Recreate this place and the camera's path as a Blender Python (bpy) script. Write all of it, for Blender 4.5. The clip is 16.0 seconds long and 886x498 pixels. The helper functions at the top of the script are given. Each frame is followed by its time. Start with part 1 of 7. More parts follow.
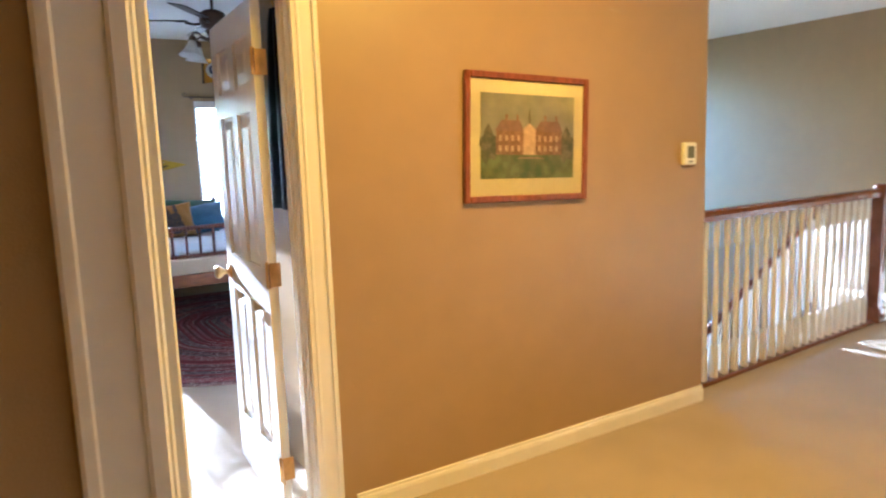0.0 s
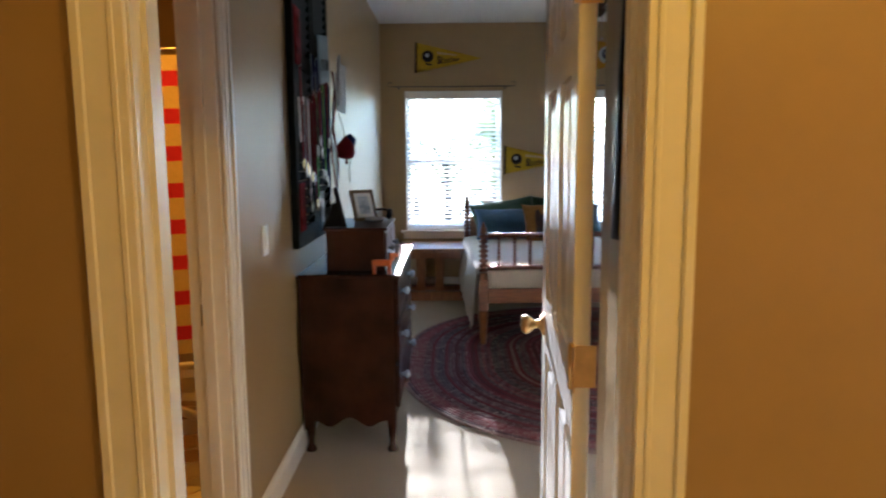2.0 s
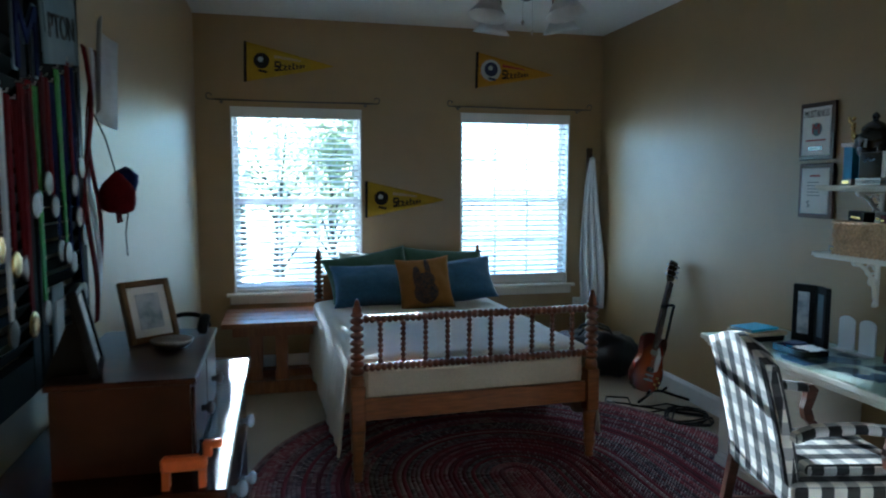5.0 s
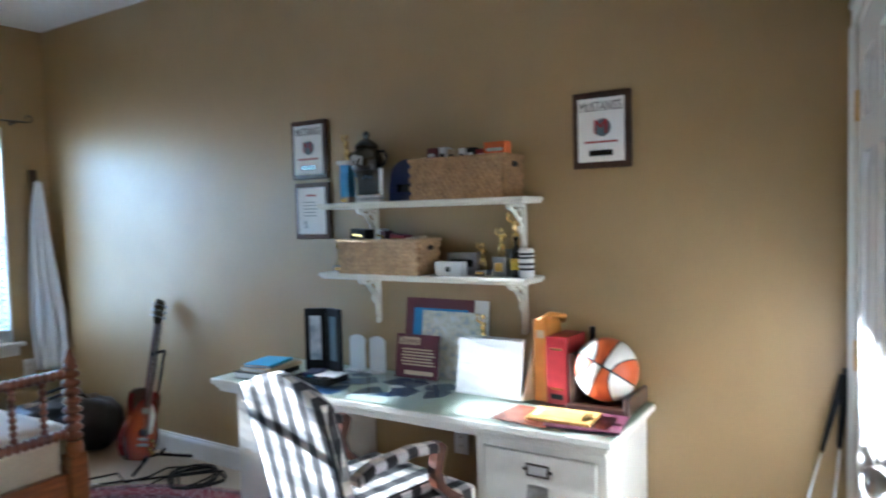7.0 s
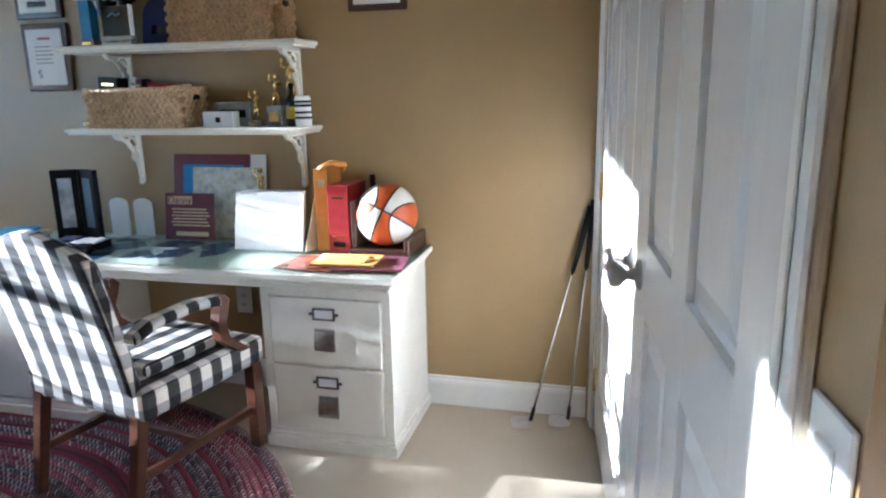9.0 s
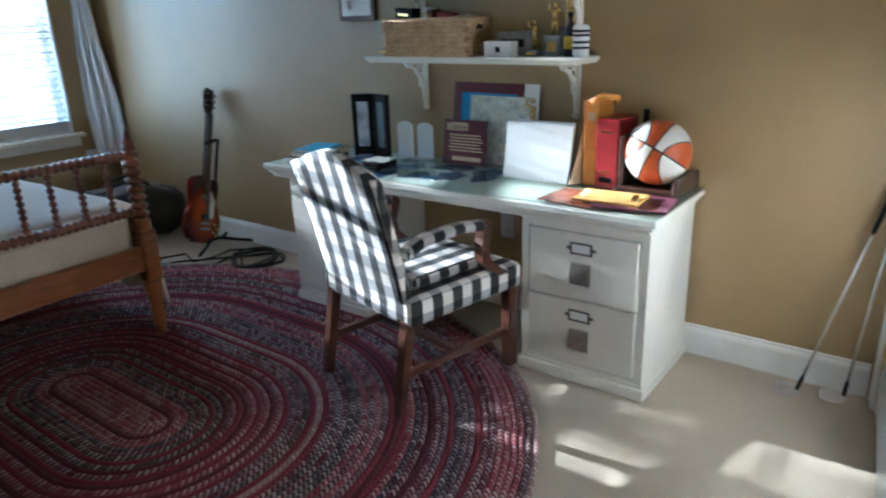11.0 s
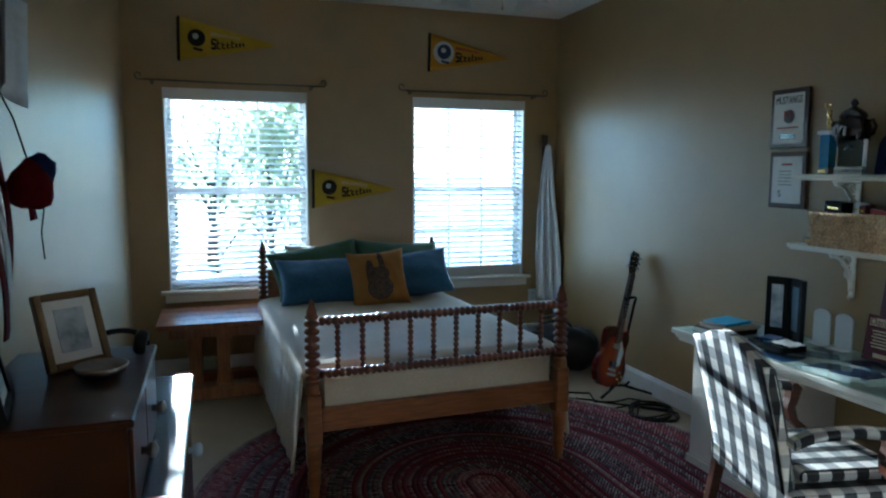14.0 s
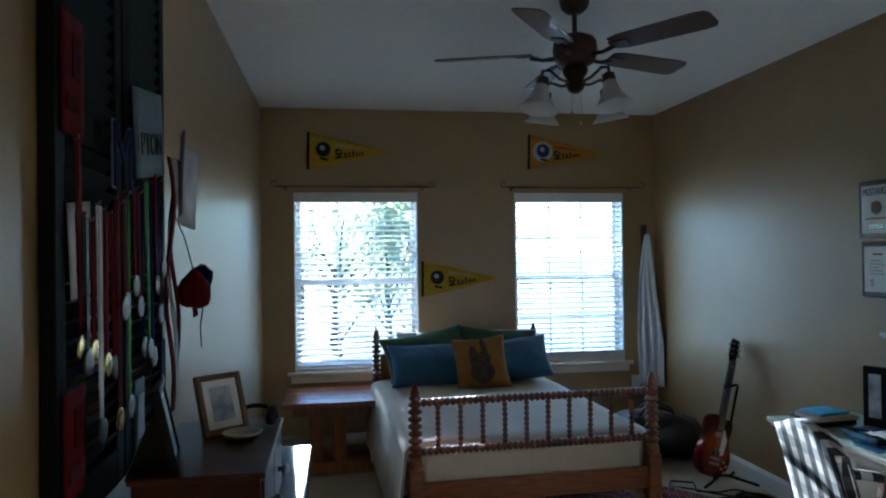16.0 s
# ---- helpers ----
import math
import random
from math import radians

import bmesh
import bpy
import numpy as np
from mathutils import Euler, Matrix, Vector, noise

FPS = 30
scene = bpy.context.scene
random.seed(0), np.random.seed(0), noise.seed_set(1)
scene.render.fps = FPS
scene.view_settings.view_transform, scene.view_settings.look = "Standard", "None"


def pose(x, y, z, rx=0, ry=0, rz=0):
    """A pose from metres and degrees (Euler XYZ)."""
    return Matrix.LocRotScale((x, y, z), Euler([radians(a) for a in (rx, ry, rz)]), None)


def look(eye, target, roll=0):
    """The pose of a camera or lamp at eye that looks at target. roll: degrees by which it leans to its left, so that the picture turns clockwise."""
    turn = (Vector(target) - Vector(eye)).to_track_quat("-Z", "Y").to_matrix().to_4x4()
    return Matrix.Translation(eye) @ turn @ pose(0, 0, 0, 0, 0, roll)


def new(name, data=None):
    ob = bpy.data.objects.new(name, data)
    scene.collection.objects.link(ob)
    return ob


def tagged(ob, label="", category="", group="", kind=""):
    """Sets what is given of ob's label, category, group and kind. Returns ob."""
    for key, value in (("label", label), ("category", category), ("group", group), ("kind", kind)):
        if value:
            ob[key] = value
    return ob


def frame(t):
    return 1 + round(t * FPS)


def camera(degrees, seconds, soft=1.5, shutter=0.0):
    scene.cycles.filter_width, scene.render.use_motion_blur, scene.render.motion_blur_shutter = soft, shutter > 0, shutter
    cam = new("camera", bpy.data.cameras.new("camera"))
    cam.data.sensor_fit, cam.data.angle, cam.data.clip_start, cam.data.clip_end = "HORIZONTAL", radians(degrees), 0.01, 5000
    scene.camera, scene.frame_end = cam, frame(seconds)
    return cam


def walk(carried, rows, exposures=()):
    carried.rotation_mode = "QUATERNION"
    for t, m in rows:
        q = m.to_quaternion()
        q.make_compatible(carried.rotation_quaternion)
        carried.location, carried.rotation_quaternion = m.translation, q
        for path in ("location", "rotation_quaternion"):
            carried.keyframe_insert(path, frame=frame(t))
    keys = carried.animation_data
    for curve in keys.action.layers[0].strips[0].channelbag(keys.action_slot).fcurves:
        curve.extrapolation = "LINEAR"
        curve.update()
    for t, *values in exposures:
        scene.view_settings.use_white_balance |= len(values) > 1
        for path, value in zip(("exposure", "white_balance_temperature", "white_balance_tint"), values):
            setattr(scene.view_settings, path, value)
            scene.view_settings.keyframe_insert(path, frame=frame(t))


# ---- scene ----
# ---- camera ----
cam = camera(65.6, 16.0, soft=2.0, shutter=0.3)

PATH = [
    (0, (0.202, 0.012, 1.393), (1.246, 1.695, 1.113), -2.0),
    (0.2, (0.287, 0.112, 1.395), (1.241, 1.849, 1.134), -0.5),
    (0.5, (0.405, 0.255, 1.414), (1.217, 2.064, 1.16), 1.0),
    (0.8, (0.478, 0.40, 1.403), (1.174, 2.254, 1.134), -0.3),
    (1, (0.534, 0.515, 1.398), (1.146, 2.4, 1.131), 0.0),
    (1.5, (0.638, 0.829, 1.417), (0.982, 2.784, 1.173), -0.1),
    (2, (0.72, 1.097, 1.395), (0.696, 3.079, 1.129), -0.4),
    (2.5, (0.747, 1.337, 1.423), (0.472, 3.3, 1.163), 0.1),
    (3, (0.675, 1.656, 1.415), (0.541, 3.637, 1.179), -0.9),
    (3.2, (0.638, 1.775, 1.412), (0.572, 3.76, 1.17), -1.5),
    (5.3, (0.596, 2.913, 1.481), (1.168, 4.822, 1.303), -0.2),
    (5.5, (0.596, 2.985, 1.464), (1.245, 4.869, 1.288), -0.6),
    (6, (0.657, 3.175, 1.484), (1.518, 4.977, 1.375), 0.5),
    (6.4, (0.726, 3.281, 1.463), (1.919, 4.883, 1.377), 0.7),
    (6.5, (0.722, 3.316, 1.457), (2.012, 4.843, 1.387), 0.3),
    (7, (0.735, 3.395, 1.419), (2.415, 4.473, 1.316), -1.5),
    (7.5, (0.744, 3.416, 1.367), (2.593, 4.165, 1.227), -0.8),
    (8, (0.75, 3.397, 1.352), (2.664, 3.925, 1.111), -1.8),
    (8.2, (0.748, 3.393, 1.34), (2.67, 3.865, 1.052), -1.9),
    (10.3, (0.725, 3.448, 1.29), (2.413, 4.176, 0.504), -3.9),
    (10.5, (0.727, 3.436, 1.294), (2.38, 4.282, 0.551), -3.8),
    (11, (0.738, 3.394, 1.331), (2.243, 4.54, 0.682), -2.0),
    (11.5, (0.741, 3.334, 1.36), (2.021, 4.776, 0.826), -0.8),
    (12, (0.726, 3.274, 1.406), (1.76, 4.921, 0.938), -0.3),
    (12.5, (0.698, 3.23, 1.421), (1.52, 5.005, 1.002), -1.3),
    (13, (0.624, 3.199, 1.443), (1.313, 5.041, 1.079), -1.1),
    (13.5, (0.577, 3.138, 1.463), (1.257, 4.993, 1.153), 0.0),
    (14, (0.554, 3.075, 1.482), (1.188, 4.959, 1.26), 0.2),
    (14.5, (0.573, 2.972, 1.524), (1.063, 4.909, 1.444), -0.8),
    (15, (0.616, 2.856, 1.54), (1.017, 4.815, 1.556), -0.7),
    (15.5, (0.608, 2.775, 1.554), (0.942, 4.746, 1.626), -1.0),
    (16, (0.577, 2.715, 1.548), (0.887, 4.691, 1.566), -0.7),
]
EXPOSURES = [(0.0, 4.65, 4700, 12), (0.5, 4.55, 4750, 10), (1.0, 4.15, 4950, 12), (1.5, 3.75, 5350, 12), (2.0, 3.55, 5550, 12), (2.5, 3.5, 5450, 11), (3.2, 3.55, 5050, 4), (5.3, 2.65, 4750, -4), (6.0, 2.3, 4800, -6), (6.5, 2.85, 4850, 0), (7.0, 4.15, 5100, 8), (7.5, 4.3, 5200, 10), (8.2, 4.2, 5200, 10), (10.5, 3.7, 5200, 8), (11.0, 3.6, 5050, 4), (12.0, 3.5, 4950, -2), (12.5, 3.5, 4900, -4), (13.5, 3.2, 4850, -4), (14.5, 2.5, 4800, -4), (15.0, 2.45, 4800, -2), (16.0, 2.65, 4900, 2)]
walk(cam, [(t, look(eye, target, roll)) for t, eye, target, roll in PATH], EXPOSURES)

# ---- world and sun ----
SUN_EL, SUN_DX = 10.5, 0.040
world = bpy.data.worlds.new("world")
scene.world = world
world.use_nodes = True
wn = world.node_tree.nodes
sky = wn.new("ShaderNodeTexSky")
sky.sky_type, sky.sun_disc = "NISHITA", False
sky.sun_elevation = radians(SUN_EL)
sky.air_density, sky.dust_density, sky.ozone_density = 1.0, 0.2, 5.0
sky.sun_rotation = math.atan2(-SUN_DX, 1.0)
wn["Background"].inputs[1].default_value = 0.15
world.node_tree.links.new(sky.outputs[0], wn["Background"].inputs[0])

sun = new("sun", bpy.data.lights.new("sun", "SUN"))
sun.data.energy, sun.data.angle, sun.data.color = 5.0, radians(0.5), (1.0, 0.95, 0.88)
sun.matrix_world = look((0, 0, 10), (SUN_DX, -1.0, 10 - math.tan(radians(SUN_EL)) * math.hypot(1, SUN_DX)))


def area_lamp(name, m, sx, sy, power, colour):
    lamp = new(name, bpy.data.lights.new(name, "AREA"))
    lamp.data.shape, lamp.data.size, lamp.data.size_y = "RECTANGLE", sx, sy
    lamp.data.energy, lamp.data.color = power, colour
    lamp.matrix_world = m
    return lamp


# added lamp outside the second window, standing in for more sky light
area_lamp("window_sky_fill", pose(2.5475, 8.50, 1.345, -90, 0, 0), 0.95, 1.42, 0.9, (0.82, 0.92, 1.0))

# ceiling bulbs of the hall and of the bathroom
WARM = (1.0, 0.50, 0.05)
area_lamp("hall_lamp", pose(1.9, 0.95, 2.70), 0.35, 0.35, 4.2, WARM)
area_lamp("hall_lamp", pose(0.0, 1.6, 2.70), 0.35, 0.35, 0.35, WARM)
area_lamp("bathroom_lamp", pose(-0.75, 4.0, 2.70), 0.5, 0.3, 1.8, (1.0, 0.42, 0.03))

# ---- materials ----
def mat(name, colour, rough=0.6, metal=0.0, grain=0.0, scale=40.0, bump=0.0, bump_scale=200.0, vary=0.0, stretch=(1, 1, 1), blotch=0.0, blotch_scale=3.0, coat=0.0, sheen=0.0, emit=None, power=0.0, trans=0.0, random_tint=0.0):
    """Procedural material: base colour with fine grain, broad blotches, per-object variation and bump."""
    m = bpy.data.materials.new(name)
    m.use_nodes = True
    n, l = m.node_tree.nodes, m.node_tree.links
    p = n["Principled BSDF"]
    p.inputs["Base Color"].default_value = (*colour, 1)
    p.inputs["Roughness"].default_value, p.inputs["Metallic"].default_value = rough, metal
    p.inputs["Coat Weight"].default_value = coat
    p.inputs["Sheen Weight"].default_value = sheen
    p.inputs["Transmission Weight"].default_value = trans
    if emit:
        p.inputs["Emission Color"].default_value, p.inputs["Emission Strength"].default_value = (*emit, 1), power
    tc = n.new("ShaderNodeTexCoord")
    mp = n.new("ShaderNodeMapping")
    mp.inputs["Scale"].default_value = stretch
    l.new(tc.outputs["Object"], mp.inputs["Vector"])
    last = None
    for amount, sc, detail in ((grain, scale, 6), (blotch, blotch_scale, 3)):
        if not amount:
            continue
        t = n.new("ShaderNodeTexNoise")
        t.inputs["Scale"].default_value, t.inputs["Detail"].default_value = sc, detail
        l.new(mp.outputs[0], t.inputs["Vector"])
        r = n.new("ShaderNodeMapRange")
        r.inputs["From Min"].default_value, r.inputs["From Max"].default_value = 0.3, 0.7
        r.inputs["To Min"].default_value, r.inputs["To Max"].default_value = 1 - amount, 1 + amount
        l.new(t.outputs["Fac"], r.inputs["Value"])
        mix = n.new("ShaderNodeMix")
        mix.data_type, mix.blend_type = "RGBA", "MULTIPLY"
        mix.inputs[0].default_value = 1.0
        if last:
            l.new(last, mix.inputs[6])
        else:
            mix.inputs[6].default_value = (*colour, 1)
        l.new(r.outputs[0], mix.inputs[7])
        last = mix.outputs[2]
    if random_tint:
        oi = n.new("ShaderNodeObjectInfo")
        r = n.new("ShaderNodeMapRange")
        r.inputs["To Min"].default_value, r.inputs["To Max"].default_value = 1 - random_tint, 1 + random_tint
        l.new(oi.outputs["Random"], r.inputs["Value"])
        mix = n.new("ShaderNodeMix")
        mix.data_type, mix.blend_type = "RGBA", "MULTIPLY"
        mix.inputs[0].default_value = 1.0
        if last:
            l.new(last, mix.inputs[6])
        else:
            mix.inputs[6].default_value = (*colour, 1)
        l.new(r.outputs[0], mix.inputs[7])
        last = mix.outputs[2]
    if last:
        l.new(last, p.inputs["Base Color"])
    if bump:
        t = n.new("ShaderNodeTexNoise")
        t.inputs["Scale"].default_value, t.inputs["Detail"].default_value = bump_scale, 4
        l.new(mp.outputs[0], t.inputs["Vector"])
        b = n.new("ShaderNodeBump")
        b.inputs["Strength"].default_value, b.inputs["Distance"].default_value = bump, 0.004
        l.new(t.outputs["Fac"], b.inputs["Height"])
        l.new(b.outputs[0], p.inputs["Normal"])
    return m


def node_mat(name, rough=0.6):
    m = bpy.data.materials.new(name)
    m.use_nodes = True
    m.node_tree.nodes["Principled BSDF"].inputs["Roughness"].default_value = rough
    return m, m.node_tree.nodes, m.node_tree.links


WALL = mat("tan_wall_paint", (0.36, 0.245, 0.108), 0.38, grain=0.03, scale=6, bump=0.12, bump_scale=260, blotch=0.03, blotch_scale=1.2)
WALL.node_tree.nodes["Principled BSDF"].inputs["Specular IOR Level"].default_value = 0.85
CEIL = mat("white_ceiling_paint", (0.82, 0.82, 0.80), 0.85, grain=0.03, scale=30, bump=0.3, bump_scale=120)
TRIM = mat("white_trim_paint", (0.80, 0.79, 0.75), 0.32, grain=0.03, scale=12, bump=0.03, bump_scale=60)
DOORW = mat("white_door_paint", (0.80, 0.80, 0.79), 0.22, grain=0.02, scale=8, bump=0.06, bump_scale=90, stretch=(8, 8, 1))
CARPET = mat("beige_carpet", (0.45, 0.37, 0.255), 0.95, grain=0.16, scale=260, bump=0.9, bump_scale=420, blotch=0.08, blotch_scale=2.5, sheen=0.2)
MAPLE = mat("honey_maple_wood", (0.25, 0.088, 0.026), 0.30, grain=0.3, scale=9, stretch=(1, 1, 7), bump=0.05, bump_scale=40, coat=0.3)
SPOOL = mat("spool_turned_wood", (0.17, 0.05, 0.018), 0.28, grain=0.25, scale=9, stretch=(1, 1, 5), coat=0.35)
PINE = mat("reddish_pine_wood", (0.30, 0.115, 0.04), 0.32, grain=0.3, scale=7, stretch=(7, 1, 1), coat=0.25)
MAHOG = mat("dark_mahogany", (0.034, 0.011, 0.006), 0.26, grain=0.4, scale=6, stretch=(1, 6, 1), bump=0.03, bump_scale=50)
MAHOG.node_tree.nodes["Principled BSDF"].inputs["Specular IOR Level"].default_value = 0.22
CHERRY = mat("dark_cherry_chest", (0.05, 0.016, 0.008), 0.3, grain=0.35, scale=7, stretch=(1, 6, 1), bump=0.03, bump_scale=50)
CHERRY.node_tree.nodes["Principled BSDF"].inputs["Specular IOR Level"].default_value = 0.25
WALNUT = mat("walnut_chair_legs", (0.07, 0.024, 0.012), 0.3, grain=0.3, scale=10, stretch=(1, 1, 6), coat=0.3)
CREAM = mat("cream_painted_wood", (0.78, 0.75, 0.66), 0.38, grain=0.03, scale=10, bump=0.05, bump_scale=60)
BRASS = mat("aged_brass", (0.62, 0.42, 0.17), 0.3, 1.0, grain=0.15, scale=30)
NICKEL = mat("brushed_nickel", (0.45, 0.42, 0.38), 0.28, 1.0, grain=0.1, scale=60)
CHROME = mat("polished_steel", (0.72, 0.72, 0.72), 0.16, 1.0, grain=0.05, scale=60)
PEWTER = mat("dark_pewter", (0.16, 0.14, 0.12), 0.36, 1.0, grain=0.15, scale=40)
BRONZE = mat("oil_rubbed_bronze", (0.07, 0.042, 0.028), 0.4, 0.6, grain=0.2, scale=20)
GLASSKNOB = mat("blue_glass_knob", (0.45, 0.55, 0.68), 0.08, grain=0.05, scale=20, coat=0.5)
BLACK = mat("black_plastic", (0.012, 0.012, 0.013), 0.4, grain=0.2, scale=50)
BLACKSHINY = mat("glossy_black", (0.01, 0.01, 0.012), 0.12, grain=0.1, scale=20, coat=0.5)
WHITEP = mat("white_paper", (0.82, 0.82, 0.80), 0.7, grain=0.02, scale=30)
SLAT = mat("white_blind_slat", (0.82, 0.82, 0.80), 0.45, grain=0.02, scale=10)
VINYL = mat("white_vinyl", (0.80, 0.81, 0.80), 0.4, grain=0.02, scale=10)

# ---- geometry helpers ----
def bm_box(bm, x0, x1, y0, y1, z0, z1, bevel=0.0, m=None, seg=1):
    r = bmesh.ops.create_cube(bm, size=1.0)
    vs = r["verts"]
    for v in vs:
        v.co = Vector(((x0 + x1) / 2 + v.co.x * (x1 - x0), (y0 + y1) / 2 + v.co.y * (y1 - y0), (z0 + z1) / 2 + v.co.z * (z1 - z0)))
    if bevel:
        es = list({e for v in vs for e in v.link_edges})
        out = bmesh.ops.bevel(bm, geom=es, offset=bevel, segments=seg, affect="EDGES", profile=0.5)
        vs = list({v for f in out["faces"] for v in f.verts} | {v for v in vs if v.is_valid})
        vs = connected(vs)
    if m is not None:
        for v in vs:
            v.co = m @ v.co
    return vs


def connected(vs):
    seen, todo = set(vs), list(vs)
    while todo:
        v = todo.pop()
        for e in v.link_edges:
            o = e.other_vert(v)
            if o not in seen:
                seen.add(o)
                todo.append(o)
    return list(seen)


def bm_lathe(bm, profile, sides=12, m=None):
    """Turns (radius, height) pairs round z."""
    rings = []
    for r, z in profile:
        ring = []
        for i in range(sides):
            a = 2 * math.pi * i / sides
            co = Vector((r * math.cos(a), r * math.sin(a), z))
            ring.append(bm.verts.new(m @ co if m is not None else co))
        rings.append(ring)
    for a, b in zip(rings, rings[1:]):
        for i in range(sides):
            j = (i + 1) % sides
            f = bm.faces.new((a[i], a[j], b[j], b[i]))
            f.smooth = True
    bm.faces.new(list(reversed(rings[0])))
    bm.faces.new(rings[-1])


def bm_tube(bm, pts, radius, sides=8):
    """A round tube along points; radius may be one number or one per point."""
    pts = [Vector(p) for p in pts]
    rad = radius if isinstance(radius, (list, tuple)) else [radius] * len(pts)
    rings, up = [], None
    for i, p in enumerate(pts):
        d = (pts[min(i + 1, len(pts) - 1)] - pts[max(i - 1, 0)]).normalized()
        if up is None:
            up = Vector((0, 0, 1)) if abs(d.z) < 0.9 else Vector((1, 0, 0))
        a = d.cross(up).normalized()
        up = a.cross(d).normalized()
        rings.append([bm.verts.new(p + rad[i] * (math.cos(k * 2 * math.pi / sides) * a + math.sin(k * 2 * math.pi / sides) * up)) for k in range(sides)])
    for a, b in zip(rings, rings[1:]):
        for i in range(sides):
            j = (i + 1) % sides
            f = bm.faces.new((a[i], a[j], b[j], b[i]))
            f.smooth = True
    bm.faces.new(list(reversed(rings[0])))
    bm.faces.new(rings[-1])


def bm_prism(bm, outline, d0, d1, m=None):
    """Extrudes a flat outline of (u, v) from depth d0 to d1 (u -> x, v -> z, depth -> y)."""
    a = [bm.verts.new(Vector((u, d0, v))) for u, v in outline]
    b = [bm.verts.new(Vector((u, d1, v))) for u, v in outline]
    n = len(outline)
    bm.faces.new(a)
    bm.faces.new(list(reversed(b)))
    for i in range(n):
        j = (i + 1) % n
        bm.faces.new((a[j], a[i], b[i], b[j]))
    if m is not None:
        for v in a + b:
            v.co = m @ v.co


def finish(bm, name, material, smooth=False):
    bmesh.ops.recalc_face_normals(bm, faces=bm.faces)
    me = bpy.data.meshes.new(name)
    bm.to_mesh(me)
    bm.free()
    me.materials.append(material)
    if smooth:
        for p in me.polygons:
            p.use_smooth = True
    return me


def part(name, bm, material, parent, label="", m=None, smooth=False):
    ob = new(name, finish(bm, name, material, smooth))
    ob.parent = parent
    if m is not None:
        ob.matrix_basis = m
    if label:
        ob["label"] = label
    return ob


def share(ob, m, parent=None):
    """Another object on the same mesh."""
    o = new(ob.name.split(".")[0], ob.data)
    o.parent = parent or ob.parent
    o.matrix_basis = m
    if "label" in ob:
        o["label"] = ob["label"]
    return o


def thing(name, label, category, m=None, group="", kind=""):
    ob = new(name)
    ob.empty_display_size = 0.1
    if m is not None:
        ob.matrix_world = m
    return tagged(ob, label, category, group, kind)


def solid(name, bm, material, label, category, m=None, kind="", group="", smooth=False):
    ob = new(name, finish(bm, name, material, smooth))
    if m is not None:
        ob.matrix_world = m
    return tagged(ob, label, category, group, kind)


def boxes(*bs, bevel=0.0):
    bm = bmesh.new()
    for b in bs:
        bm_box(bm, *b, bevel=bevel)
    return bm


def writing(name, text, size, material, parent, m, align="CENTER", depth=0.0006, label="", stretch=1.0):
    """Letters as a mesh, in the built-in font."""
    cu = bpy.data.curves.new(name, "FONT")
    cu.body, cu.size, cu.extrude, cu.align_x, cu.align_y = text, size, depth, align, "CENTER"
    tmp = bpy.data.objects.new(name, cu)
    me = bpy.data.meshes.new_from_object(tmp)
    bpy.data.objects.remove(tmp)
    me.materials.clear()
    me.materials.append(material)
    ob = new(name, me)
    ob.parent = parent
    ob.matrix_basis = m @ Matrix.Diagonal((stretch, 1, 1, 1))
    if label:
        ob["label"] = label
    return ob

# ---- setting ----
WX, NY, H = 3.32, 8.32, 2.74           # bedroom's far sides and height
W1, W2 = (0.25, 1.25), (2.065, 3.03)    # window openings in x
WZ0, WZ1 = 0.625, 2.065
HALL_Y, DOOR_Y = 2.348, 2.475            # faces of the wall between hall and bedroom
DX0, DX1, DH = 0.135, 1.078, 1.97     # bedroom doorway

bm = boxes((-3.6, 3.26, -2.5, 3.3, -0.25, 0.0), (-3.6, 3.45, 3.3, 8.6, -0.25, 0.0), (3.26, 9.0, -2.5, 2.60, -0.25, 0.0))
solid("floor", bm, CARPET, "wall-to-wall beige cut-pile carpet, sunlit in strips", "floor", kind="structure")
bm = boxes((-3.6, 9.0, -2.5, 8.6, H, H + 0.2))
solid("ceiling", bm, CEIL, "flat white textured plaster ceiling", "ceiling", kind="structure")

# window wall with two openings
Y1 = NY + 0.16
bm = boxes((-0.12, W1[0], NY, Y1, 0, H), (W1[1], W2[0], NY, Y1, 0, H), (W2[1], WX + 0.12, NY, Y1, 0, H),
           (W1[0], W1[1], NY, Y1, 0, WZ0), (W1[0], W1[1], NY, Y1, WZ1, H), (W2[0], W2[1], NY, Y1, 0, WZ0), (W2[0], W2[1], NY, Y1, WZ1, H))
solid("wall_north", bm, WALL, "tan painted bedroom wall with two windows", "wall", kind="structure")
# east wall
solid("wall_east", boxes((WX, WX + 0.12, 3.34, NY, 0, H)), WALL, "tan painted bedroom wall behind the desk", "wall", kind="structure")
# west wall with the bathroom doorway
BY0, BY1 = 2.62, 3.27
solid("wall_west", boxes((-0.12, 0, BY1, NY, 0, H), (-0.12, 0, DOOR_Y, BY0, 0, H), (-0.12, 0, BY0, BY1, DH, H)), WALL, "tan painted bedroom wall beside the bathroom doorway", "wall", kind="structure")
# wall between hall and bedroom
solid("wall_south", boxes((-3.6, DX0, HALL_Y, DOOR_Y, 0, H), (DX1, 3.28, HALL_Y, DOOR_Y, 0, H), (DX0, DX1, HALL_Y, DOOR_Y, DH, H)), WALL, "tan painted hall wall with the bedroom doorway", "wall", kind="structure")
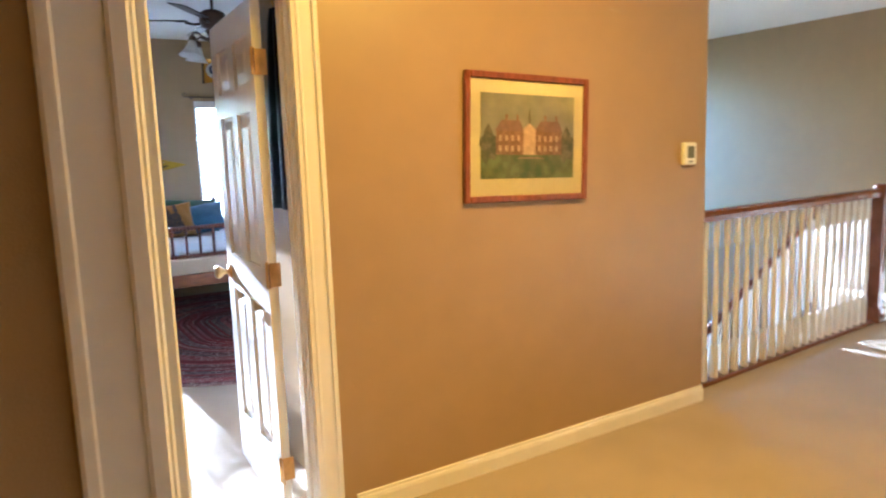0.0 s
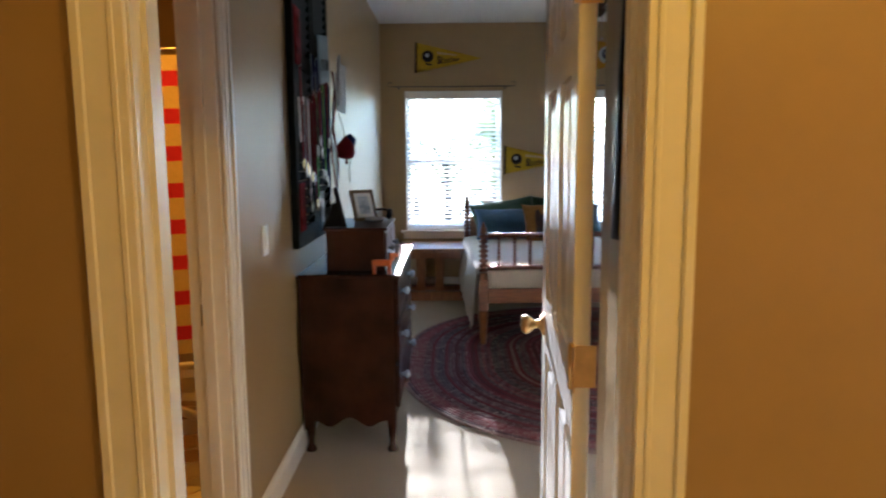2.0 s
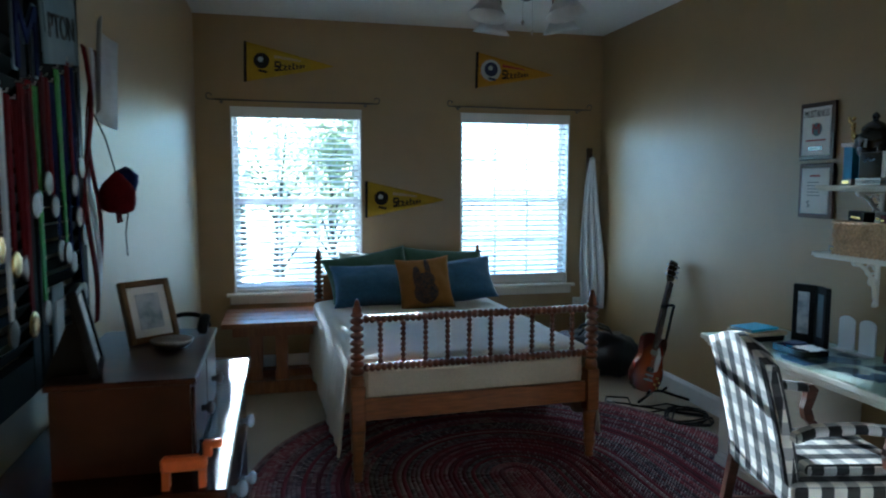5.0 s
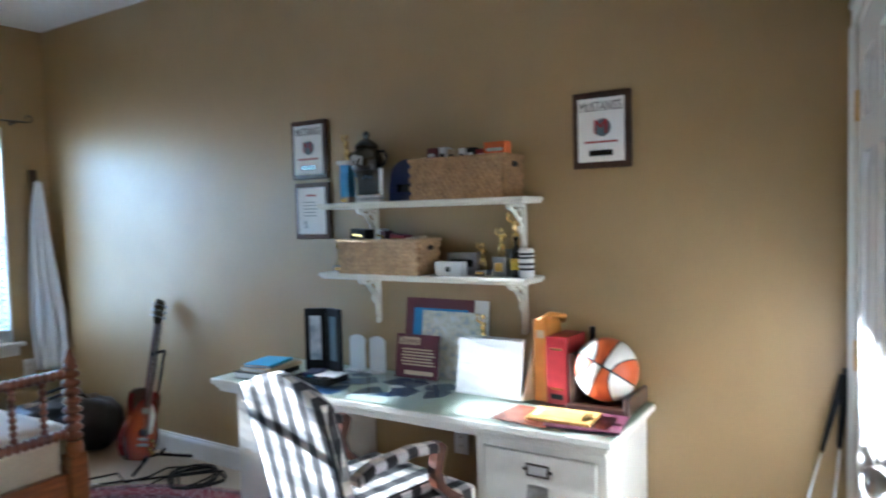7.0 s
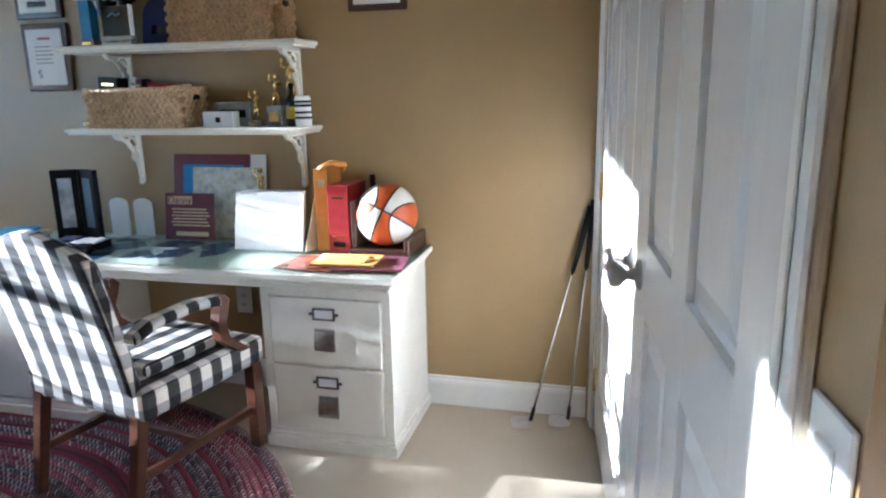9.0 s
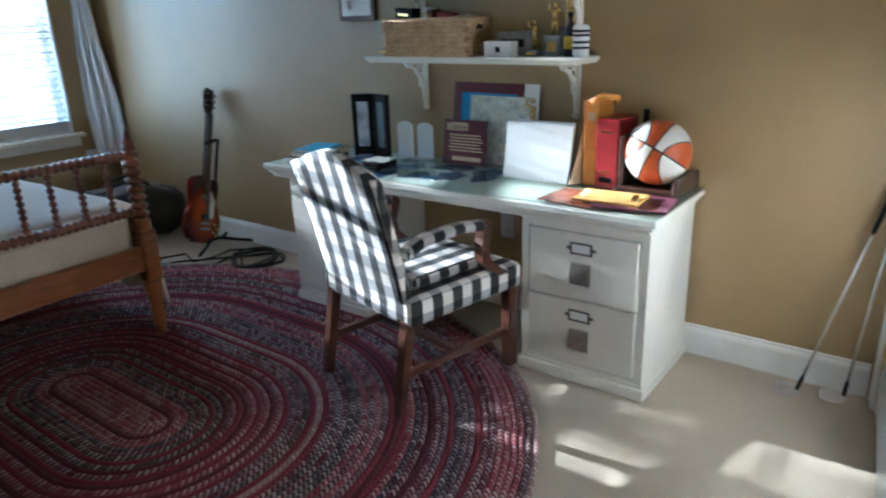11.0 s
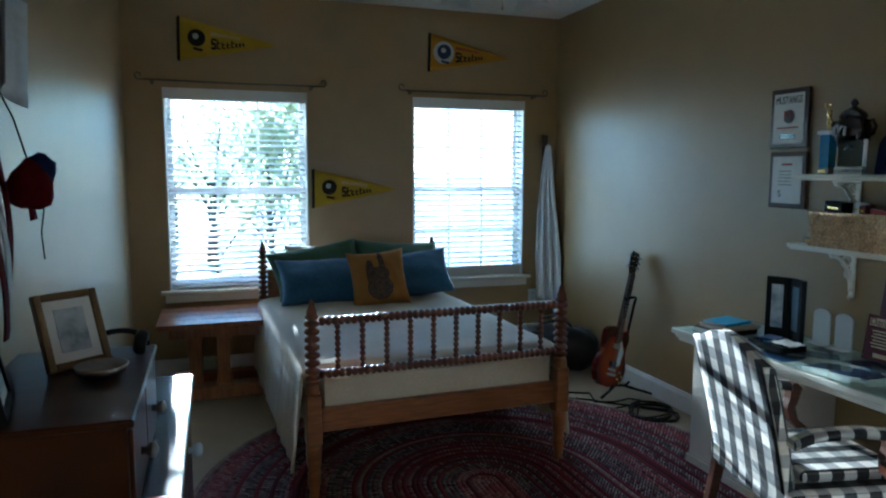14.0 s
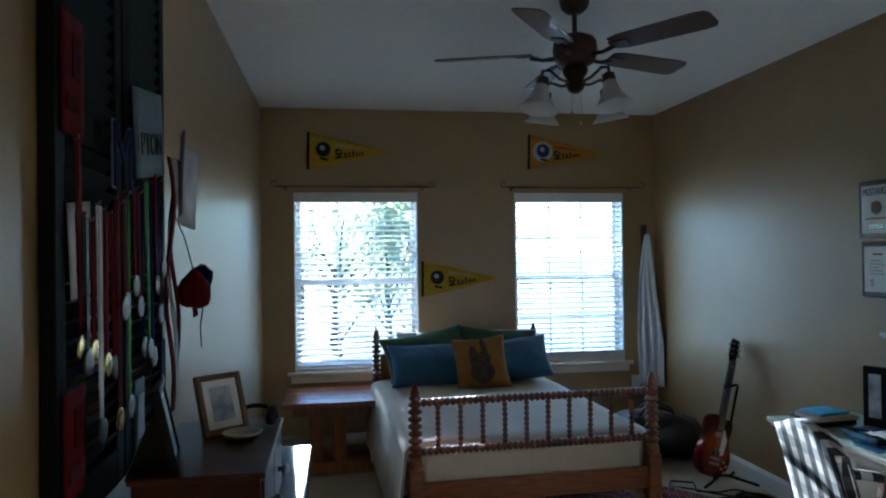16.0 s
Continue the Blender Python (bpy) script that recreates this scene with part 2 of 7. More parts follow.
# closet front, a little out of square
CA = 6.1
CM = pose(WX, 3.476, 0, 0, 0, CA + 180)   # local x runs back towards the entry, local y into the closet
CL = 2.14
CX0, CX1 = 0.10, 1.98
solid("wall_closet", boxes((0, CX0, 0, 0.11, 0, H), (CX1, CL, 0, 0.11, 0, H), (CX0, CX1, 0, 0.11, DH, H)), WALL, "tan painted closet wall around white double doors", "wall", m=CM, kind="structure")
solid("wall_entry", boxes((1.19, 1.30, DOOR_Y, 3.13, 0, H)), WALL, "tan painted entry wall behind the open door", "wall", kind="structure")
# hall
solid("wall_hall_end", boxes((-0.9, 0.33, 0.88, 1.0, 0, H)), WALL, "tan painted wall end beside the hall opening", "wall", kind="structure")
solid("wall_hall_back", boxes((-0.9, 9.0, -2.5, -2.4, 0, H)), WALL, "plain tan wall closing the hall", "wall", kind="structure")
solid("wall_hall_west", boxes((-1.0, -0.9, -2.5, HALL_Y, 0, H)), WALL, "plain tan wall closing the hall", "wall", kind="structure")
# stairwell
solid("wall_stair_east", boxes((8.2, 8.3, -2.5, 8.5, -2.8, H)), WALL, "pale tan stairwell wall in daylight", "wall", kind="structure")
solid("wall_stair_west", boxes((3.20, 3.28, DOOR_Y, 3.34, -2.8, H), (3.28, 3.47, 3.26, 3.34, -2.8, H), (3.44, 3.47, 3.34, 8.3, -2.8, H)), WALL, "plain stairwell wall", "wall", kind="structure")
solid("wall_stair_north", boxes((3.47, 4.5, 8.3, 8.46, -2.8, H), (7.6, 8.2, 8.3, 8.46, -2.8, H), (4.5, 7.6, 8.3, 8.46, -2.8, 0.2), (4.5, 7.6, 8.3, 8.46, 2.4, H)), WALL, "stairwell wall with a wide window", "wall", kind="structure")
solid("floor_lower", boxes((3.47, 9.0, 2.6, 8.46, -2.9, -2.8)), CARPET, "carpeted lower floor of the stairwell", "floor", kind="structure")
# bathroom shell
solid("wall_bath", boxes((-1.95, -1.85, DOOR_Y, 6.0, 0, H), (-1.85, -0.12, 6.0, 6.1, 0, H)), WALL, "warm lit bathroom wall", "wall", kind="structure")

# ---- doors, windows, trim ----
def casing(name, m, w, h, width=0.075, depth=0.018, label="white painted door casing", lap=(0.0, 0.0)):
    """Three-sided moulded trim round an opening: local x across, z up, y out of the wall."""
    c = thing(name, label, "door casing", m, kind="structure")
    for nm, x0, x1, z0, z1 in (("casing_leg", -width, lap[0], 0, h), ("casing_leg", w - lap[1], w + width, 0, h), ("casing_head", -width, w + width, h, h + width)):
        bm = bmesh.new()
        bm_box(bm, x0, x1, 0, depth * 0.6, z0, z1, 0.003)
        if nm == "casing_leg":
            out = x0 if x0 < 0 else x1 - 0.022
            bm_box(bm, out, out + 0.022, depth * 0.6, depth, z0, z1, 0.004)
            inn = x1 - 0.03 if x0 < 0 else x0 + 0.018
            bm_box(bm, inn, inn + 0.012, depth * 0.6, depth * 0.8, z0, z1, 0.002)
        else:
            bm_box(bm, x0, x1, depth * 0.6, depth, z1 - 0.022, z1, 0.004)
        part(nm, bm, TRIM, c)
    return c


def jamb(name, m, w, h, d):
    """The lining of an opening: local x across, y through the wall."""
    c = thing(name, "white painted door jamb with its stop", "door jamb", m, kind="structure")
    for nm, b, s in (("jamb_side", (0, 0.018, 0.002, d - 0.002, 0, h), (0.018, 0.03, d * 0.35, d * 0.65, 0, h)),
                     ("jamb_side", (w - 0.018, w, 0.002, d - 0.002, 0, h), (w - 0.03, w - 0.018, d * 0.35, d * 0.65, 0, h)),
                     ("jamb_head", (0.018, w - 0.018, 0.002, d - 0.002, h - 0.018, h), (0.03, w - 0.03, d * 0.35, d * 0.65, h - 0.03, h - 0.018))):
        part(nm, boxes(b, s), TRIM, c)
    return c


def panel_door(name, m, w, h, label, t=0.036, knob_x=None, knob_mat=BRASS, sides=(-1, 1), hinge_x=0.0, hinges=(0.2, 0.96, 1.74)):
    """Six-panel door; local x from the hinge edge, y through the leaf, z up."""
    d = thing(name, label, "door", m, kind="structure")
    st, mid = 0.11 * w / 0.78, 0.10 * w / 0.78
    z = [0.12 * h, 0.42 * h, 0.50 * h, 0.80 * h, 0.85 * h, 0.94 * h]
    bm = bmesh.new()
    e = t / 2
    bm_box(bm, 0, st, -e, e, 0, h, 0.002)
    bm_box(bm, w - st, w, -e, e, 0, h, 0.002)
    bm_box(bm, (w - mid) / 2, (w + mid) / 2, -e, e, z[0], z[5], 0.0)
    for a, b in ((0, z[0]), (z[1], z[2]), (z[3], z[4]), (z[5], h)):
        bm_box(bm, st, w - st, -e + 0.0003, e - 0.0003, a, b)
    part("door_frame", bm, DOORW, d)
    for x0, x1 in ((st, (w - mid) / 2), ((w + mid) / 2, w - st)):
        for a, b in ((z[0], z[1]), (z[2], z[3]), (z[4], z[5])):
            bm = bmesh.new()
            bm_box(bm, x0 - 0.001, x1 + 0.001, -e + 0.013, e - 0.013, a - 0.001, b + 0.001)
            for s in (-1, 1):
                # raised field with sloped edges
                y0, y1 = s * (e - 0.013), s * (e - 0.003)
                o, i = 0.016, 0.052
                q = [bm.verts.new((x, y0, zz)) for x, zz in ((x0 + o, a + o), (x1 - o, a + o), (x1 - o, b - o), (x0 + o, b - o))]
                r = [bm.verts.new((x, y1, zz)) for x, zz in ((x0 + i, a + i), (x1 - i, a + i), (x1 - i, b - i), (x0 + i, b - i))]
                bm.faces.new(r)
                for k in range(4):
                    bm.faces.new((q[k], q[(k + 1) % 4], r[(k + 1) % 4], r[k]))
            part("door_panel", bm, DOORW, d)
    if knob_x is not None:
        for s in sides:
            bm = bmesh.new()
            bm_lathe(bm, [(0.033, 0), (0.033, 0.006), (0.014, 0.012), (0.011, 0.028), (0.018, 0.036), (0.028, 0.046), (0.030, 0.056), (0.024, 0.066), (0.008, 0.070)], 16,
                     pose(knob_x, s * e, 0.885, -90 if s > 0 else 90, 0, 0))
            part("door_knob", bm, knob_mat, d, "round metal door knob on a rosette")
    for hz in hinges:
        bm = bmesh.new()
        bm_lathe(bm, [(0.007, hz - 0.045), (0.007, hz + 0.045), (0.004, hz + 0.052)], 8, pose(hinge_x - 0.006, e + 0.004, 0))
        bm_box(bm, hinge_x - 0.0025, hinge_x, -e - 0.012, e + 0.002, hz - 0.045, hz + 0.045)
        bm_box(bm, hinge_x - 0.036, hinge_x - 0.004, e, e + 0.003, hz - 0.045, hz + 0.045)
        part("hinge", bm, BRASS, d, "brass butt hinge")
    return d


# bedroom door, standing open at a right angle to its wall
jamb("door_jamb_1", pose(DX0, HALL_Y, 0), DX1 - DX0, DH, DOOR_Y - HALL_Y)
casing("door_casing_1", pose(DX1, HALL_Y, 0, 0, 0, 180), DX1 - DX0, DH, 0.083, 0.02, lap=(0.014, 0.014))
casing("door_casing_2", pose(DX0, DOOR_Y, 0), DX1 - DX0, DH, 0.07, 0.014)
panel_door("door_1", pose(0.988, 2.480, 0.012, 0, 0, 87.6), 0.68, DH - 0.03, "white six-panel bedroom door standing open, brass hinges", knob_x=0.625, hinges=(0.19, 0.95, 1.72))

# bathroom doorway
jamb("door_jamb_2", pose(0, BY0, 0, 0, 0, 90), BY1 - BY0, DH, 0.12)
casing("door_casing_3", pose(0, BY1, 0, 0, 0, -90), BY1 - BY0, DH, 0.085, 0.02)
bm = boxes((-0.085, -0.055, BY1 - 0.021, BY1 - 0.0185, 0.86, 0.93))
bm_box(bm, -0.078, -0.062, BY1 - 0.0225, BY1 - 0.021, 0.88, 0.91)
solid("strike_plate", bm, PEWTER, "small dark metal strike plate on the bathroom jamb", "strike plate")

# closet double doors
casing("door_casing_4", CM @ pose(CX1, -0.0, 0, 0, 0, 180), CX1 - CX0, DH, 0.075, 0.018)
jamb("door_jamb_3", CM @ pose(CX0, 0.0, 0), CX1 - CX0, DH, 0.11)
LW = (CX1 - CX0 - 0.044) / 2
panel_door("door_2", CM @ pose(CX0 + 0.02, 0.022, 0.012) @ Matrix.Diagonal((1, -1, 1, 1)), LW, DH - 0.03, "white six-panel closet door, closed, streaked with sunlight", knob_x=LW - 0.06, knob_mat=NICKEL, sides=(1,), hinges=(0.2, 0.93, 1.70))
panel_door("door_3", CM @ pose(CX1 - 0.02, 0.022, 0.012, 0, 0, 180), LW, DH - 0.03, "white six-panel closet door, closed, in shade", knob_x=LW - 0.06, knob_mat=NICKEL, sides=(1,), hinges=(0.2, 0.93, 1.70))

# cased wall end in the hall
bm = bmesh.new()
bm_box(bm, 0.332, 0.352, 0.862, 1.018, 0, 2.3, 0.004)
bm_box(bm, 0.235, 0.338, 0.855, 0.878, 0, 2.3, 0.004)
bm_box(bm, 0.305, 0.33, 0.845, 0.855, 0, 2.3, 0.004)
bm_box(bm, 0.235, 0.255, 0.842, 0.856, 0, 2.3, 0.004)
solid("trim_hall", bm, TRIM, "white moulded trim on the end of the hall wall", "trim", kind="structure")

# baseboards: plank with a rounded cap
def baseboard(name, x0, y0, x1, y1, h=0.125):
    L = math.hypot(x1 - x0, y1 - y0)
    bm = bmesh.new()
    prof = [(0.0, 0.0), (-0.014, 0.0), (-0.014, h - 0.03), (-0.011, h - 0.018), (-0.007, h - 0.012), (-0.007, h - 0.003), (-0.003, h), (0.0, h)]
    a = [bm.verts.new((0, y, z)) for y, z in prof]
    b = [bm.verts.new((L, y, z)) for y, z in prof]
    bm.faces.new(a)
    bm.faces.new(list(reversed(b)))
    for i in range(len(prof) - 1):
        bm.faces.new((a[i + 1], a[i], b[i], b[i + 1]))
    solid(name, bm, TRIM, "white painted baseboard with a moulded cap", "baseboard", pose(x0, y0, 0, 0, 0, math.degrees(math.atan2(y1 - y0, x1 - x0))), kind="structure")


baseboard("baseboard_1", 0.014, NY, WX - 0.014, NY)
baseboard("baseboard_2", WX, NY, WX, 3.5)
baseboard("baseboard_3", 0, BY1 + 0.09, 0, NY)
baseboard("baseboard_4", DX1 + 0.14, HALL_Y, 3.28, HALL_Y, 0.085)
baseboard("baseboard_5", -0.9, HALL_Y, DX0 - 0.14, HALL_Y, 0.085)
baseboard("baseboard_6", 3.28, HALL_Y + 0.005, 3.28, 2.59, 0.085)


# windows: two sashes with muntins, stool and apron
def window(name, x0, x1, label):
    w = thing(name, label, "window", pose(x0, NY, WZ0), kind="structure")
    W, Hh = x1 - x0, WZ1 - WZ0
    bm = boxes((0, 0.02, 0.085, 0.15, 0, Hh), (W - 0.02, W, 0.085, 0.15, 0, Hh), (0.02, W - 0.02, 0.085, 0.15, Hh - 0.035, Hh), (0.02, W - 0.02, 0.085, 0.15, 0, 0.035))
    bm_box(bm, 0, 0.012, 0.004, 0.085, 0, Hh)
    bm_box(bm, W - 0.012, W, 0.004, 0.085, 0, Hh)
    bm_box(bm, 0.012, W - 0.012, 0.004, 0.085, Hh - 0.012, Hh)
    part("window_frame", bm, VINYL, w)
    half = Hh / 2
    for z0, z1, y in ((0.035, half + 0.02, 0.095), (half - 0.02, Hh - 0.035, 0.120)):
        bm = boxes((0.02, 0.05, y, y + 0.024, z0, z1), (W - 0.05, W - 0.02, y, y + 0.024, z0, z1), (0.05, W - 0.05, y, y + 0.024, z0, z0 + 0.04), (0.05, W - 0.05, y, y + 0.024, z1 - 0.04, z1))
        s = part("sash", bm, VINYL, w)
        bm = bmesh.new()
        iw = W - 0.10
        for k in (1, 2):
            xx = 0.05 + iw * k / 3
            bm_box(bm, xx - 0.008, xx + 0.008, y + 0.006, y + 0.018, z0 + 0.04, z1 - 0.04)
        zz = (z0 + z1) / 2
        bm_box(bm, 0.05, W - 0.05, y + 0.007, y + 0.017, zz - 0.008, zz + 0.008)
        part("muntin", bm, VINYL, s)
        pn = part("pane", boxes((0.05, W - 0.05, y + 0.011, y + 0.014, z0 + 0.04, z1 - 0.04)), PANE, s)
        pn.visible_shadow = False
    bm = bmesh.new()
    bm_box(bm, -0.055, W + 0.055, -0.055, -0.001, -0.022, 0.004, 0.005)
    bm_box(bm, 0.001, W - 0.001, -0.002, 0.085, -0.02, 0.003)
    part("window_sill", bm, TRIM, w)
    part("apron", boxes((-0.03, W + 0.03, -0.017, -0.001, -0.085, -0.022), bevel=0.003), TRIM, w)
    return w


def blind(x0, x1, tilt, label, stacked=0):
    b = thing("window_blind", label, "window blind", pose(x0, NY, WZ0), group="blinds at the windows")
    W, Hh = x1 - x0, WZ1 - WZ0
    bm = bmesh.new()
    bm_box(bm, 0.016, W - 0.016, 0.012, 0.066, Hh - 0.062, Hh - 0.013, 0.003)
    bm_box(bm, 0.012, W - 0.012, 0.003, 0.010, Hh - 0.078, Hh - 0.011, 0.003)
    part("headrail", bm, SLAT, b)
    part("bottom_rail", boxes((0.018, W - 0.018, 0.016, 0.062, 0.008, 0.024), bevel=0.004), SLAT, b)
    bm = bmesh.new()
    prof = [(-0.025, 0.0), (-0.012, 0.0026), (0.0, 0.0036), (0.012, 0.0026), (0.025, 0.0)]
    L = W - 0.036
    rows = [[bm.verts.new((x, y, z + dz)) for y, z in prof] for dz in (0, 0.0028) for x in (0, L)]
    for a, c in ((rows[0], rows[1]), (rows[3], rows[2])):
        for i in range(4):
            bm.faces.new((a[i], a[i + 1], c[i + 1], c[i]))
    for i, j in ((0, 2), (1, 3)):
        bm.faces.new(rows[i] + list(reversed(rows[j])))
    for k in (0, 4):
        bm.faces.new((rows[0][k], rows[1][k], rows[3][k], rows[2][k]))
    low = 0.052 + 0.005 * stacked
    n = int((Hh - 0.058 - low) / 0.043)
    first = None
    for i in range(n):
        m = pose(0.018, 0.039, low + i * 0.043, tilt + random.uniform(-1.5, 1.5), random.uniform(-0.12, 0.12), 0)
        if first is None:
            first = part("slat", bm, SLAT, b, m=m)
        else:
            share(first, m, b)
    for k in range(stacked):
        share(first, pose(0.018, 0.039, 0.0255 + k * 0.005), b)
    for xx in (0.14, W / 2, W - 0.14):
        bm = bmesh.new()
        for y in (0.013, 0.065):
            bm_tube(bm, [(xx, y, 0.02), (xx, y, Hh - 0.06)], 0.0009, 4)
        part("ladder_cord", bm, SLAT, b)
    bm = bmesh.new()
    bm_tube(bm, [(W - 0.10, 0.0, Hh - 0.07), (W - 0.10, -0.004, Hh * 0.52)], 0.0011, 5)
    bm_lathe(bm, [(0.003, 0.03), (0.008, 0.006), (0.009, 0.0), (0.003, -0.004)], 8, pose(W - 0.10, -0.004, Hh * 0.50))
    part("pull_cord", bm, SLAT, b, "white cord with a small wooden tassel")
    return b


def curtain_rod(x0, x1, z):
    r = thing("curtain_rod", "thin dark metal curtain rod with scrolled ends, bare", "curtain rod", pose(0, 0, 0), group="rods over the windows")
    y = NY - 0.07
    bm = bmesh.new()
    bm_tube(bm, [(x0, y, z), ((x0 + x1) / 2, y, z - 0.004), (x1, y, z)], 0.0065, 8)
    part("rod", bm, PEWTER, r)
    for s, x in ((-1, x0), (1, x1)):
        bm = bmesh.new()
        pts = []
        for k in range(15):
            a = k / 14 * 1.6 * math.pi
            rr = 0.028 * (1 - 0.55 * k / 14)
            pts.append((x + s * (0.03 - 0.0 + rr * math.sin(a) * 1.0), y, z + 0.026 - rr * math.cos(a) - 0.0))
        bm_tube(bm, [(x - s * 0.005, y, z)] + pts, 0.005, 6)
        part("finial", bm, PEWTER, r, "scrolled metal finial")
        bm = bmesh.new()
        bx = x - s * 0.05
        bm_tube(bm, [(bx, NY - 0.001, z - 0.01), (bx, y + 0.01, z - 0.012), (bx, y, z - 0.004)], 0.005, 6)
        bm_lathe(bm, [(0.014, 0), (0.014, 0.004), (0.006, 0.006)], 10, pose(bx, NY - 0.0005, z - 0.01, 90, 0, 0))
        part("bracket", bm, PEWTER, r)


gm, gn, gl = node_mat("window_glass", 0.0)
gp = gn["Principled BSDF"]
gp.inputs["Transmission Weight"].default_value, gp.inputs["IOR"].default_value = 1.0, 1.01
gp.inputs["Base Color"].default_value = (0.97, 0.99, 1.0, 1)
PANE = gm
window("window_1", *W1, "white double-hung window with muntins and a stool")
window("window_2", *W2, "white double-hung window with muntins and a stool")
blind(*W1, 14, "white slatted blind, lowered with its slats open")
blind(*W2, 14, "white slatted blind, lowered, spare slats stacked on its rail", 13)
curtain_rod(0.14, 1.33, 2.105)
curtain_rod(1.99, 3.14, 2.105)

# ---- bed ----
def bead_profile(z0, z1, r, pitch, waist=0.42):
    n = max(1, round((z1 - z0) / pitch))
    p = []
    for i in range(n):
        a = z0 + (z1 - z0) * i / n
        h = (z1 - z0) / n
        p += [(r * waist, a), (r * 0.9, a + 0.25 * h), (r, a + 0.5 * h), (r * 0.9, a + 0.75 * h)]
    return p + [(r * waist, z1)]


BED = pose(0.955, 6.075, 0, 0, 0, 2.2)
BW, BLN = 1.257, 1.93
bed = thing("bed", "honey-maple spool bed with beaded posts and spindled footboard", "bed", BED)


def bed_post(top, x, y, foot=True):
    bm = bmesh.new()
    bm_lathe(bm, [(0.018, 0.012), (0.026, 0.02), (0.021, 0.035), (0.024, 0.06), (0.033, 0.10), (0.026, 0.115), (0.032, 0.13), (0.026, 0.145), (0.033, 0.17), (0.037, 0.24), (0.036, 0.27)], 14)
    bm_box(bm, -0.036, 0.036, -0.036, 0.036, 0.27, 0.50, 0.006)
    bm_lathe(bm, [(0.036, 0.50), (0.034, 0.53), (0.027, 0.55)], 14)
    part("leg", bm, MAPLE, bed, m=pose(x, y, 0))
    bm = bmesh.new()
    n = top - 0.09
    bm_lathe(bm, bead_profile(0.55, n, 0.036, 0.036) + [(0.028, n + 0.004), (0.031, n + 0.014), (0.022, n + 0.024), (0.024, n + 0.038), (0.016, n + 0.055), (0.012, n + 0.075), (0.003, n + 0.09)], 14)
    part("spool_post", bm, SPOOL, bed, m=pose(x, y, 0))


for x, y in ((0, 0), (BW, 0)):
    bed_post(0.925, x, y)
for x, y in ((0.0, BLN), (BW, BLN)):
    bed_post(1.0, x, y)
for z, r in ((0.825, 0.0225), (0.585, 0.0225)):
    bm = bmesh.new()
    bm_lathe(bm, bead_profile(0.03, BW - 0.03, r, 0.029, 0.5), 12)
    part("spool_rail", bm, SPOOL, bed, m=pose(0, 0, z, 0, 90, 0))
bm = bmesh.new()
bm_lathe(bm, bead_profile(0.60, 0.81, 0.0145, 0.026, 0.42), 10)
spin = part("spindle", bm, SPOOL, bed, m=pose(BW / 11, 0, 0))
for i in range(2, 11):
    share(spin, pose(BW * i / 11, 0, 0), bed)
part("foot_rail", boxes((0.03, BW - 0.03, -0.016, 0.016, 0.32, 0.43), bevel=0.004), MAPLE, bed)
part("head_rail", boxes((0.03, BW - 0.03, BLN - 0.016, BLN + 0.016, 0.32, 0.80), bevel=0.004), MAPLE, bed)
for x in (0.0, BW):
    part("side_rail", boxes((x - 0.014, x + 0.014, 0.036, BLN - 0.036, 0.32, 0.43), bevel=0.003), MAPLE, bed)

# mattress and bedspread
SPREAD = mat("cream_bedspread", (0.62, 0.53, 0.39), 0.9, grain=0.06, scale=90, bump=0.5, bump_scale=160, blotch=0.05, blotch_scale=4, sheen=0.3)
mt = solid("mattress", boxes((0.02, BW - 0.02, 0.03, BLN - 0.03, 0.36, 0.585), bevel=0.04), SPREAD, "plain cream mattress, covered by the bedspread", "mattress", BED)


def cloth(nx, ny, fn):
    bm = bmesh.new()
    g = [[bm.verts.new(fn(i / (nx - 1), j / (ny - 1))) for j in range(ny)] for i in range(nx)]
    for i in range(nx - 1):
        for j in range(ny - 1):
            bm.faces.new((g[i][j], g[i + 1][j], g[i + 1][j + 1], g[i][j + 1])).smooth = True
    return bm


def thick(ob, t, offset=0.0):
    s = ob.modifiers.new("thickness", "SOLIDIFY")
    s.thickness, s.offset = t, offset
    return ob


def spread_at(u, v):
    """Bedspread across u (side to side) and v (foot to head), hanging at both sides."""
    drop, top = 0.44, BW + 0.05
    s = u * (top + 2 * drop) - drop
    y = 0.045 + v * (BLN - 0.10)
    k = noise.noise(Vector((s * 3, y * 3, 1.7)))
    fold = noise.noise(Vector((y * 9.5, 3.0 if s < 0.5 else 9.0, 0)))
    if s < 0:
        d = -s
        flare = 0.03 + 0.05 * (d / drop) + 0.040 * fold * (d / drop)
        return Vector((-0.012 - flare, y - 0.02 * d, 0.60 - d * (1.0 + 0.10 * math.exp(-y / 0.25)) + 0.03 * fold * d / drop))
    if s > top:
        d = s - top
        flare = 0.03 + 0.05 * (d / drop) + 0.040 * fold * (d / drop)
        return Vector((BW + 0.012 + flare, y - 0.02 * d, 0.60 - d * (1.0 + 0.10 * math.exp(-y / 0.25)) + 0.03 * fold * d / drop))
    e = min(s, top - s)
    sag = 0.02 * math.exp(-e / 0.05)
    front = 0.03 * math.exp(-(y - 0.045) / 0.03)
    return Vector((s - 0.025, y, 0.615 - sag - front + 0.008 * k))


thick(solid("bedspread", cloth(64, 70, spread_at), SPREAD, "cream woven bedspread hanging over both sides", "bedspread", BED), 0.012, -1)
# front drop of the bedding, tucked behind the foot rail
thick(solid("blanket", cloth(40, 8, lambda u, v: Vector((0.05 + u * (BW - 0.10), 0.040 - 0.012 * v + 0.004 * noise.noise(Vector((u * 9, v * 2, 0))), 0.59 - 0.20 * v))), SPREAD, "cream blanket tucked in behind the foot rail", "blanket", BED), 0.012, -1)


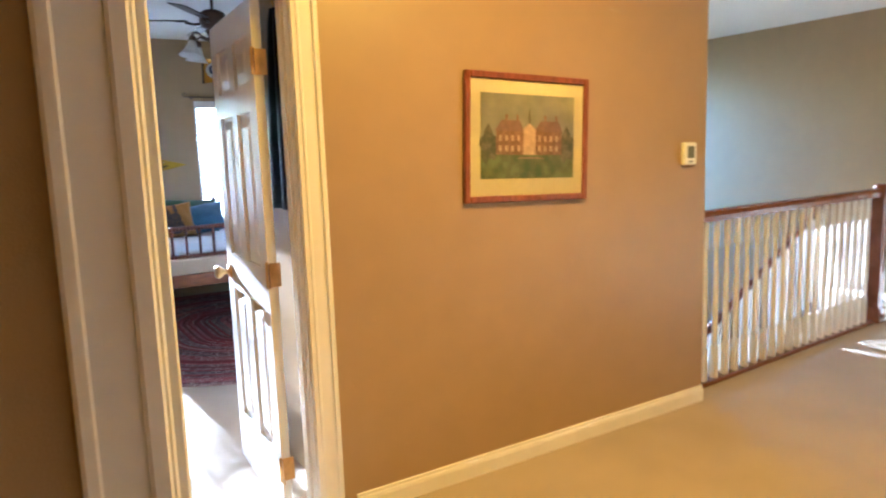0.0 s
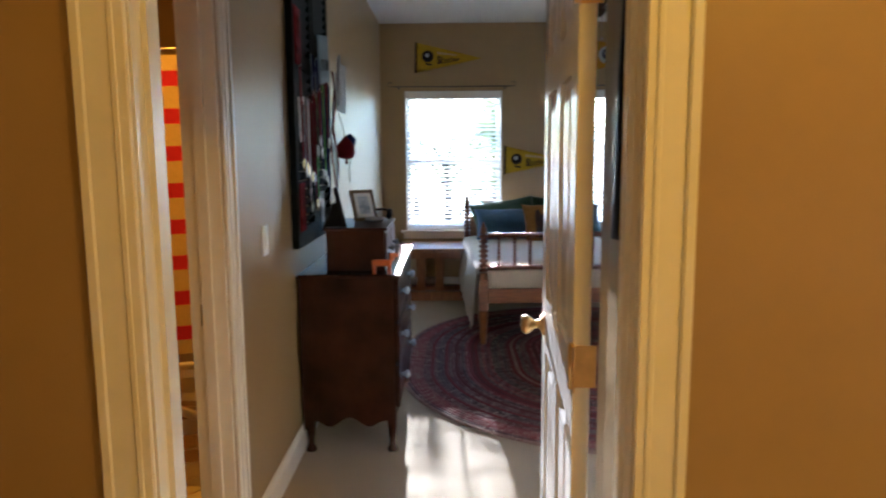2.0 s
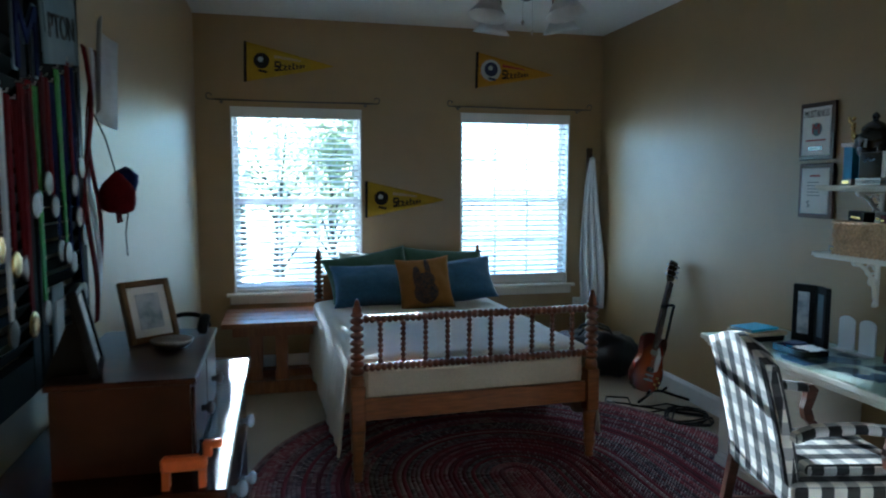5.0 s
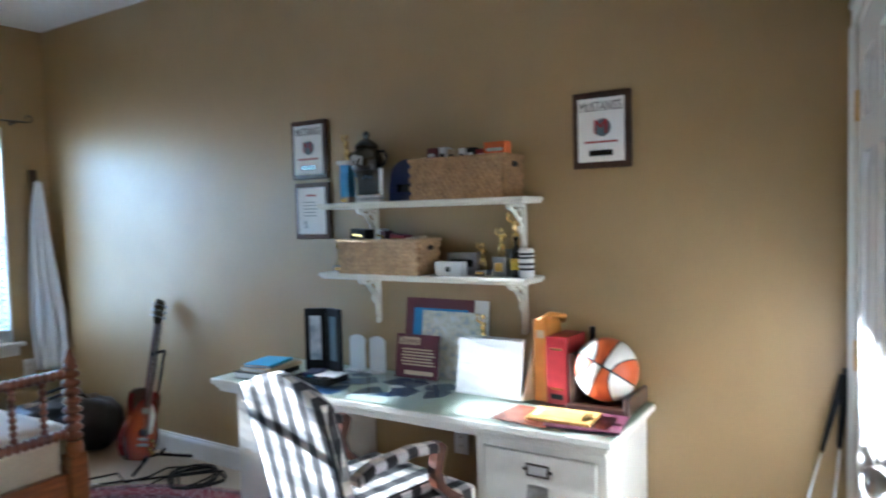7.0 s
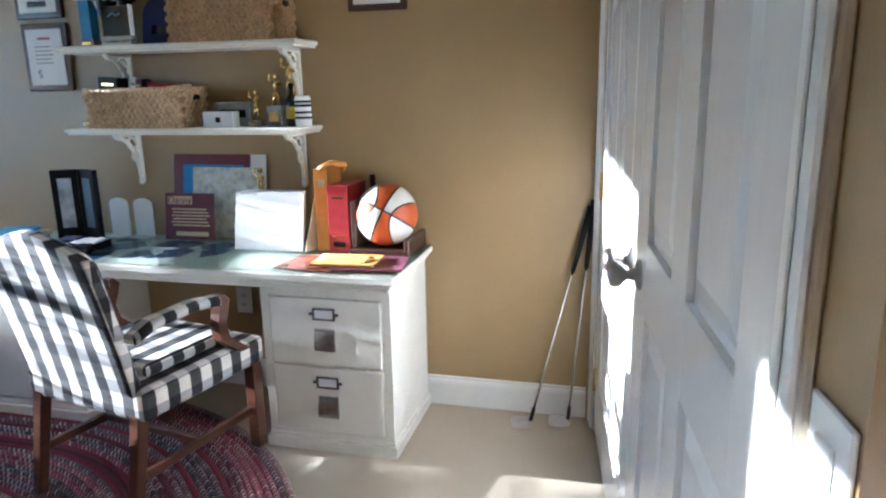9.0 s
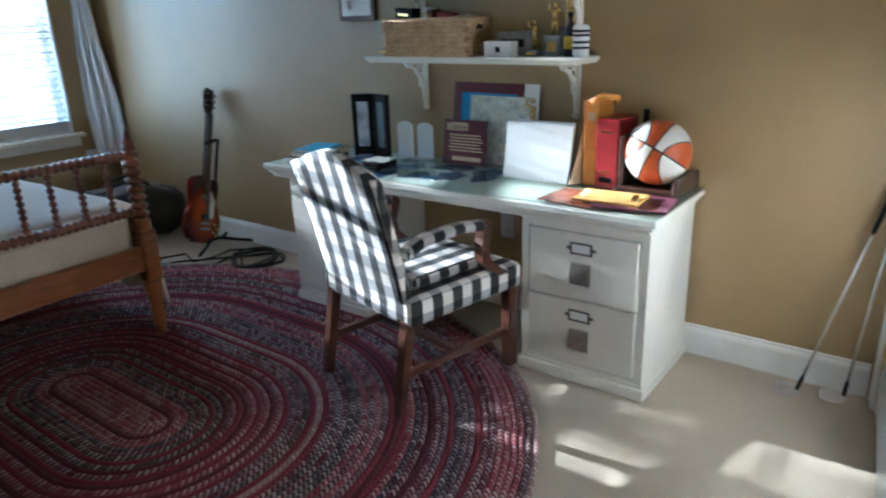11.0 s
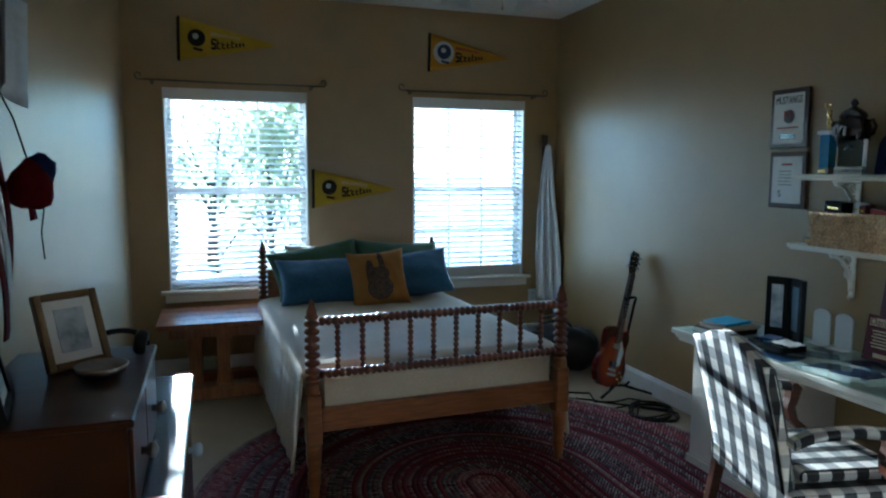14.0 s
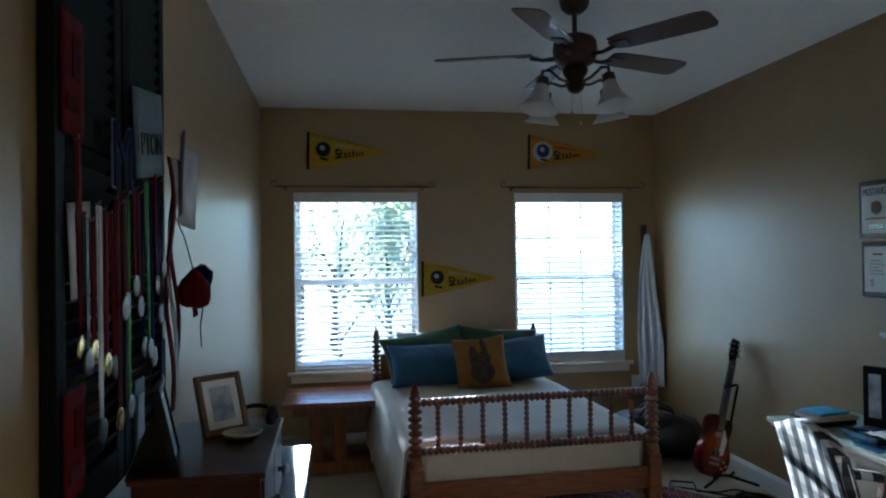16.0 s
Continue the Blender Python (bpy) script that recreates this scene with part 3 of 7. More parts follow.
def pillow(name, m, w, h, d, material, label, category="pillow"):
    """Stuffed case: full in the middle, thin at the seams, with drawn-in sides and eared corners."""
    def face(side):
        def fn(u, v):
            a, b = 2 * u - 1, 2 * v - 1
            puff = (max(0.0, 1 - a * a) * max(0.0, 1 - b * b)) ** 0.5
            full = puff * (1.0 - 0.22 * b)
            crease = noise.noise(Vector((u * 3.1 + w * 9, v * 3.1, side * 3))) * 0.020 + noise.noise(Vector((u * 9, v * 7 + h * 5, side * 5))) * 0.007
            seam = 0.006 * noise.noise(Vector((u * 6, v * 6, w * 11)))
            return Vector((a * w / 2 * (1 - 0.085 * (1 - b * b)), side * (d / 2 * full + crease * puff ** 0.5) + seam, b * h / 2 * (1 - 0.10 * (1 - a * a)) + h * 0.47))
        return fn
    bm = cloth(30, 22, face(1))
    b2 = cloth(30, 22, face(-1))
    me = bpy.data.meshes.new("tmp")
    b2.to_mesh(me)
    b2.free()
    bm.from_mesh(me)
    bpy.data.meshes.remove(me)
    bmesh.ops.remove_doubles(bm, verts=bm.verts, dist=0.0008)
    return solid(name, bm, material, label, category, m, smooth=True, group="pillows on the bed")


GREENP = mat("dark_green_cotton", (0.030, 0.085, 0.035), 0.85, grain=0.12, scale=60, bump=0.3, bump_scale=120, sheen=0.2)
BLUEP = mat("slate_blue_cotton", (0.045, 0.13, 0.24), 0.85, grain=0.15, scale=50, bump=0.3, bump_scale=120, sheen=0.2)
# mustard cushion with a dark guitar printed on it
GOLDP, n, l = node_mat("mustard_printed_cotton", 0.85)
tc, sx = n.new("ShaderNodeTexCoord"), n.new("ShaderNodeSeparateXYZ")
l.new(tc.outputs["Object"], sx.inputs[0])


def math_node(n, l, op, a, b=None, c=None):
    m = n.new("ShaderNodeMath")
    m.operation = op
    for i, v in enumerate((a, b, c)):
        if v is None:
            continue
        if isinstance(v, (int, float)):
            m.inputs[i].default_value = v
        else:
            l.new(v, m.inputs[i])
    return m.outputs[0]


def ellipse(n, l, x, z, cx, cz, rx, rz):
    dx = math_node(n, l, "DIVIDE", math_node(n, l, "SUBTRACT", x, cx), rx)
    dz = math_node(n, l, "DIVIDE", math_node(n, l, "SUBTRACT", z, cz), rz)
    return math_node(n, l, "LESS_THAN", math_node(n, l, "ADD", math_node(n, l, "MULTIPLY", dx, dx), math_node(n, l, "MULTIPLY", dz, dz)), 1.0)


gx, gz = sx.outputs[0], sx.outputs[2]
shape = math_node(n, l, "MAXIMUM", ellipse(n, l, gx, gz, -0.01, 0.10, 0.085, 0.075), ellipse(n, l, gx, gz, 0.0, 0.19, 0.06, 0.055))
shape = math_node(n, l, "MAXIMUM", shape, ellipse(n, l, gx, gz, 0.02, 0.27, 0.02, 0.10))
shape = math_node(n, l, "MAXIMUM", shape, ellipse(n, l, gx, gz, -0.06, 0.20, 0.03, 0.10))
nz = n.new("ShaderNodeTexNoise")
nz.inputs["Scale"].default_value = 22
mx = n.new("ShaderNodeMix")
mx.data_type = "RGBA"
mx.inputs[6].default_value, mx.inputs[7].default_value = (0.34, 0.16, 0.030, 1), (0.03, 0.035, 0.05, 1)
l.new(math_node(n, l, "MULTIPLY", shape, math_node(n, l, "ADD", nz.outputs["Fac"], 0.35)), mx.inputs[0])
l.new(mx.outputs[2], n["Principled BSDF"].inputs["Base Color"])

PZ = 0.612
pillow("pillow", BED @ pose(0.45, 1.84, PZ - 0.004, -16, 0, 2), 0.60, 0.385, 0.15, WHITEP, "white pillow standing behind the green ones")
pillow("pillow", BED @ pose(0.40, 1.68, PZ + 0.01, -35, -8, 5), 0.66, 0.43, 0.22, GREENP, "dark green pillow leaning at the head of the bed")
pillow("pillow", BED @ pose(0.92, 1.71, PZ + 0.005, -31, 4, -4), 0.64, 0.43, 0.22, GREENP, "dark green pillow leaning at the head of the bed")
pillow("pillow", BED @ pose(0.37, 1.50, PZ + 0.005, -40, 1, 4), 0.62, 0.36, 0.24, BLUEP, "slate-blue pillow propped on the green ones")
pillow("pillow", BED @ pose(0.97, 1.52, PZ + 0.01, -36, -7, -8), 0.62, 0.36, 0.24, BLUEP, "slate-blue pillow propped on the green ones")
pillow("cushion", BED @ pose(0.70, 1.33, PZ, -24, -4, -3), 0.39, 0.39, 0.17, GOLDP, "mustard square cushion with a dark guitar print", "cushion")

# ---- desk and chair ----
DZ = 0.69
desk = thing("desk", "cream painted two-pedestal desk with a glass top", "desk", pose(0, 0, 0))
bm = bmesh.new()
bm_box(bm, 2.805, 3.312, 4.115, 6.03, DZ - 0.034, DZ - 0.008, 0.004)
part("desktop", bm, CREAM, desk)
part("moulding", boxes((2.82, 3.312, 4.13, 6.015, DZ - 0.052, DZ - 0.034), bevel=0.004), CREAM, desk)
part("under_moulding", boxes((2.832, 3.312, 4.142, 6.003, DZ - 0.07, DZ - 0.052), bevel=0.004), CREAM, desk)
GLASSTOP, n, l = node_mat("green_edged_glass", 0.05)
tr, gs_, fr_, mx_ = n.new("ShaderNodeBsdfTransparent"), n.new("ShaderNodeBsdfGlossy"), n.new("ShaderNodeLayerWeight"), n.new("ShaderNodeMixShader")
tr.inputs[0].default_value, gs_.inputs["Roughness"].default_value = (0.90, 0.97, 0.94, 1), 0.03
pw = n.new("ShaderNodeMath")
pw.operation, pw.inputs[1].default_value = "POWER", 4.0
l.new(fr_.outputs["Facing"], pw.inputs[0])
ad = n.new("ShaderNodeMath")
ad.operation, ad.inputs[1].default_value, ad.inputs[2].default_value = "MULTIPLY_ADD", 0.35, 0.03
l.new(pw.outputs[0], ad.inputs[0])
l.new(ad.outputs[0], mx_.inputs[0])
l.new(tr.outputs[0], mx_.inputs[1])
l.new(gs_.outputs[0], mx_.inputs[2])
l.new(mx_.outputs[0], n["Material Output"].inputs[0])
gt = part("glass_top", boxes((2.803, 3.308, 4.113, 6.032, DZ - 0.0045, DZ), bevel=0.001), GLASSTOP, desk, "clear glass sheet on the desktop")
gt.visible_shadow = False


def pedestal(y0, y1, drawers):
    fx = 2.85
    top = DZ - 0.07
    p = part("pedestal", boxes((fx + 0.012, 3.30, y0, y1, 0.05, top)), CREAM, desk)
    bm = bmesh.new()
    bm_box(bm, fx - 0.012, 3.302, y0 - 0.012, y1 + 0.012, 0, 0.045, 0.003)
    bm_box(bm, fx - 0.004, 3.302, y0 - 0.005, y1 + 0.005, 0.045, 0.06, 0.003)
    part("plinth", bm, CREAM, p)
    bm = boxes((fx, fx + 0.0118, y0, y0 + 0.03, 0.06, top), (fx, fx + 0.0118, y1 - 0.03, y1, 0.06, top), (fx, fx + 0.0118, y0 + 0.03, y1 - 0.03, top - 0.028, top), (fx, fx + 0.0118, y0 + 0.03, y1 - 0.03, 0.06, 0.072))
    part("face_frame", bm, CREAM, p)
    z = [0.074 + (top - 0.03 - 0.074) * k / drawers for k in range(drawers + 1)]
    for a, b in zip(z, z[1:]):
        bm = bmesh.new()
        bm_box(bm, fx - 0.006, fx + 0.0117, y0 + 0.033, y1 - 0.033, a + 0.004, b - 0.004, 0.004)
        d = part("drawer", bm, CREAM, p)
        yc, zc = (y0 + y1) / 2, a + (b - a) * 0.77
        fr = fx - 0.0065
        bm = boxes((fr - 0.004, fr, yc - 0.042, yc + 0.042, zc + 0.016, zc + 0.022), (fr - 0.004, fr, yc - 0.042, yc + 0.042, zc - 0.022, zc - 0.016),
                   (fr - 0.004, fr, yc - 0.042, yc - 0.035, zc - 0.016, zc + 0.016), (fr - 0.004, fr, yc + 0.035, yc + 0.042, zc - 0.016, zc + 0.016),
                   (fr - 0.003, fr, yc - 0.055, yc - 0.042, zc - 0.005, zc + 0.005), (fr - 0.003, fr, yc + 0.042, yc + 0.055, zc - 0.005, zc + 0.005))
        part("label_holder", bm, PEWTER, d, "dark pewter label frame")
        part("label_card", boxes((fr - 0.0015, fr, yc - 0.035, yc + 0.035, zc - 0.016, zc + 0.016)), WHITEP, d)
        zc -= 0.095
        bm = bmesh.new()
        prof = [(0.0, 0.036), (-0.008, 0.034), (-0.016, 0.022), (-0.022, 0.0), (-0.024, -0.02), (-0.018, -0.034), (-0.010, -0.036)]
        rows = [[bm.verts.new((fr + x * (0.85 if k in (0, 4) else 1), yc + (k - 2) * 0.0175, zc + z2)) for x, z2 in prof] for k in range(5)]
        for a2, b2 in zip(rows, rows[1:]):
            for i in range(len(prof) - 1):
                bm.faces.new((a2[i], b2[i], b2[i + 1], a2[i + 1])).smooth = True
        bm_box(bm, fr - 0.003, fr, yc - 0.038, yc + 0.038, zc - 0.042, zc + 0.042, 0.002)
        part("drawer_pull", bm, NICKEL, d, "aged nickel cup pull")
    return p


pedestal(4.145, 4.63, 2)
pedestal(5.45, 5.90, 1)

# buffalo-check armchair
CHECK, n, l = node_mat("buffalo_check_cloth", 0.9)
tc, sx = n.new("ShaderNodeTexCoord"), n.new("ShaderNodeSeparateXYZ")
l.new(tc.outputs["UV"], sx.inputs[0])
st = [math_node(n, l, "GREATER_THAN", math_node(n, l, "FRACT", math_node(n, l, "MULTIPLY", sx.outputs[k], 1 / 0.092)), 0.5) for k in (0, 1)]
ramp = n.new("ShaderNodeValToRGB")
ramp.color_ramp.interpolation = "CONSTANT"
ramp.color_ramp.elements[0].color = (0.80, 0.76, 0.68, 1)
ramp.color_ramp.elements[1].position, ramp.color_ramp.elements[1].color = 0.83, (0.010, 0.010, 0.011, 1)
for pos_, tone in ((0.17, 0.40), (0.5, 0.050)):
    e = ramp.color_ramp.elements.new(pos_)
    e.color = (tone, tone * 0.97, tone * 0.93, 1)
wv = n.new("ShaderNodeTexNoise")
wv.inputs["Scale"].default_value = 900
l.new(math_node(n, l, "ADD", math_node(n, l, "MULTIPLY", math_node(n, l, "MULTIPLY_ADD", st[0], 2.0, st[1]), 0.3333), math_node(n, l, "MULTIPLY", math_node(n, l, "SUBTRACT", wv.outputs["Fac"], 0.5), 0.12)), ramp.inputs[0])
l.new(ramp.outputs[0], n["Principled BSDF"].inputs["Base Color"])
bp = n.new("ShaderNodeBump")
bp.inputs["Strength"].default_value, bp.inputs["Distance"].default_value = 0.35, 0.002
l.new(wv.outputs["Fac"], bp.inputs["Height"])
l.new(bp.outputs[0], n["Principled BSDF"].inputs["Normal"])


def box_uv(me):
    """UVs in metres by the dominant direction of each face."""
    uv = me.uv_layers.new(name="UVMap")
    for p in me.polygons:
        nx, ny, nz = (abs(c) for c in p.normal)
        for li in p.loop_indices:
            c = me.vertices[me.loops[li].vertex_index].co
            uv.data[li].uv = (c.y, c.z) if nx >= ny and nx >= nz else ((c.x, c.z) if ny >= nz else (c.y, c.x))


# local frame: x forward, y to the chair's left, z up; origin between the back feet
CHAIR = pose(2.331, 5.007, 0.012, 0, 0, -11.5)
chair = thing("armchair", "wooden armchair upholstered in black and white check", "chair", CHAIR)
BWD = 0.235


def leg(x0, y, z1, x1, w=0.021, bottom_w=0.017):
    bm = bmesh.new()
    a = [bm.verts.new((x0 + sx_ * bottom_w, y + sy * bottom_w, 0)) for sx_, sy in ((-1, -1), (1, -1), (1, 1), (-1, 1))]
    b = [bm.verts.new((x1 + sx_ * w, y + sy * w, z1)) for sx_, sy in ((-1, -1), (1, -1), (1, 1), (-1, 1))]
    bm.faces.new(list(reversed(a)))
    bm.faces.new(b)
    for i in range(4):
        bm.faces.new((a[i], a[(i + 1) % 4], b[(i + 1) % 4], b[i]))
    bmesh.ops.bevel(bm, geom=list(bm.edges), offset=0.003, segments=1, affect="EDGES")
    part("leg", bm, WALNUT, chair)


for s in (-1, 1):
    leg(0.0, s * 0.223, 0.37, 0.065)
    leg(0.545, s * 0.235, 0.37, 0.545, 0.023, 0.022)
    part("stretcher", boxes((0.02, 0.53, s * 0.228 - 0.010, s * 0.228 + 0.010, 0.13, 0.16), bevel=0.003), WALNUT, chair)
part("stretcher", boxes((0.27, 0.295, -0.218, 0.218, 0.132, 0.158), bevel=0.003), WALNUT, chair)

bm = bmesh.new()
bm_box(bm, 0.04, 0.585, -0.265, 0.265, 0.325, 0.425, 0.02, seg=2)
seat = part("seat", bm, CHECK, chair, "check upholstered seat")
box_uv(seat.data)


def back_surface():
    bm = bmesh.new()
    nu, nv = 14, 16
    front, rear = [], []
    for i in range(nu + 1):
        u = i / nu * 2 - 1
        f, r = [], []
        for j in range(nv + 1):
            v = j / nv
            # camel top: rises to the middle, drops at the shoulders
            top = 0.885 + 0.028 * math.cos(u * math.pi) - 0.012 * abs(u) ** 6
            z = 0.33 + v * (top - 0.33)
            x = 0.055 - 0.09 * v - 0.03 * v * v
            edge = (1 - abs(u) ** 6) * (1 - max(0, (v - 0.94) / 0.06) ** 2)
            th = 0.03 + 0.045 * max(0.0, edge)
            f.append(bm.verts.new((x + th, u * (BWD + 0.005 * v), z)))
            r.append(bm.verts.new((x + 0.0 - 0.006 * (1 - u * u), u * (BWD + 0.005 * v), z)))
        front.append(f)
        rear.append(r)
    for a, b in zip(front, front[1:]):
        for j in range(nv):
            bm.faces.new((a[j], b[j], b[j + 1], a[j + 1])).smooth = True
    for a, b in zip(rear, rear[1:]):
        for j in range(nv):
            bm.faces.new((b[j], a[j], a[j + 1], b[j + 1])).smooth = True
    for a, b in ((front[0], rear[0]), (rear[-1], front[-1])):
        for j in range(nv):
            bm.faces.new((a[j], a[j + 1], b[j + 1], b[j]))
    for i in range(nu):
        bm.faces.new((front[i][nv], front[i + 1][nv], rear[i + 1][nv], rear[i][nv]))
        bm.faces.new((front[i + 1][0], front[i][0], rear[i][0], rear[i + 1][0]))
    return bm


back = part("backrest", back_surface(), CHECK, chair, "tall check upholstered back with a shaped top")
box_uv(back.data)
for s in (-1, 1):
    y = s * 0.262
    bm = bmesh.new()
    pts = [(0.03, 0.60), (0.10, 0.625), (0.26, 0.632), (0.37, 0.618)]
    for (xa, za), (xb, zb) in zip(pts, pts[1:]):
        q = []
        for x, z in ((xa, za), (xb, zb)):
            q.append([bm.verts.new((x, y + dy, z + dz)) for dy, dz in ((-0.024, -0.016), (0.024, -0.016), (0.027, 0.002), (0.016, 0.016), (-0.016, 0.016), (-0.027, 0.002))])
        for i in range(6):
            bm.faces.new((q[0][i], q[0][(i + 1) % 6], q[1][(i + 1) % 6], q[1][i])).smooth = True
        if xa == pts[0][0]:
            bm.faces.new(list(reversed(q[0])))
        if xb == pts[-1][0]:
            bm.faces.new(q[1])
    arm = part("armrest", bm, CHECK, chair, "padded check armrest")
    box_uv(arm.data)
    bm = bmesh.new()
    prof = [(0.372, 0.632, 0.022), (0.392, 0.61, 0.024), (0.385, 0.57, 0.020), (0.372, 0.53, 0.018), (0.385, 0.48, 0.020), (0.43, 0.44, 0.024), (0.475, 0.41, 0.026)]
    rings = [[bm.verts.new((x + dx * w, y + dy * 0.019, z)) for dx, dy in ((-1, -1), (1, -1), (1, 1), (-1, 1))] for x, z, w in prof]
    for a, b in zip(rings, rings[1:]):
        for i in range(4):
            bm.faces.new((a[i], a[(i + 1) % 4], b[(i + 1) % 4], b[i]))
    bm.faces.new(rings[0])
    bm.faces.new(list(reversed(rings[-1])))
    part("arm_support", bm, WALNUT, chair, "curved wooden arm support")
# loose seat cushion
bm = bmesh.new()
bm_box(bm, 0.12, 0.50, -0.20, 0.20, 0.426, 0.47, 0.018, seg=2)
cush = solid("seat_cushion", bm, CHECK, "black and white check cushion lying on the armchair", "cushion", CHAIR)
box_uv(cush.data)

# ---- dresser side of the room ----
DX, DYA, DYB, DT = 0.485, 4.19, 5.28, 0.862
dresser = thing("dresser", "dark mahogany dresser with glass knobs and scalloped apron", "dresser", pose(0, 0, 0))
bm = bmesh.new()
bm_box(bm, 0.016, DX - 0.03, DYA + 0.02, DYB - 0.02, 0.19, DT - 0.022)
part("carcass", bm, MAHOG, dresser)
bm = bmesh.new()
bm_box(bm, 0.012, DX, DYA, DYB, DT - 0.022, DT, 0.006, seg=2)
part("top", bm, MAHOG, dresser, "polished dark wooden top")


def scallop(L):
    pts = [(0, 0.20), (L, 0.20), (L, 0.11)]
    n = 24
    for i in range(n + 1):
        u = 1 - i / n
        z = 0.15 + 0.022 * math.cos(u * 4 * math.pi) - 0.02 * (1 - min(1, min(u, 1 - u) * 8))
        pts.append((u * (L - 0.06) + 0.03, z))
    return pts + [(0, 0.11)]


bm = bmesh.new()
bm_prism(bm, scallop(DX - 0.05), 0, 0.016, pose(0.018, DYA + 0.022, 0))
part("apron", bm, MAHOG, dresser, "scalloped end apron")
bm = bmesh.new()
bm_prism(bm, scallop(DYB - DYA - 0.04), 0, 0.016, pose(DX - 0.032, DYA + 0.02, 0, 0, 0, 90))
part("apron", bm, MAHOG, dresser, "scalloped front apron")
for x in (0.045, DX - 0.05):
    for y in (DYA + 0.045, DYB - 0.045):
        bm = bmesh.new()
        bm_box(bm, -0.022, 0.022, -0.022, 0.022, 0.13, 0.20)
        bm_lathe(bm, [(0.024, 0.002), (0.026, 0.012), (0.018, 0.03), (0.015, 0.05), (0.020, 0.09), (0.025, 0.13)], 12)
        part("leg", bm, MAHOG, dresser, m=pose(x, y, 0))
rows = [(0.21, 0.42, 1), (0.43, 0.62, 1), (0.63, 0.835, 2)]
for a, b, k in rows:
    for i in range(k):
        y0 = DYA + 0.045 + (DYB - DYA - 0.09) * i / k + 0.004
        y1 = DYA + 0.045 + (DYB - DYA - 0.09) * (i + 1) / k - 0.004
        bm = bmesh.new()
        bm_box(bm, DX - 0.0305, DX - 0.012, y0, y1, a, b, 0.006)
        d = part("drawer", bm, MAHOG, dresser)
        for f in ((0.2, 0.8) if k == 1 else (0.5,)):
            bm = bmesh.new()
            bm_lathe(bm, [(0.010, 0), (0.008, 0.008), (0.019, 0.016), (0.022, 0.024), (0.018, 0.034), (0.006, 0.038)], 10, pose(DX - 0.012, y0 + f * (y1 - y0), (a + b) / 2, 0, 90, 0))
            part("knob", bm, GLASSKNOB, d, "faceted clear glass knob")

chest = thing("small_chest", "reddish-brown two-drawer wooden chest on the dresser", "chest", pose(0, 0, 0))
part("carcass", boxes((0.13, 0.405, 4.31, 4.83, DT, 1.052)), CHERRY, chest)
part("top", boxes((0.122, 0.418, 4.30, 4.84, 1.052, 1.066), bevel=0.003), CHERRY, chest)
for y0, y1 in ((4.325, 4.565), (4.575, 4.815)):
    d = part("drawer", boxes((0.405, 0.413, y0, y1, DT + 0.02, 1.04), bevel=0.002), CHERRY, chest)
    bm = bmesh.new()
    bm_lathe(bm, [(0.008, 0), (0.007, 0.008), (0.015, 0.016), (0.016, 0.024), (0.005, 0.03)], 10, pose(0.413, (y0 + y1) / 2, 0.955, 0, 90, 0))
    part("knob", bm, PEWTER, d, "dark round knob")

GOLDF = mat("dull_gilt_frame", (0.20, 0.12, 0.05), 0.4, 0.3, grain=0.2, scale=30)


def picture_mat(name, c1, c2, c3, scale):
    """A blurred many-coloured print."""
    m, n, l = node_mat(name, 0.35)
    tc = n.new("ShaderNodeTexCoord")
    t = n.new("ShaderNodeTexNoise")
    t.inputs["Scale"].default_value, t.inputs["Detail"].default_value = scale, 5
    l.new(tc.outputs["Object"], t.inputs["Vector"])
    r = n.new("ShaderNodeValToRGB")
    r.color_ramp.elements[0].position, r.color_ramp.elements[0].color = 0.35, (*c1, 1)
    r.color_ramp.elements[1].position, r.color_ramp.elements[1].color = 0.65, (*c2, 1)
    e = r.color_ramp.elements.new(0.5)
    e.color = (*c3, 1)
    l.new(t.outputs["Fac"], r.inputs[0])
    l.new(r.outputs[0], n["Principled BSDF"].inputs["Base Color"])
    return m


PHOTO = picture_mat("faded_photo", (0.25, 0.30, 0.36), (0.62, 0.66, 0.68), (0.45, 0.50, 0.55), 22)


def photo_frame(m, w, h, fmat, label, mat_w=0.02, strut=True, pic=None):
    """Standing frame: local x across, z up, front towards -y, origin at the lower edge."""
    f = thing("standing_photo", label, "photo", m)
    b = 0.016
    bm = boxes((0, b, -0.012, 0.006, 0, h), (w - b, w, -0.012, 0.006, 0, h), (b, w - b, -0.012, 0.006, 0, b), (b, w - b, -0.012, 0.006, h - b, h), bevel=0.002)
    part("frame", bm, fmat, f)
    part("mount", boxes((b, w - b, -0.006, 0.004, b, h - b)), WHITEP, f)
    part("photo", boxes((b + mat_w, w - b - mat_w, -0.0075, -0.006, b + mat_w, h - b - mat_w)), pic or PHOTO, f)
    part("backing", boxes((0.004, w - 0.004, 0.006, 0.010, 0.004, h - 0.004)), BLACK, f)
    if strut:
        bm = bmesh.new()
        bm_prism(bm, [(0.0, 0.0), (0.0, 0.62 * h), (0.02, 0.62 * h), (0.10, 0.0)], -0.025, 0.025, pose(w / 2, 0.010, 0, 0, 0, 90))
        part("strut", bm, BLACK, f)
    return f


photo_frame(pose(0.225, 4.63, 1.067, -20, 0, 38), 0.135, 0.165, GOLDF, "gilt-edged photo frame standing on the small chest")
photo_frame(pose(0.215, 4.33, 1.067, -12, 0, 100), 0.16, 0.19, BLACK, "dark photo frame turned towards the bed")

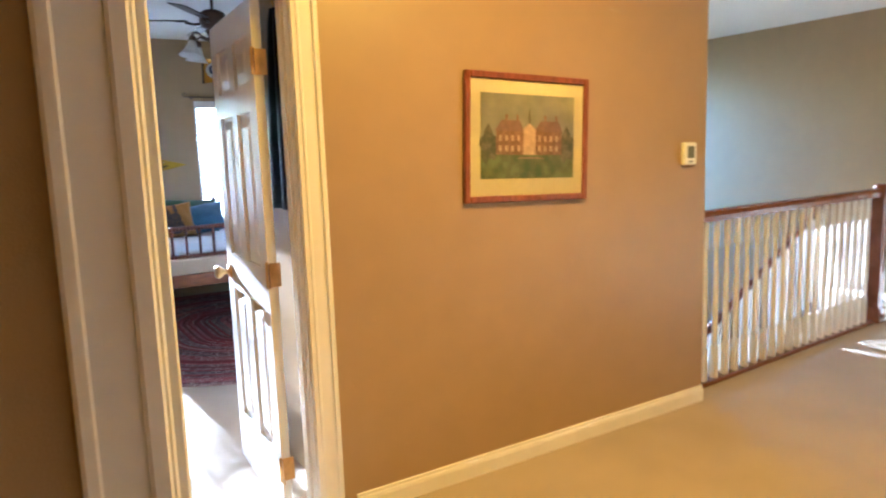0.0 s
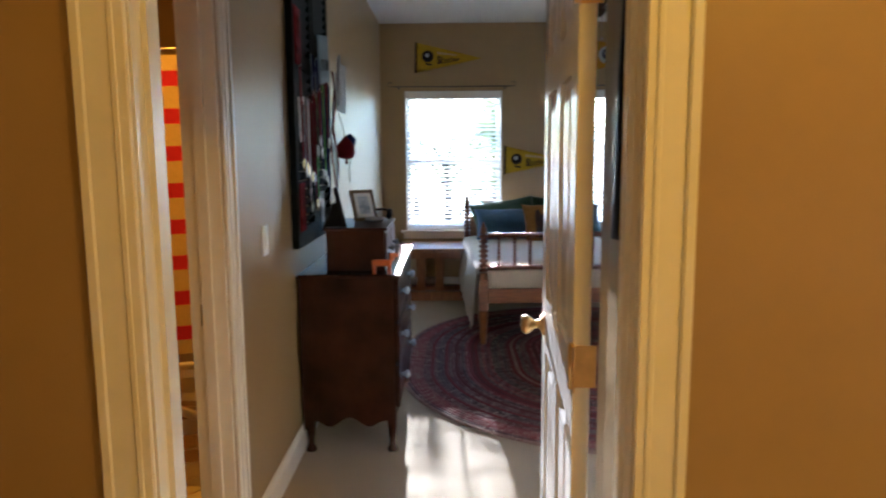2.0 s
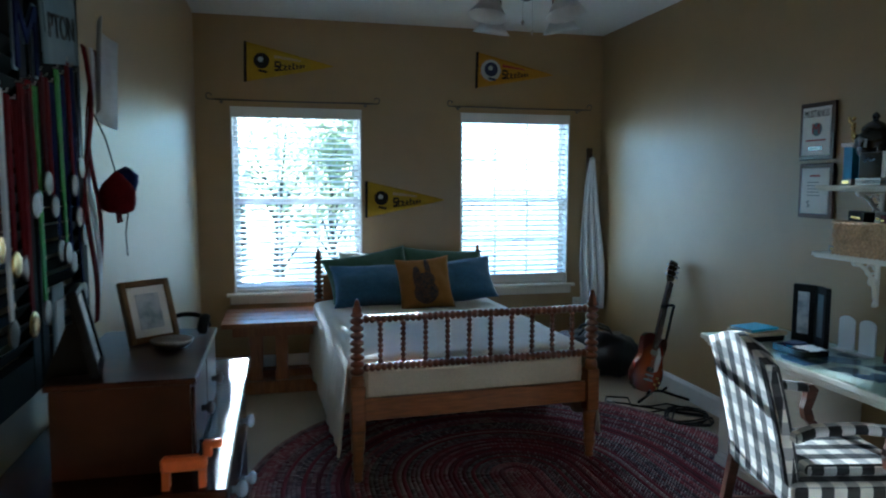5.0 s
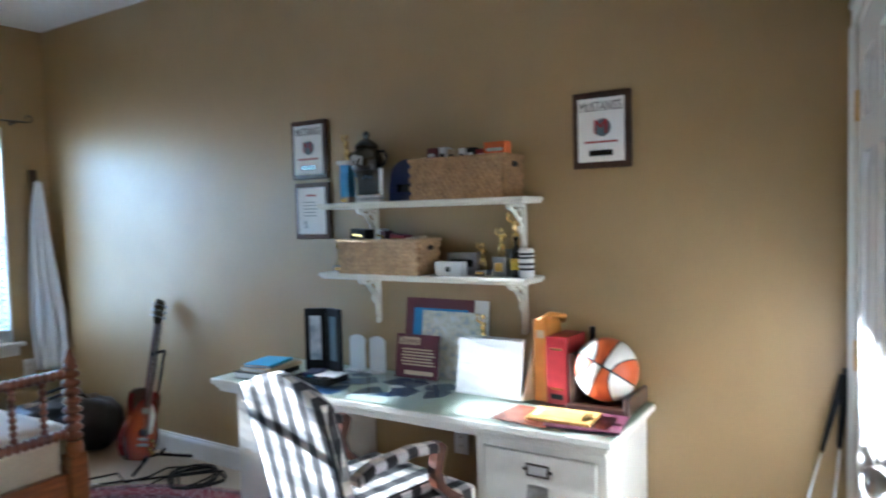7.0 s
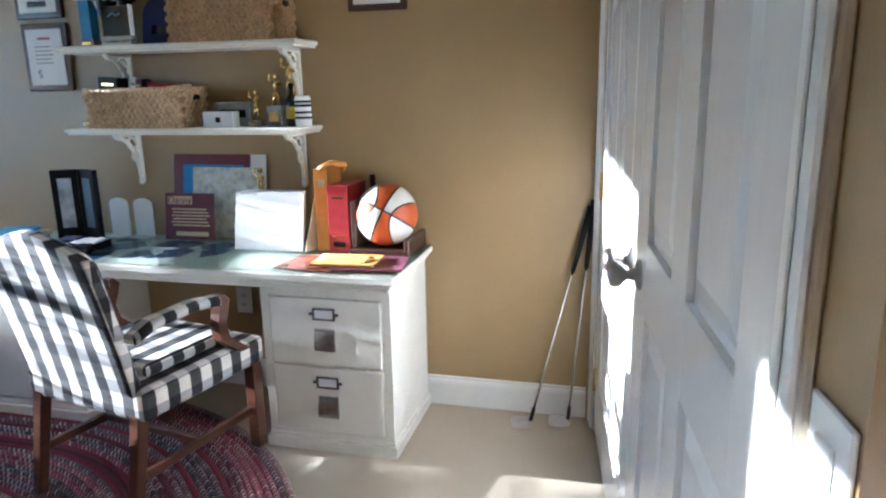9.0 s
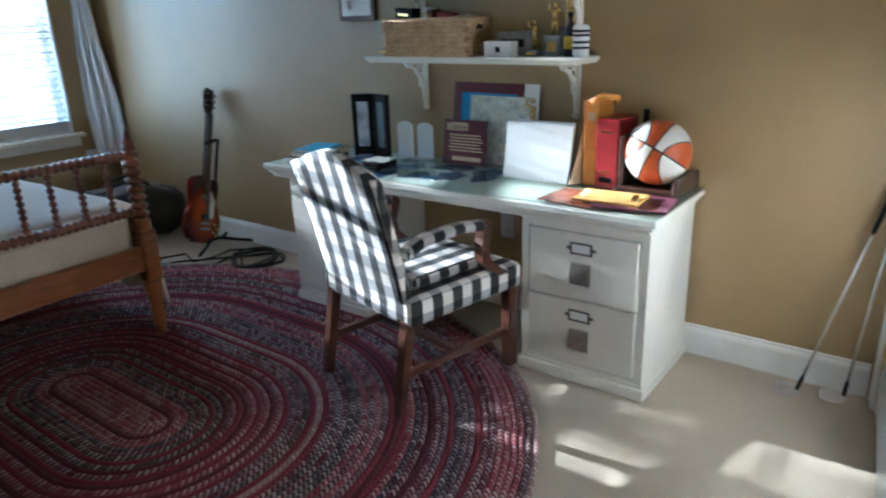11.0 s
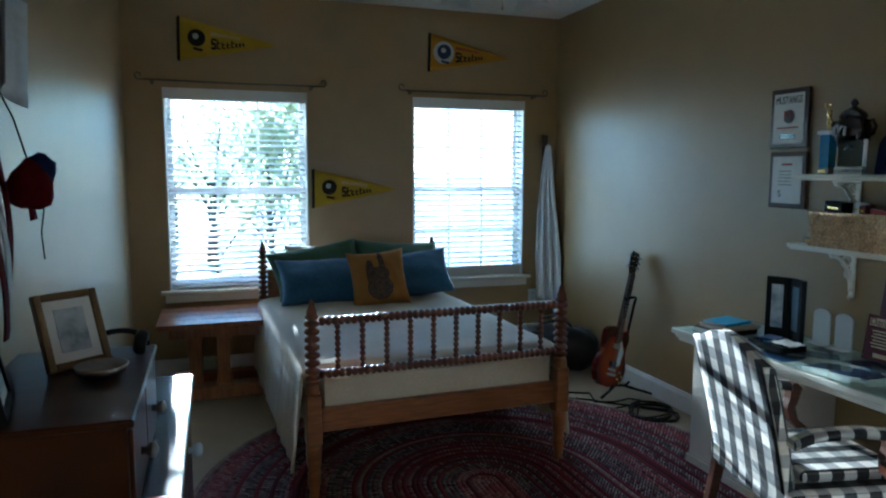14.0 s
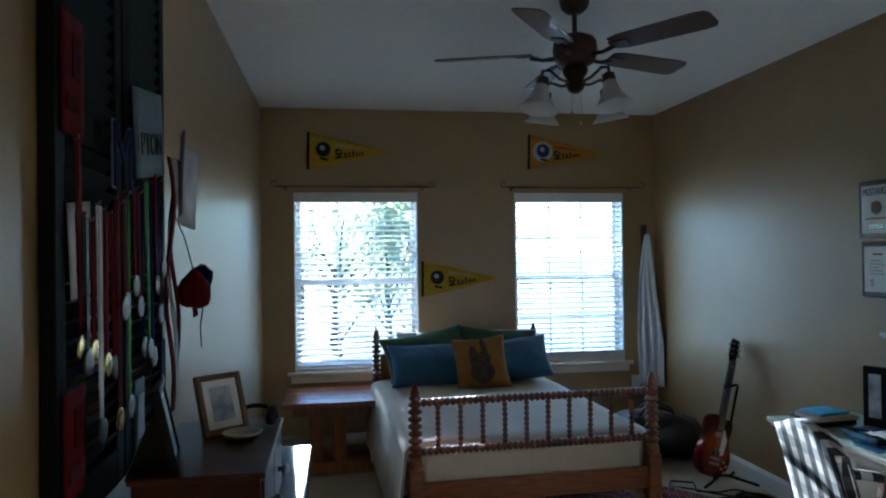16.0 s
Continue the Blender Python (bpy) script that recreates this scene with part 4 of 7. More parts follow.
# headphones and a shell-like dish on the small chest
hp = thing("headphones", "black over-ear headphones lying on the small chest", "headphones", pose(0.345, 4.74, 1.067) @ Matrix.Scale(0.8, 4))
bm = bmesh.new()
bm_tube(bm, [(0.075 * math.cos(a), 0.06 * math.sin(a) * 0.7, 0.03 + 0.035 * math.sin(a)) for a in [k * math.pi / 12 for k in range(13)]], 0.008, 8)
part("headband", bm, BLACK, hp)
for s in (-1, 1):
    bm = bmesh.new()
    bm_lathe(bm, [(0.03, 0), (0.036, 0.008), (0.036, 0.024), (0.026, 0.034)], 14, pose(s * 0.075, 0, 0.034, 0, s * -78, 0))
    part("ear_cup", bm, BLACK, hp)
dish = bmesh.new()
bm_lathe(dish, [(0.04, 0.0), (0.065, 0.012), (0.075, 0.03), (0.07, 0.032), (0.055, 0.018), (0.01, 0.014)], 18)
solid("trinket_dish", dish, NICKEL, "shallow silver dish on the small chest", "dish", pose(0.33, 4.60, 1.067) @ Matrix.Scale(0.7, 4), smooth=True)

# small orange toy on the dresser
ORANGE = mat("orange_plastic", (0.62, 0.13, 0.02), 0.45, grain=0.12, scale=40)
toy = thing("toy_horse", "small orange-brown wooden toy horse on the dresser", "toy", pose(0.40, 4.225, DT))
bm = bmesh.new()
bm_box(bm, -0.045, 0.045, -0.014, 0.014, 0.035, 0.065, 0.006)
part("body", bm, ORANGE, toy)
for x in (-0.035, 0.035):
    for y in (-0.009, 0.009):
        part("leg", boxes((x - 0.007, x + 0.007, y - 0.005, y + 0.005, 0, 0.037)), ORANGE, toy)
bm = bmesh.new()
bm_box(bm, 0.036, 0.056, -0.009, 0.009, 0.06, 0.095, 0.004)
bm_box(bm, 0.045, 0.075, -0.008, 0.008, 0.078, 0.096, 0.004)
part("head", bm, ORANGE, toy)
part("mane", boxes((0.03, 0.04, -0.006, 0.006, 0.062, 0.10), bevel=0.002), BLACK, toy)

# shutter board hung with medals
GREENB = mat("black_green_painted_wood", (0.004, 0.006, 0.0055), 0.7, grain=0.2, scale=12, bump=0.05, bump_scale=40)
MB0, MB1, MZ0, MZ1 = 4.16, 5.04, 0.985, 2.62
sh = thing("shutter_board", "pair of tall dark green shutters hung with medals", "shutter", pose(0, 0, 0))
for y0, y1 in ((MB0, (MB0 + MB1) / 2 - 0.006), ((MB0 + MB1) / 2 + 0.006, MB1)):
    bm = bmesh.new()
    for a, b in ((y0, y0 + 0.055), (y1 - 0.055, y1)):
        bm_box(bm, 0.004, 0.036, a, b, MZ0, MZ1, 0.003)
    for a, b in ((MZ0, MZ0 + 0.09), (1.80, 1.87), (MZ1 - 0.08, MZ1)):
        bm_box(bm, 0.005, 0.035, y0 + 0.055, y1 - 0.055, a, b)
    p = part("shutter_frame", bm, GREENB, sh)
    bm = boxes((-0.0025, 0.0025, 0, y1 - y0 - 0.114, -0.024, 0.024))
    first = None
    z = MZ0 + 0.115
    while z < MZ1 - 0.1:
        if not 1.775 < z < 1.895:
            mm = pose(0.02, y0 + 0.057, z, 0, 38, 0)
            first = part("slat", bm, GREENB, p, m=mm) if first is None else share(first, mm, p)
        z += 0.042

RED = mat("red_felt", (0.10, 0.004, 0.006), 0.9, grain=0.15, scale=60)
DKRED = mat("dark_red_felt", (0.06, 0.006, 0.008), 0.9, grain=0.15, scale=60)
BLUE = mat("royal_blue_felt", (0.008, 0.012, 0.06), 0.9, grain=0.15, scale=60)
WHITEC = mat("white_cloth", (0.52, 0.54, 0.57), 0.9, grain=0.05, scale=50, bump=0.3, bump_scale=60)
GREY = mat("pale_blue_grey_card", (0.12, 0.17, 0.20), 0.6, grain=0.08, scale=20)
GREEN = mat("bright_green_ribbon", (0.07, 0.24, 0.04), 0.6, grain=0.1, scale=60)
for cloth_mat in (GREENB, RED, DKRED, BLUE, GREEN, BLACK):
    cloth_mat.node_tree.nodes["Principled BSDF"].inputs["Specular IOR Level"].default_value = 0.12
GOLD = mat("gold_trophy_metal", (0.85, 0.62, 0.25), 0.18, 1.0, grain=0.1, scale=30)


def medal(y, ztop, length, ribbon, disc, x=0.042):
    md = thing("medal", "medal hanging on its cloth ribbon from the shutter", "medal", pose(x, y, ztop), group="medals on the shutter")
    bm = bmesh.new()
    sw = random.uniform(-0.01, 0.01)
    for s in (-1, 1):
        q = [bm.verts.new(v) for v in ((0.002 + s * 0.001, s * 0.006 - 0.011, 0), (0.002 + s * 0.001, s * 0.006 + 0.011, 0), (0.006 + s * 0.001, sw + 0.010, -length), (0.006 + s * 0.001, sw - 0.010, -length))]
        bm.faces.new(q)
    o = part("ribbon", bm, ribbon, md)
    thick(o, 0.0015)
    bm = bmesh.new()
    bm_lathe(bm, [(0.022, -0.002), (0.029, -0.002), (0.030, 0.0), (0.029, 0.002), (0.022, 0.0025), (0.012, 0.004)], 16, pose(0.008, sw, -length - 0.028, 0, 90, 0))
    part("disc", bm, disc, md, "round metal medal")
    bm = bmesh.new()
    bm_tube(bm, [(-0.006, 0, 0.004), (0.004, 0, 0.004), (0.006, 0, 0.012)], 0.0018, 5)
    part("hook", bm, NICKEL, md)


MED = [RED, BLUE, RED, BLACK, GREEN, RED, BLUE, DKRED, WHITEC, RED]
for i in range(20):
    medal(MB0 + 0.10 + 0.74 * ((i * 0.618) % 1.0), 1.80 - 0.20 * ((i * 0.37) % 1.0), random.uniform(0.22, 0.52), MED[i % 10], GOLD if i % 5 == 0 else PEWTER, 0.042 + 0.006 * (i % 4))


def flat_badge(name, y, z, w, h, material, label, category, marks=(), x=0.04, tilt=0.0, bow=0.0):
    """A flat piece hung on the shutter; local x across (towards the window), z up, front towards +x of the room."""
    t = thing(name, label, category, pose(x, y, z, 0, 0, 90) @ pose(0, 0, 0, 0, tilt, 0))
    def fn(u, v):
        return Vector(((u - 0.5) * w, -0.002 - bow * (2 * u - 1) ** 2, (v - 0.5) * h))
    thick(part("panel", cloth(7, 7, fn), material, t), 0.003)
    for mx_, mz, mw, mh, mm in marks:
        part("mark", boxes((mx_ - mw / 2, mx_ + mw / 2, -0.007 - bow * 0.3, -0.004, mz - mh / 2, mz + mh / 2)), mm, t)
    return t


flat_badge("felt_banner", MB0 + 0.08, 1.93, 0.12, 0.25, RED, "red felt banner with dark figures", "banner", ((0.012, 0.04, 0.04, 0.09, DKRED), (-0.01, -0.06, 0.06, 0.03, DKRED)))
flat_badge("felt_banner", MB0 + 0.08, 1.17, 0.12, 0.22, RED, "red felt banner with dark figures, low down", "banner", ((0.01, 0.03, 0.04, 0.08, DKRED), (-0.01, -0.06, 0.06, 0.03, DKRED)))
plate = flat_badge("license_plate", MB0 + 0.60, 1.90, 0.30, 0.24, GREY, "pale blue-grey metal plate with dark letters", "plate", ((0.0, -0.005, 0.26, 0.085, GREY),), x=0.06, tilt=-8)
writing("letters", "PTON", 0.085, BLACK, plate, pose(0.0, -0.0085, -0.032, 90, 0, 0), depth=0.001)
flat_badge("paper_sheet", MB1 + 0.02, 1.80, 0.20, 0.28, WHITEC, "curled sheet of white paper hanging at the shutter edge", "paper", ((0, 0.0, 0.001, 0.001, WHITEP),), x=0.08, tilt=12, bow=0.03)
flat_badge("felt_letter", MB0 + 0.12, 1.57, 0.13, 0.20, WHITEC, "white felt badge with a red animal figure", "badge", ((0.0, 0.03, 0.06, 0.10, RED), (0.01, -0.05, 0.09, 0.04, RED)), tilt=-6)
flat_badge("paper_card", MB0 + 0.55, 1.12, 0.10, 0.20, GREY, "narrow grey card pinned low on the shutter", "card", ((0, 0, 0.06, 0.12, WHITEC),))
# blue letter M outlined in white
lt = thing("letter_badge", "dark blue letter M badge with a pale edge", "badge", pose(0.055, MB0 + 0.35, 1.79, 0, 0, 90))
writing("letter", "M", 0.245, GREY, lt, pose(0, -0.004, 0, 90, 0, 0), depth=0.002)
writing("letter", "M", 0.225, BLUE, lt, pose(0, -0.009, 0, 90, 0, 0), depth=0.002)
# knitted hat hanging by its string
hat = thing("knit_hat", "red and blue knitted hat hanging by a cord", "hat", pose(0.12, 5.06, 1.455) @ Matrix.Scale(0.78, 4))
bm = bmesh.new()
bm_lathe(bm, [(0.028, -0.085), (0.055, -0.075), (0.068, -0.045), (0.066, -0.01), (0.05, 0.03), (0.02, 0.06), (0.006, 0.07)], 14)
for v in bm.verts:
    v.co += 0.010 * noise.noise_vector(v.co * 30)
part("crown", bm, RED, hat, smooth=True)
bm = bmesh.new()
bm_lathe(bm, [(0.03, -0.035), (0.05, -0.02), (0.052, 0.02), (0.035, 0.05), (0.008, 0.058)], 12, pose(0.015, 0.055, 0.03, 20, 30, 0))
for v in bm.verts:
    v.co += 0.012 * noise.noise_vector(v.co * 40)
part("brim", bm, BLUE, hat, smooth=True)
bm = bmesh.new()
bm_tube(bm, [(0, 0, 0.06), (-0.03, -0.02, 0.2), (-0.075, -0.06, 0.33)], 0.003, 5)
bm_tube(bm, [(0.02, 0.05, 0.0), (0.024, 0.06, -0.10), (0.012, 0.065, -0.17), (0.02, 0.05, -0.26)], 0.0025, 5)
part("cord", bm, BLACK, hat)
bm = bmesh.new()
for k in range(9):
    y = random.uniform(-0.05, 0.05)
    bm_tube(bm, [(0.0, y, -0.07), (0.004, y * 1.1, -0.10), (0.006, y * 1.2, -0.125)], 0.003, 4)
part("fringe", bm, RED, hat)
scarf = thing("scarf", "red and white knitted scarf hanging down the shutter", "scarf", pose(0.075, 4.93, 1.86))
for k, (mm, off) in enumerate(((RED, 0.0), (WHITEC, 0.035), (RED, 0.065))):
    thick(part("strip", cloth(5, 30, lambda u, v: Vector((0.012 * math.sin(v * 9 + k), off + (u - 0.5) * 0.04 + 0.012 * math.sin(v * 6 + k), -0.78 * v))), mm, scarf), 0.004)

# trestle table under the first window
tt = thing("trestle_table", "low reddish pine trestle table under the window", "table", pose(0, 0, 0))
bm = bmesh.new()
for k in range(4):
    y0 = 7.60 + k * 0.15
    bm_box(bm, 0.20, 0.885, y0 + 0.001, y0 + 0.149, 0.49, 0.525, 0.004)
part("tabletop", bm, PINE, tt, "planked pine tabletop")
part("cross_rail", boxes((0.27, 0.82, 7.66, 7.70, 0.42, 0.489)), PINE, tt)
part("cross_rail", boxes((0.27, 0.82, 8.08, 8.12, 0.42, 0.489)), PINE, tt)
for x in (0.42, 0.60):
    bm = bmesh.new()
    bm_prism(bm, [(-0.05, 0.09), (0.05, 0.09), (0.035, 0.25), (0.05, 0.489), (-0.05, 0.489), (-0.035, 0.25)], 7.72, 7.76, pose(x, 0, 0))
    part("post", bm, PINE, tt)
    part("post", boxes((x - 0.045, x + 0.045, 8.02, 8.06, 0.09, 0.489), bevel=0.003), PINE, tt)
part("foot_beam", boxes((0.28, 0.84, 7.68, 7.80, 0, 0.09), bevel=0.006), PINE, tt)
part("foot_beam", boxes((0.28, 0.84, 7.98, 8.10, 0, 0.09), bevel=0.006), PINE, tt)

# ---- braided rug ----
BRAID, n, l = node_mat("braided_wool", 0.95)
oi, tc = n.new("ShaderNodeObjectInfo"), n.new("ShaderNodeTexCoord")
base = n.new("ShaderNodeValToRGB")
base.color_ramp.interpolation = "CONSTANT"
cols = [(0.0, (0.16, 0.018, 0.03)), (0.14, (0.085, 0.012, 0.02)), (0.27, (0.26, 0.05, 0.06)), (0.40, (0.11, 0.045, 0.055)), (0.52, (0.22, 0.03, 0.045)), (0.64, (0.05, 0.028, 0.04)), (0.74, (0.30, 0.17, 0.15)), (0.85, (0.12, 0.02, 0.035)), (0.93, (0.06, 0.04, 0.038))]
base.color_ramp.elements[0].color = (*cols[0][1], 1)
base.color_ramp.elements[1].position, base.color_ramp.elements[1].color = cols[1][0], (*cols[1][1], 1)
for p, c in cols[2:]:
    e = base.color_ramp.elements.new(p)
    e.color = (*[q * 0.85 for q in c], 1)
l.new(oi.outputs["Random"], base.inputs[0])
sx = n.new("ShaderNodeSeparateXYZ")
l.new(tc.outputs["UV"], sx.inputs[0])
# strands: diagonal ticks that alternate across the braid
diag = math_node(n, l, "ADD", math_node(n, l, "MULTIPLY", sx.outputs[0], 1 / 0.022), math_node(n, l, "MULTIPLY", math_node(n, l, "ABSOLUTE", math_node(n, l, "SUBTRACT", sx.outputs[1], 0.5)), 1.3))
fr = math_node(n, l, "FRACT", diag)
tick = math_node(n, l, "GREATER_THAN", fr, 0.5)
nz = n.new("ShaderNodeTexNoise")
nz.inputs["Scale"].default_value = 3.0
l.new(tc.outputs["Object"], nz.inputs["Vector"])
light = n.new("ShaderNodeMix")
light.data_type = "RGBA"
l.new(base.outputs[0], light.inputs[6])
light.inputs[7].default_value = (0.46, 0.36, 0.34, 1)
ws = n.new("ShaderNodeTexWhiteNoise")
ws.noise_dimensions = "1D"
l.new(math_node(n, l, "ADD", math_node(n, l, "FLOOR", diag), math_node(n, l, "MULTIPLY", oi.outputs["Random"], 977)), ws.inputs["W"])
amt = math_node(n, l, "MULTIPLY", tick, math_node(n, l, "MULTIPLY", math_node(n, l, "GREATER_THAN", oi.outputs["Random"], 0.22), math_node(n, l, "MULTIPLY", ws.outputs["Value"], math_node(n, l, "MULTIPLY", nz.outputs["Fac"], 1.6))))
l.new(amt, light.inputs[0])
l.new(light.outputs[2], n["Principled BSDF"].inputs["Base Color"])
bp = n.new("ShaderNodeBump")
bp.inputs["Strength"].default_value, bp.inputs["Distance"].default_value = 0.8, 0.004
l.new(math_node(n, l, "PINGPONG", diag, 0.5), bp.inputs["Height"])
l.new(bp.outputs[0], n["Principled BSDF"].inputs["Normal"])

RUG = (1.755, 5.75)
RC, RR, RN = 0.25, 1.365, 58
rug = thing("braided_rug", "oval braided wool rug in reds, greys and navy", "rug", pose(RUG[0], RUG[1], 0.0))


def braid_ring(r, w):
    """One stadium-shaped braid, rounded on top."""
    path = []
    k = max(8, int(r * 44))
    for s in (1, -1):
        for i in range(k + 1):
            a = math.pi * i / k + (0 if s > 0 else math.pi)
            path.append((r * math.cos(a), s * RC + r * math.sin(a)))
    bm = bmesh.new()
    uvl = bm.loops.layers.uv.new("UVMap")
    prof = [(-0.5, 0.001), (-0.42, 0.008), (-0.15, 0.012), (0.15, 0.012), (0.42, 0.008), (0.5, 0.001)]
    N = len(path)
    dist, rings = [0.0], []
    for i in range(N):
        x, y = path[i]
        cy = RC if y >= RC else (-RC if y <= -RC else y)
        if i <= k:
            cy = RC
        else:
            cy = -RC
        d = Vector((x, y - cy, 0)).normalized()
        rings.append([bm.verts.new((x + d.x * o * w, y + d.y * o * w, z)) for o, z in prof])
        if i:
            dist.append(dist[-1] + math.hypot(x - path[i - 1][0], y - path[i - 1][1]))
    total = dist[-1] + math.hypot(path[0][0] - path[-1][0], path[0][1] - path[-1][1])
    dist.append(total)
    for i in range(N):
        a, b = rings[i], rings[(i + 1) % N]
        for j in range(len(prof) - 1):
            f = bm.faces.new((a[j], a[j + 1], b[j + 1], b[j]))
            f.smooth = True
            for lp, (u, v) in zip(f.loops, ((dist[i], j), (dist[i], j + 1), (dist[i + 1], j + 1), (dist[i + 1], j))):
                lp[uvl].uv = (u, v / (len(prof) - 1))
    return bm


W = RR / RN
for i in range(RN):
    part("braid", braid_ring(W * (i + 0.5), W * 1.0), BRAID, rug)

# ---- shelves and wall over the desk ----
SHY0, SHY1 = 4.56, 5.62


def bracket(y, z, h):
    """White scrolled shelf bracket."""
    b = thing("shelf_bracket", "white scrolled wooden shelf bracket", "bracket", pose(WX, y, z), group="brackets under the shelves")
    part("back_plate", boxes((-0.012, -0.001, -0.014, 0.014, -h, 0), bevel=0.003), CREAM, b)
    part("arm", boxes((-0.15, -0.012, -0.012, 0.012, -0.014, -0.001), bevel=0.003), CREAM, b)
    bm = bmesh.new()
    pts = []
    for k in range(15):
        a = k / 14 * math.pi / 2
        pts.append((-0.142 + 0.125 * math.sin(a), 0, -0.016 - (h - 0.05) * (1 - math.cos(a))))
    bm_tube(bm, pts, 0.009, 8)
    for cx, cz, r in ((-0.05, -0.045, 0.024), (-0.035, -0.10, 0.018)):
        bm_tube(bm, [(cx + r * math.cos(k * math.pi / 5), 0, cz + r * math.sin(k * math.pi / 5)) for k in range(10)], 0.006, 6)
    bm_lathe(bm, [(0.004, -0.014), (0.012, -0.008), (0.013, 0.004), (0.006, 0.012)], 10, pose(-0.012, 0, -h + 0.005))
    part("scroll", bm, CREAM, b)
    return b


SH1, SH2 = 1.478, 1.157
for z in (SH1, SH2):
    bm = bmesh.new()
    bm_box(bm, WX - 0.20, WX - 0.001, SHY0, SHY1, z - 0.018, z, 0.004)
    bm_box(bm, WX - 0.192, WX - 0.001, SHY0 + 0.01, SHY1 - 0.01, z - 0.027, z - 0.018, 0.003)
    solid("wall_shelf", bm, CREAM, "white painted wall shelf on scrolled brackets", "shelf", group="shelves over the desk")
    for y in (SHY0 + 0.09, SHY1 - 0.20):
        bracket(y, z - 0.027, 0.215)

# woven baskets: rows of twisted rope bundles
WEAVE = mat("water_hyacinth_rope", (0.50, 0.33, 0.17), 0.75, grain=0.3, scale=120, bump=0.7, bump_scale=300, random_tint=0.0, blotch=0.2, blotch_scale=25)
WEAVED = mat("dark_seagrass_rope", (0.38, 0.22, 0.10), 0.75, grain=0.3, scale=120, bump=0.7, bump_scale=300, blotch=0.2, blotch_scale=25)


def basket(x0, x1, y0, y1, z0, h, material, label):
    b = thing("woven_basket", label, "basket", pose((x0 + x1) / 2, (y0 + y1) / 2, z0), group="baskets on the shelves")
    a, c = (x1 - x0) / 2, (y1 - y0) / 2
    part("shell", boxes((-a + 0.008, a - 0.008, -c + 0.008, c - 0.008, 0.001, 0.006), (-a + 0.008, -a + 0.012, -c + 0.008, c - 0.008, 0.006, h - 0.005), (a - 0.012, a - 0.008, -c + 0.008, c - 0.008, 0.006, h - 0.005), (-a + 0.012, a - 0.012, -c + 0.008, -c + 0.012, 0.006, h - 0.005), (-a + 0.012, a - 0.012, c - 0.012, c - 0.008, 0.006, h - 0.005)), WEAVED, b)
    vs, fs = [], []
    rows = int(h / 0.017)
    per = [(-a, -c), (a, -c), (a, c), (-a, c), (-a, -c)]
    for r in range(rows):
        z = 0.009 + r * (h - 0.012) / (rows - 1)
        for (xa, ya), (xb, yb) in zip(per, per[1:]):
            L = math.hypot(xb - xa, yb - ya)
            k = max(2, int(L / 0.026))
            dx, dy = (xb - xa) / L, (yb - ya) / L
            for i in range(k):
                t = (i + 0.5 + 0.5 * (r % 2)) / k
                if t > 0.99:
                    continue
                cx, cy = xa + (xb - xa) * t, ya + (yb - ya) * t
                l2, hh, d = L / k * 0.62, 0.0105, 0.007 + random.uniform(0, 0.003)
                tw = random.uniform(-0.004, 0.004)
                base = len(vs)
                for u, w_, o in ((-1, -0.2, 0), (-0.45, -1, 0.6), (0.45, -1, 0.6), (1, 0.2, 0), (0.45, 1, 0.6), (-0.45, 1, 0.6), (0, 0, 1)):
                    vs.append((cx + dx * u * l2 + dy * o * d, cy + dy * u * l2 - dx * o * d, z + w_ * hh + u * tw))
                fs += [(base + p, base + (p + 1) % 6, base + 6) for p in range(6)]
    me = bpy.data.meshes.new("weave")
    me.from_pydata(vs, [], fs)
    me.materials.append(material)
    o = new("weave", me)
    o.parent = b
    bm = bmesh.new()
    bm_tube(bm, [(-a, -c, h), (a, -c, h), (a, c, h), (-a, c, h), (-a, -c, h)], 0.008, 8)
    part("rim", bm, material, b)
    # no holes are cut: black blocks give the shade of the handle openings
    for s in (-1, 1):
        part("handle_hole_shade", boxes((-0.022, 0.022, s * (c + 0.003) - 0.006, s * (c + 0.003) + 0.006, h - 0.045, h - 0.022), bevel=0.004), BLACK, b, "black block for the shade inside a handle opening")
    return b


basket(WX - 0.195, WX - 0.02, 4.64, 5.09, SH1, 0.165, WEAVED, "brown woven basket heaped with small boxes")
basket(WX - 0.195, WX - 0.02, 5.055, 5.50, SH2, 0.15, WEAVE, "pale woven rope basket full of small things")


def carton(name, x, y, z, sx_, sy, sz, material, label, category="box", rz=0, rx=0, marks=(), group=""):
    t = thing(name, label, category, pose(x, y, z, rx, 0, rz), group=group)
    bm = bmesh.new()
    bm_box(bm, -sx_ / 2, sx_ / 2, -sy / 2, sy / 2, 0, sz, 0.0015)
    part("body", bm, material, t)
    for face, u, v, w, h, mm in marks:
        if face == "x":
            part("label_bar", boxes((-sx_ / 2 - 0.0012, -sx_ / 2 + 0.0001, u - w / 2, u + w / 2, v - h / 2, v + h / 2)), mm, t)
        else:
            part("label_bar", boxes((u - w / 2, u + w / 2, -sy / 2 - 0.0012, -sy / 2 + 0.0001, v - h / 2, v + h / 2)), mm, t)
    return t


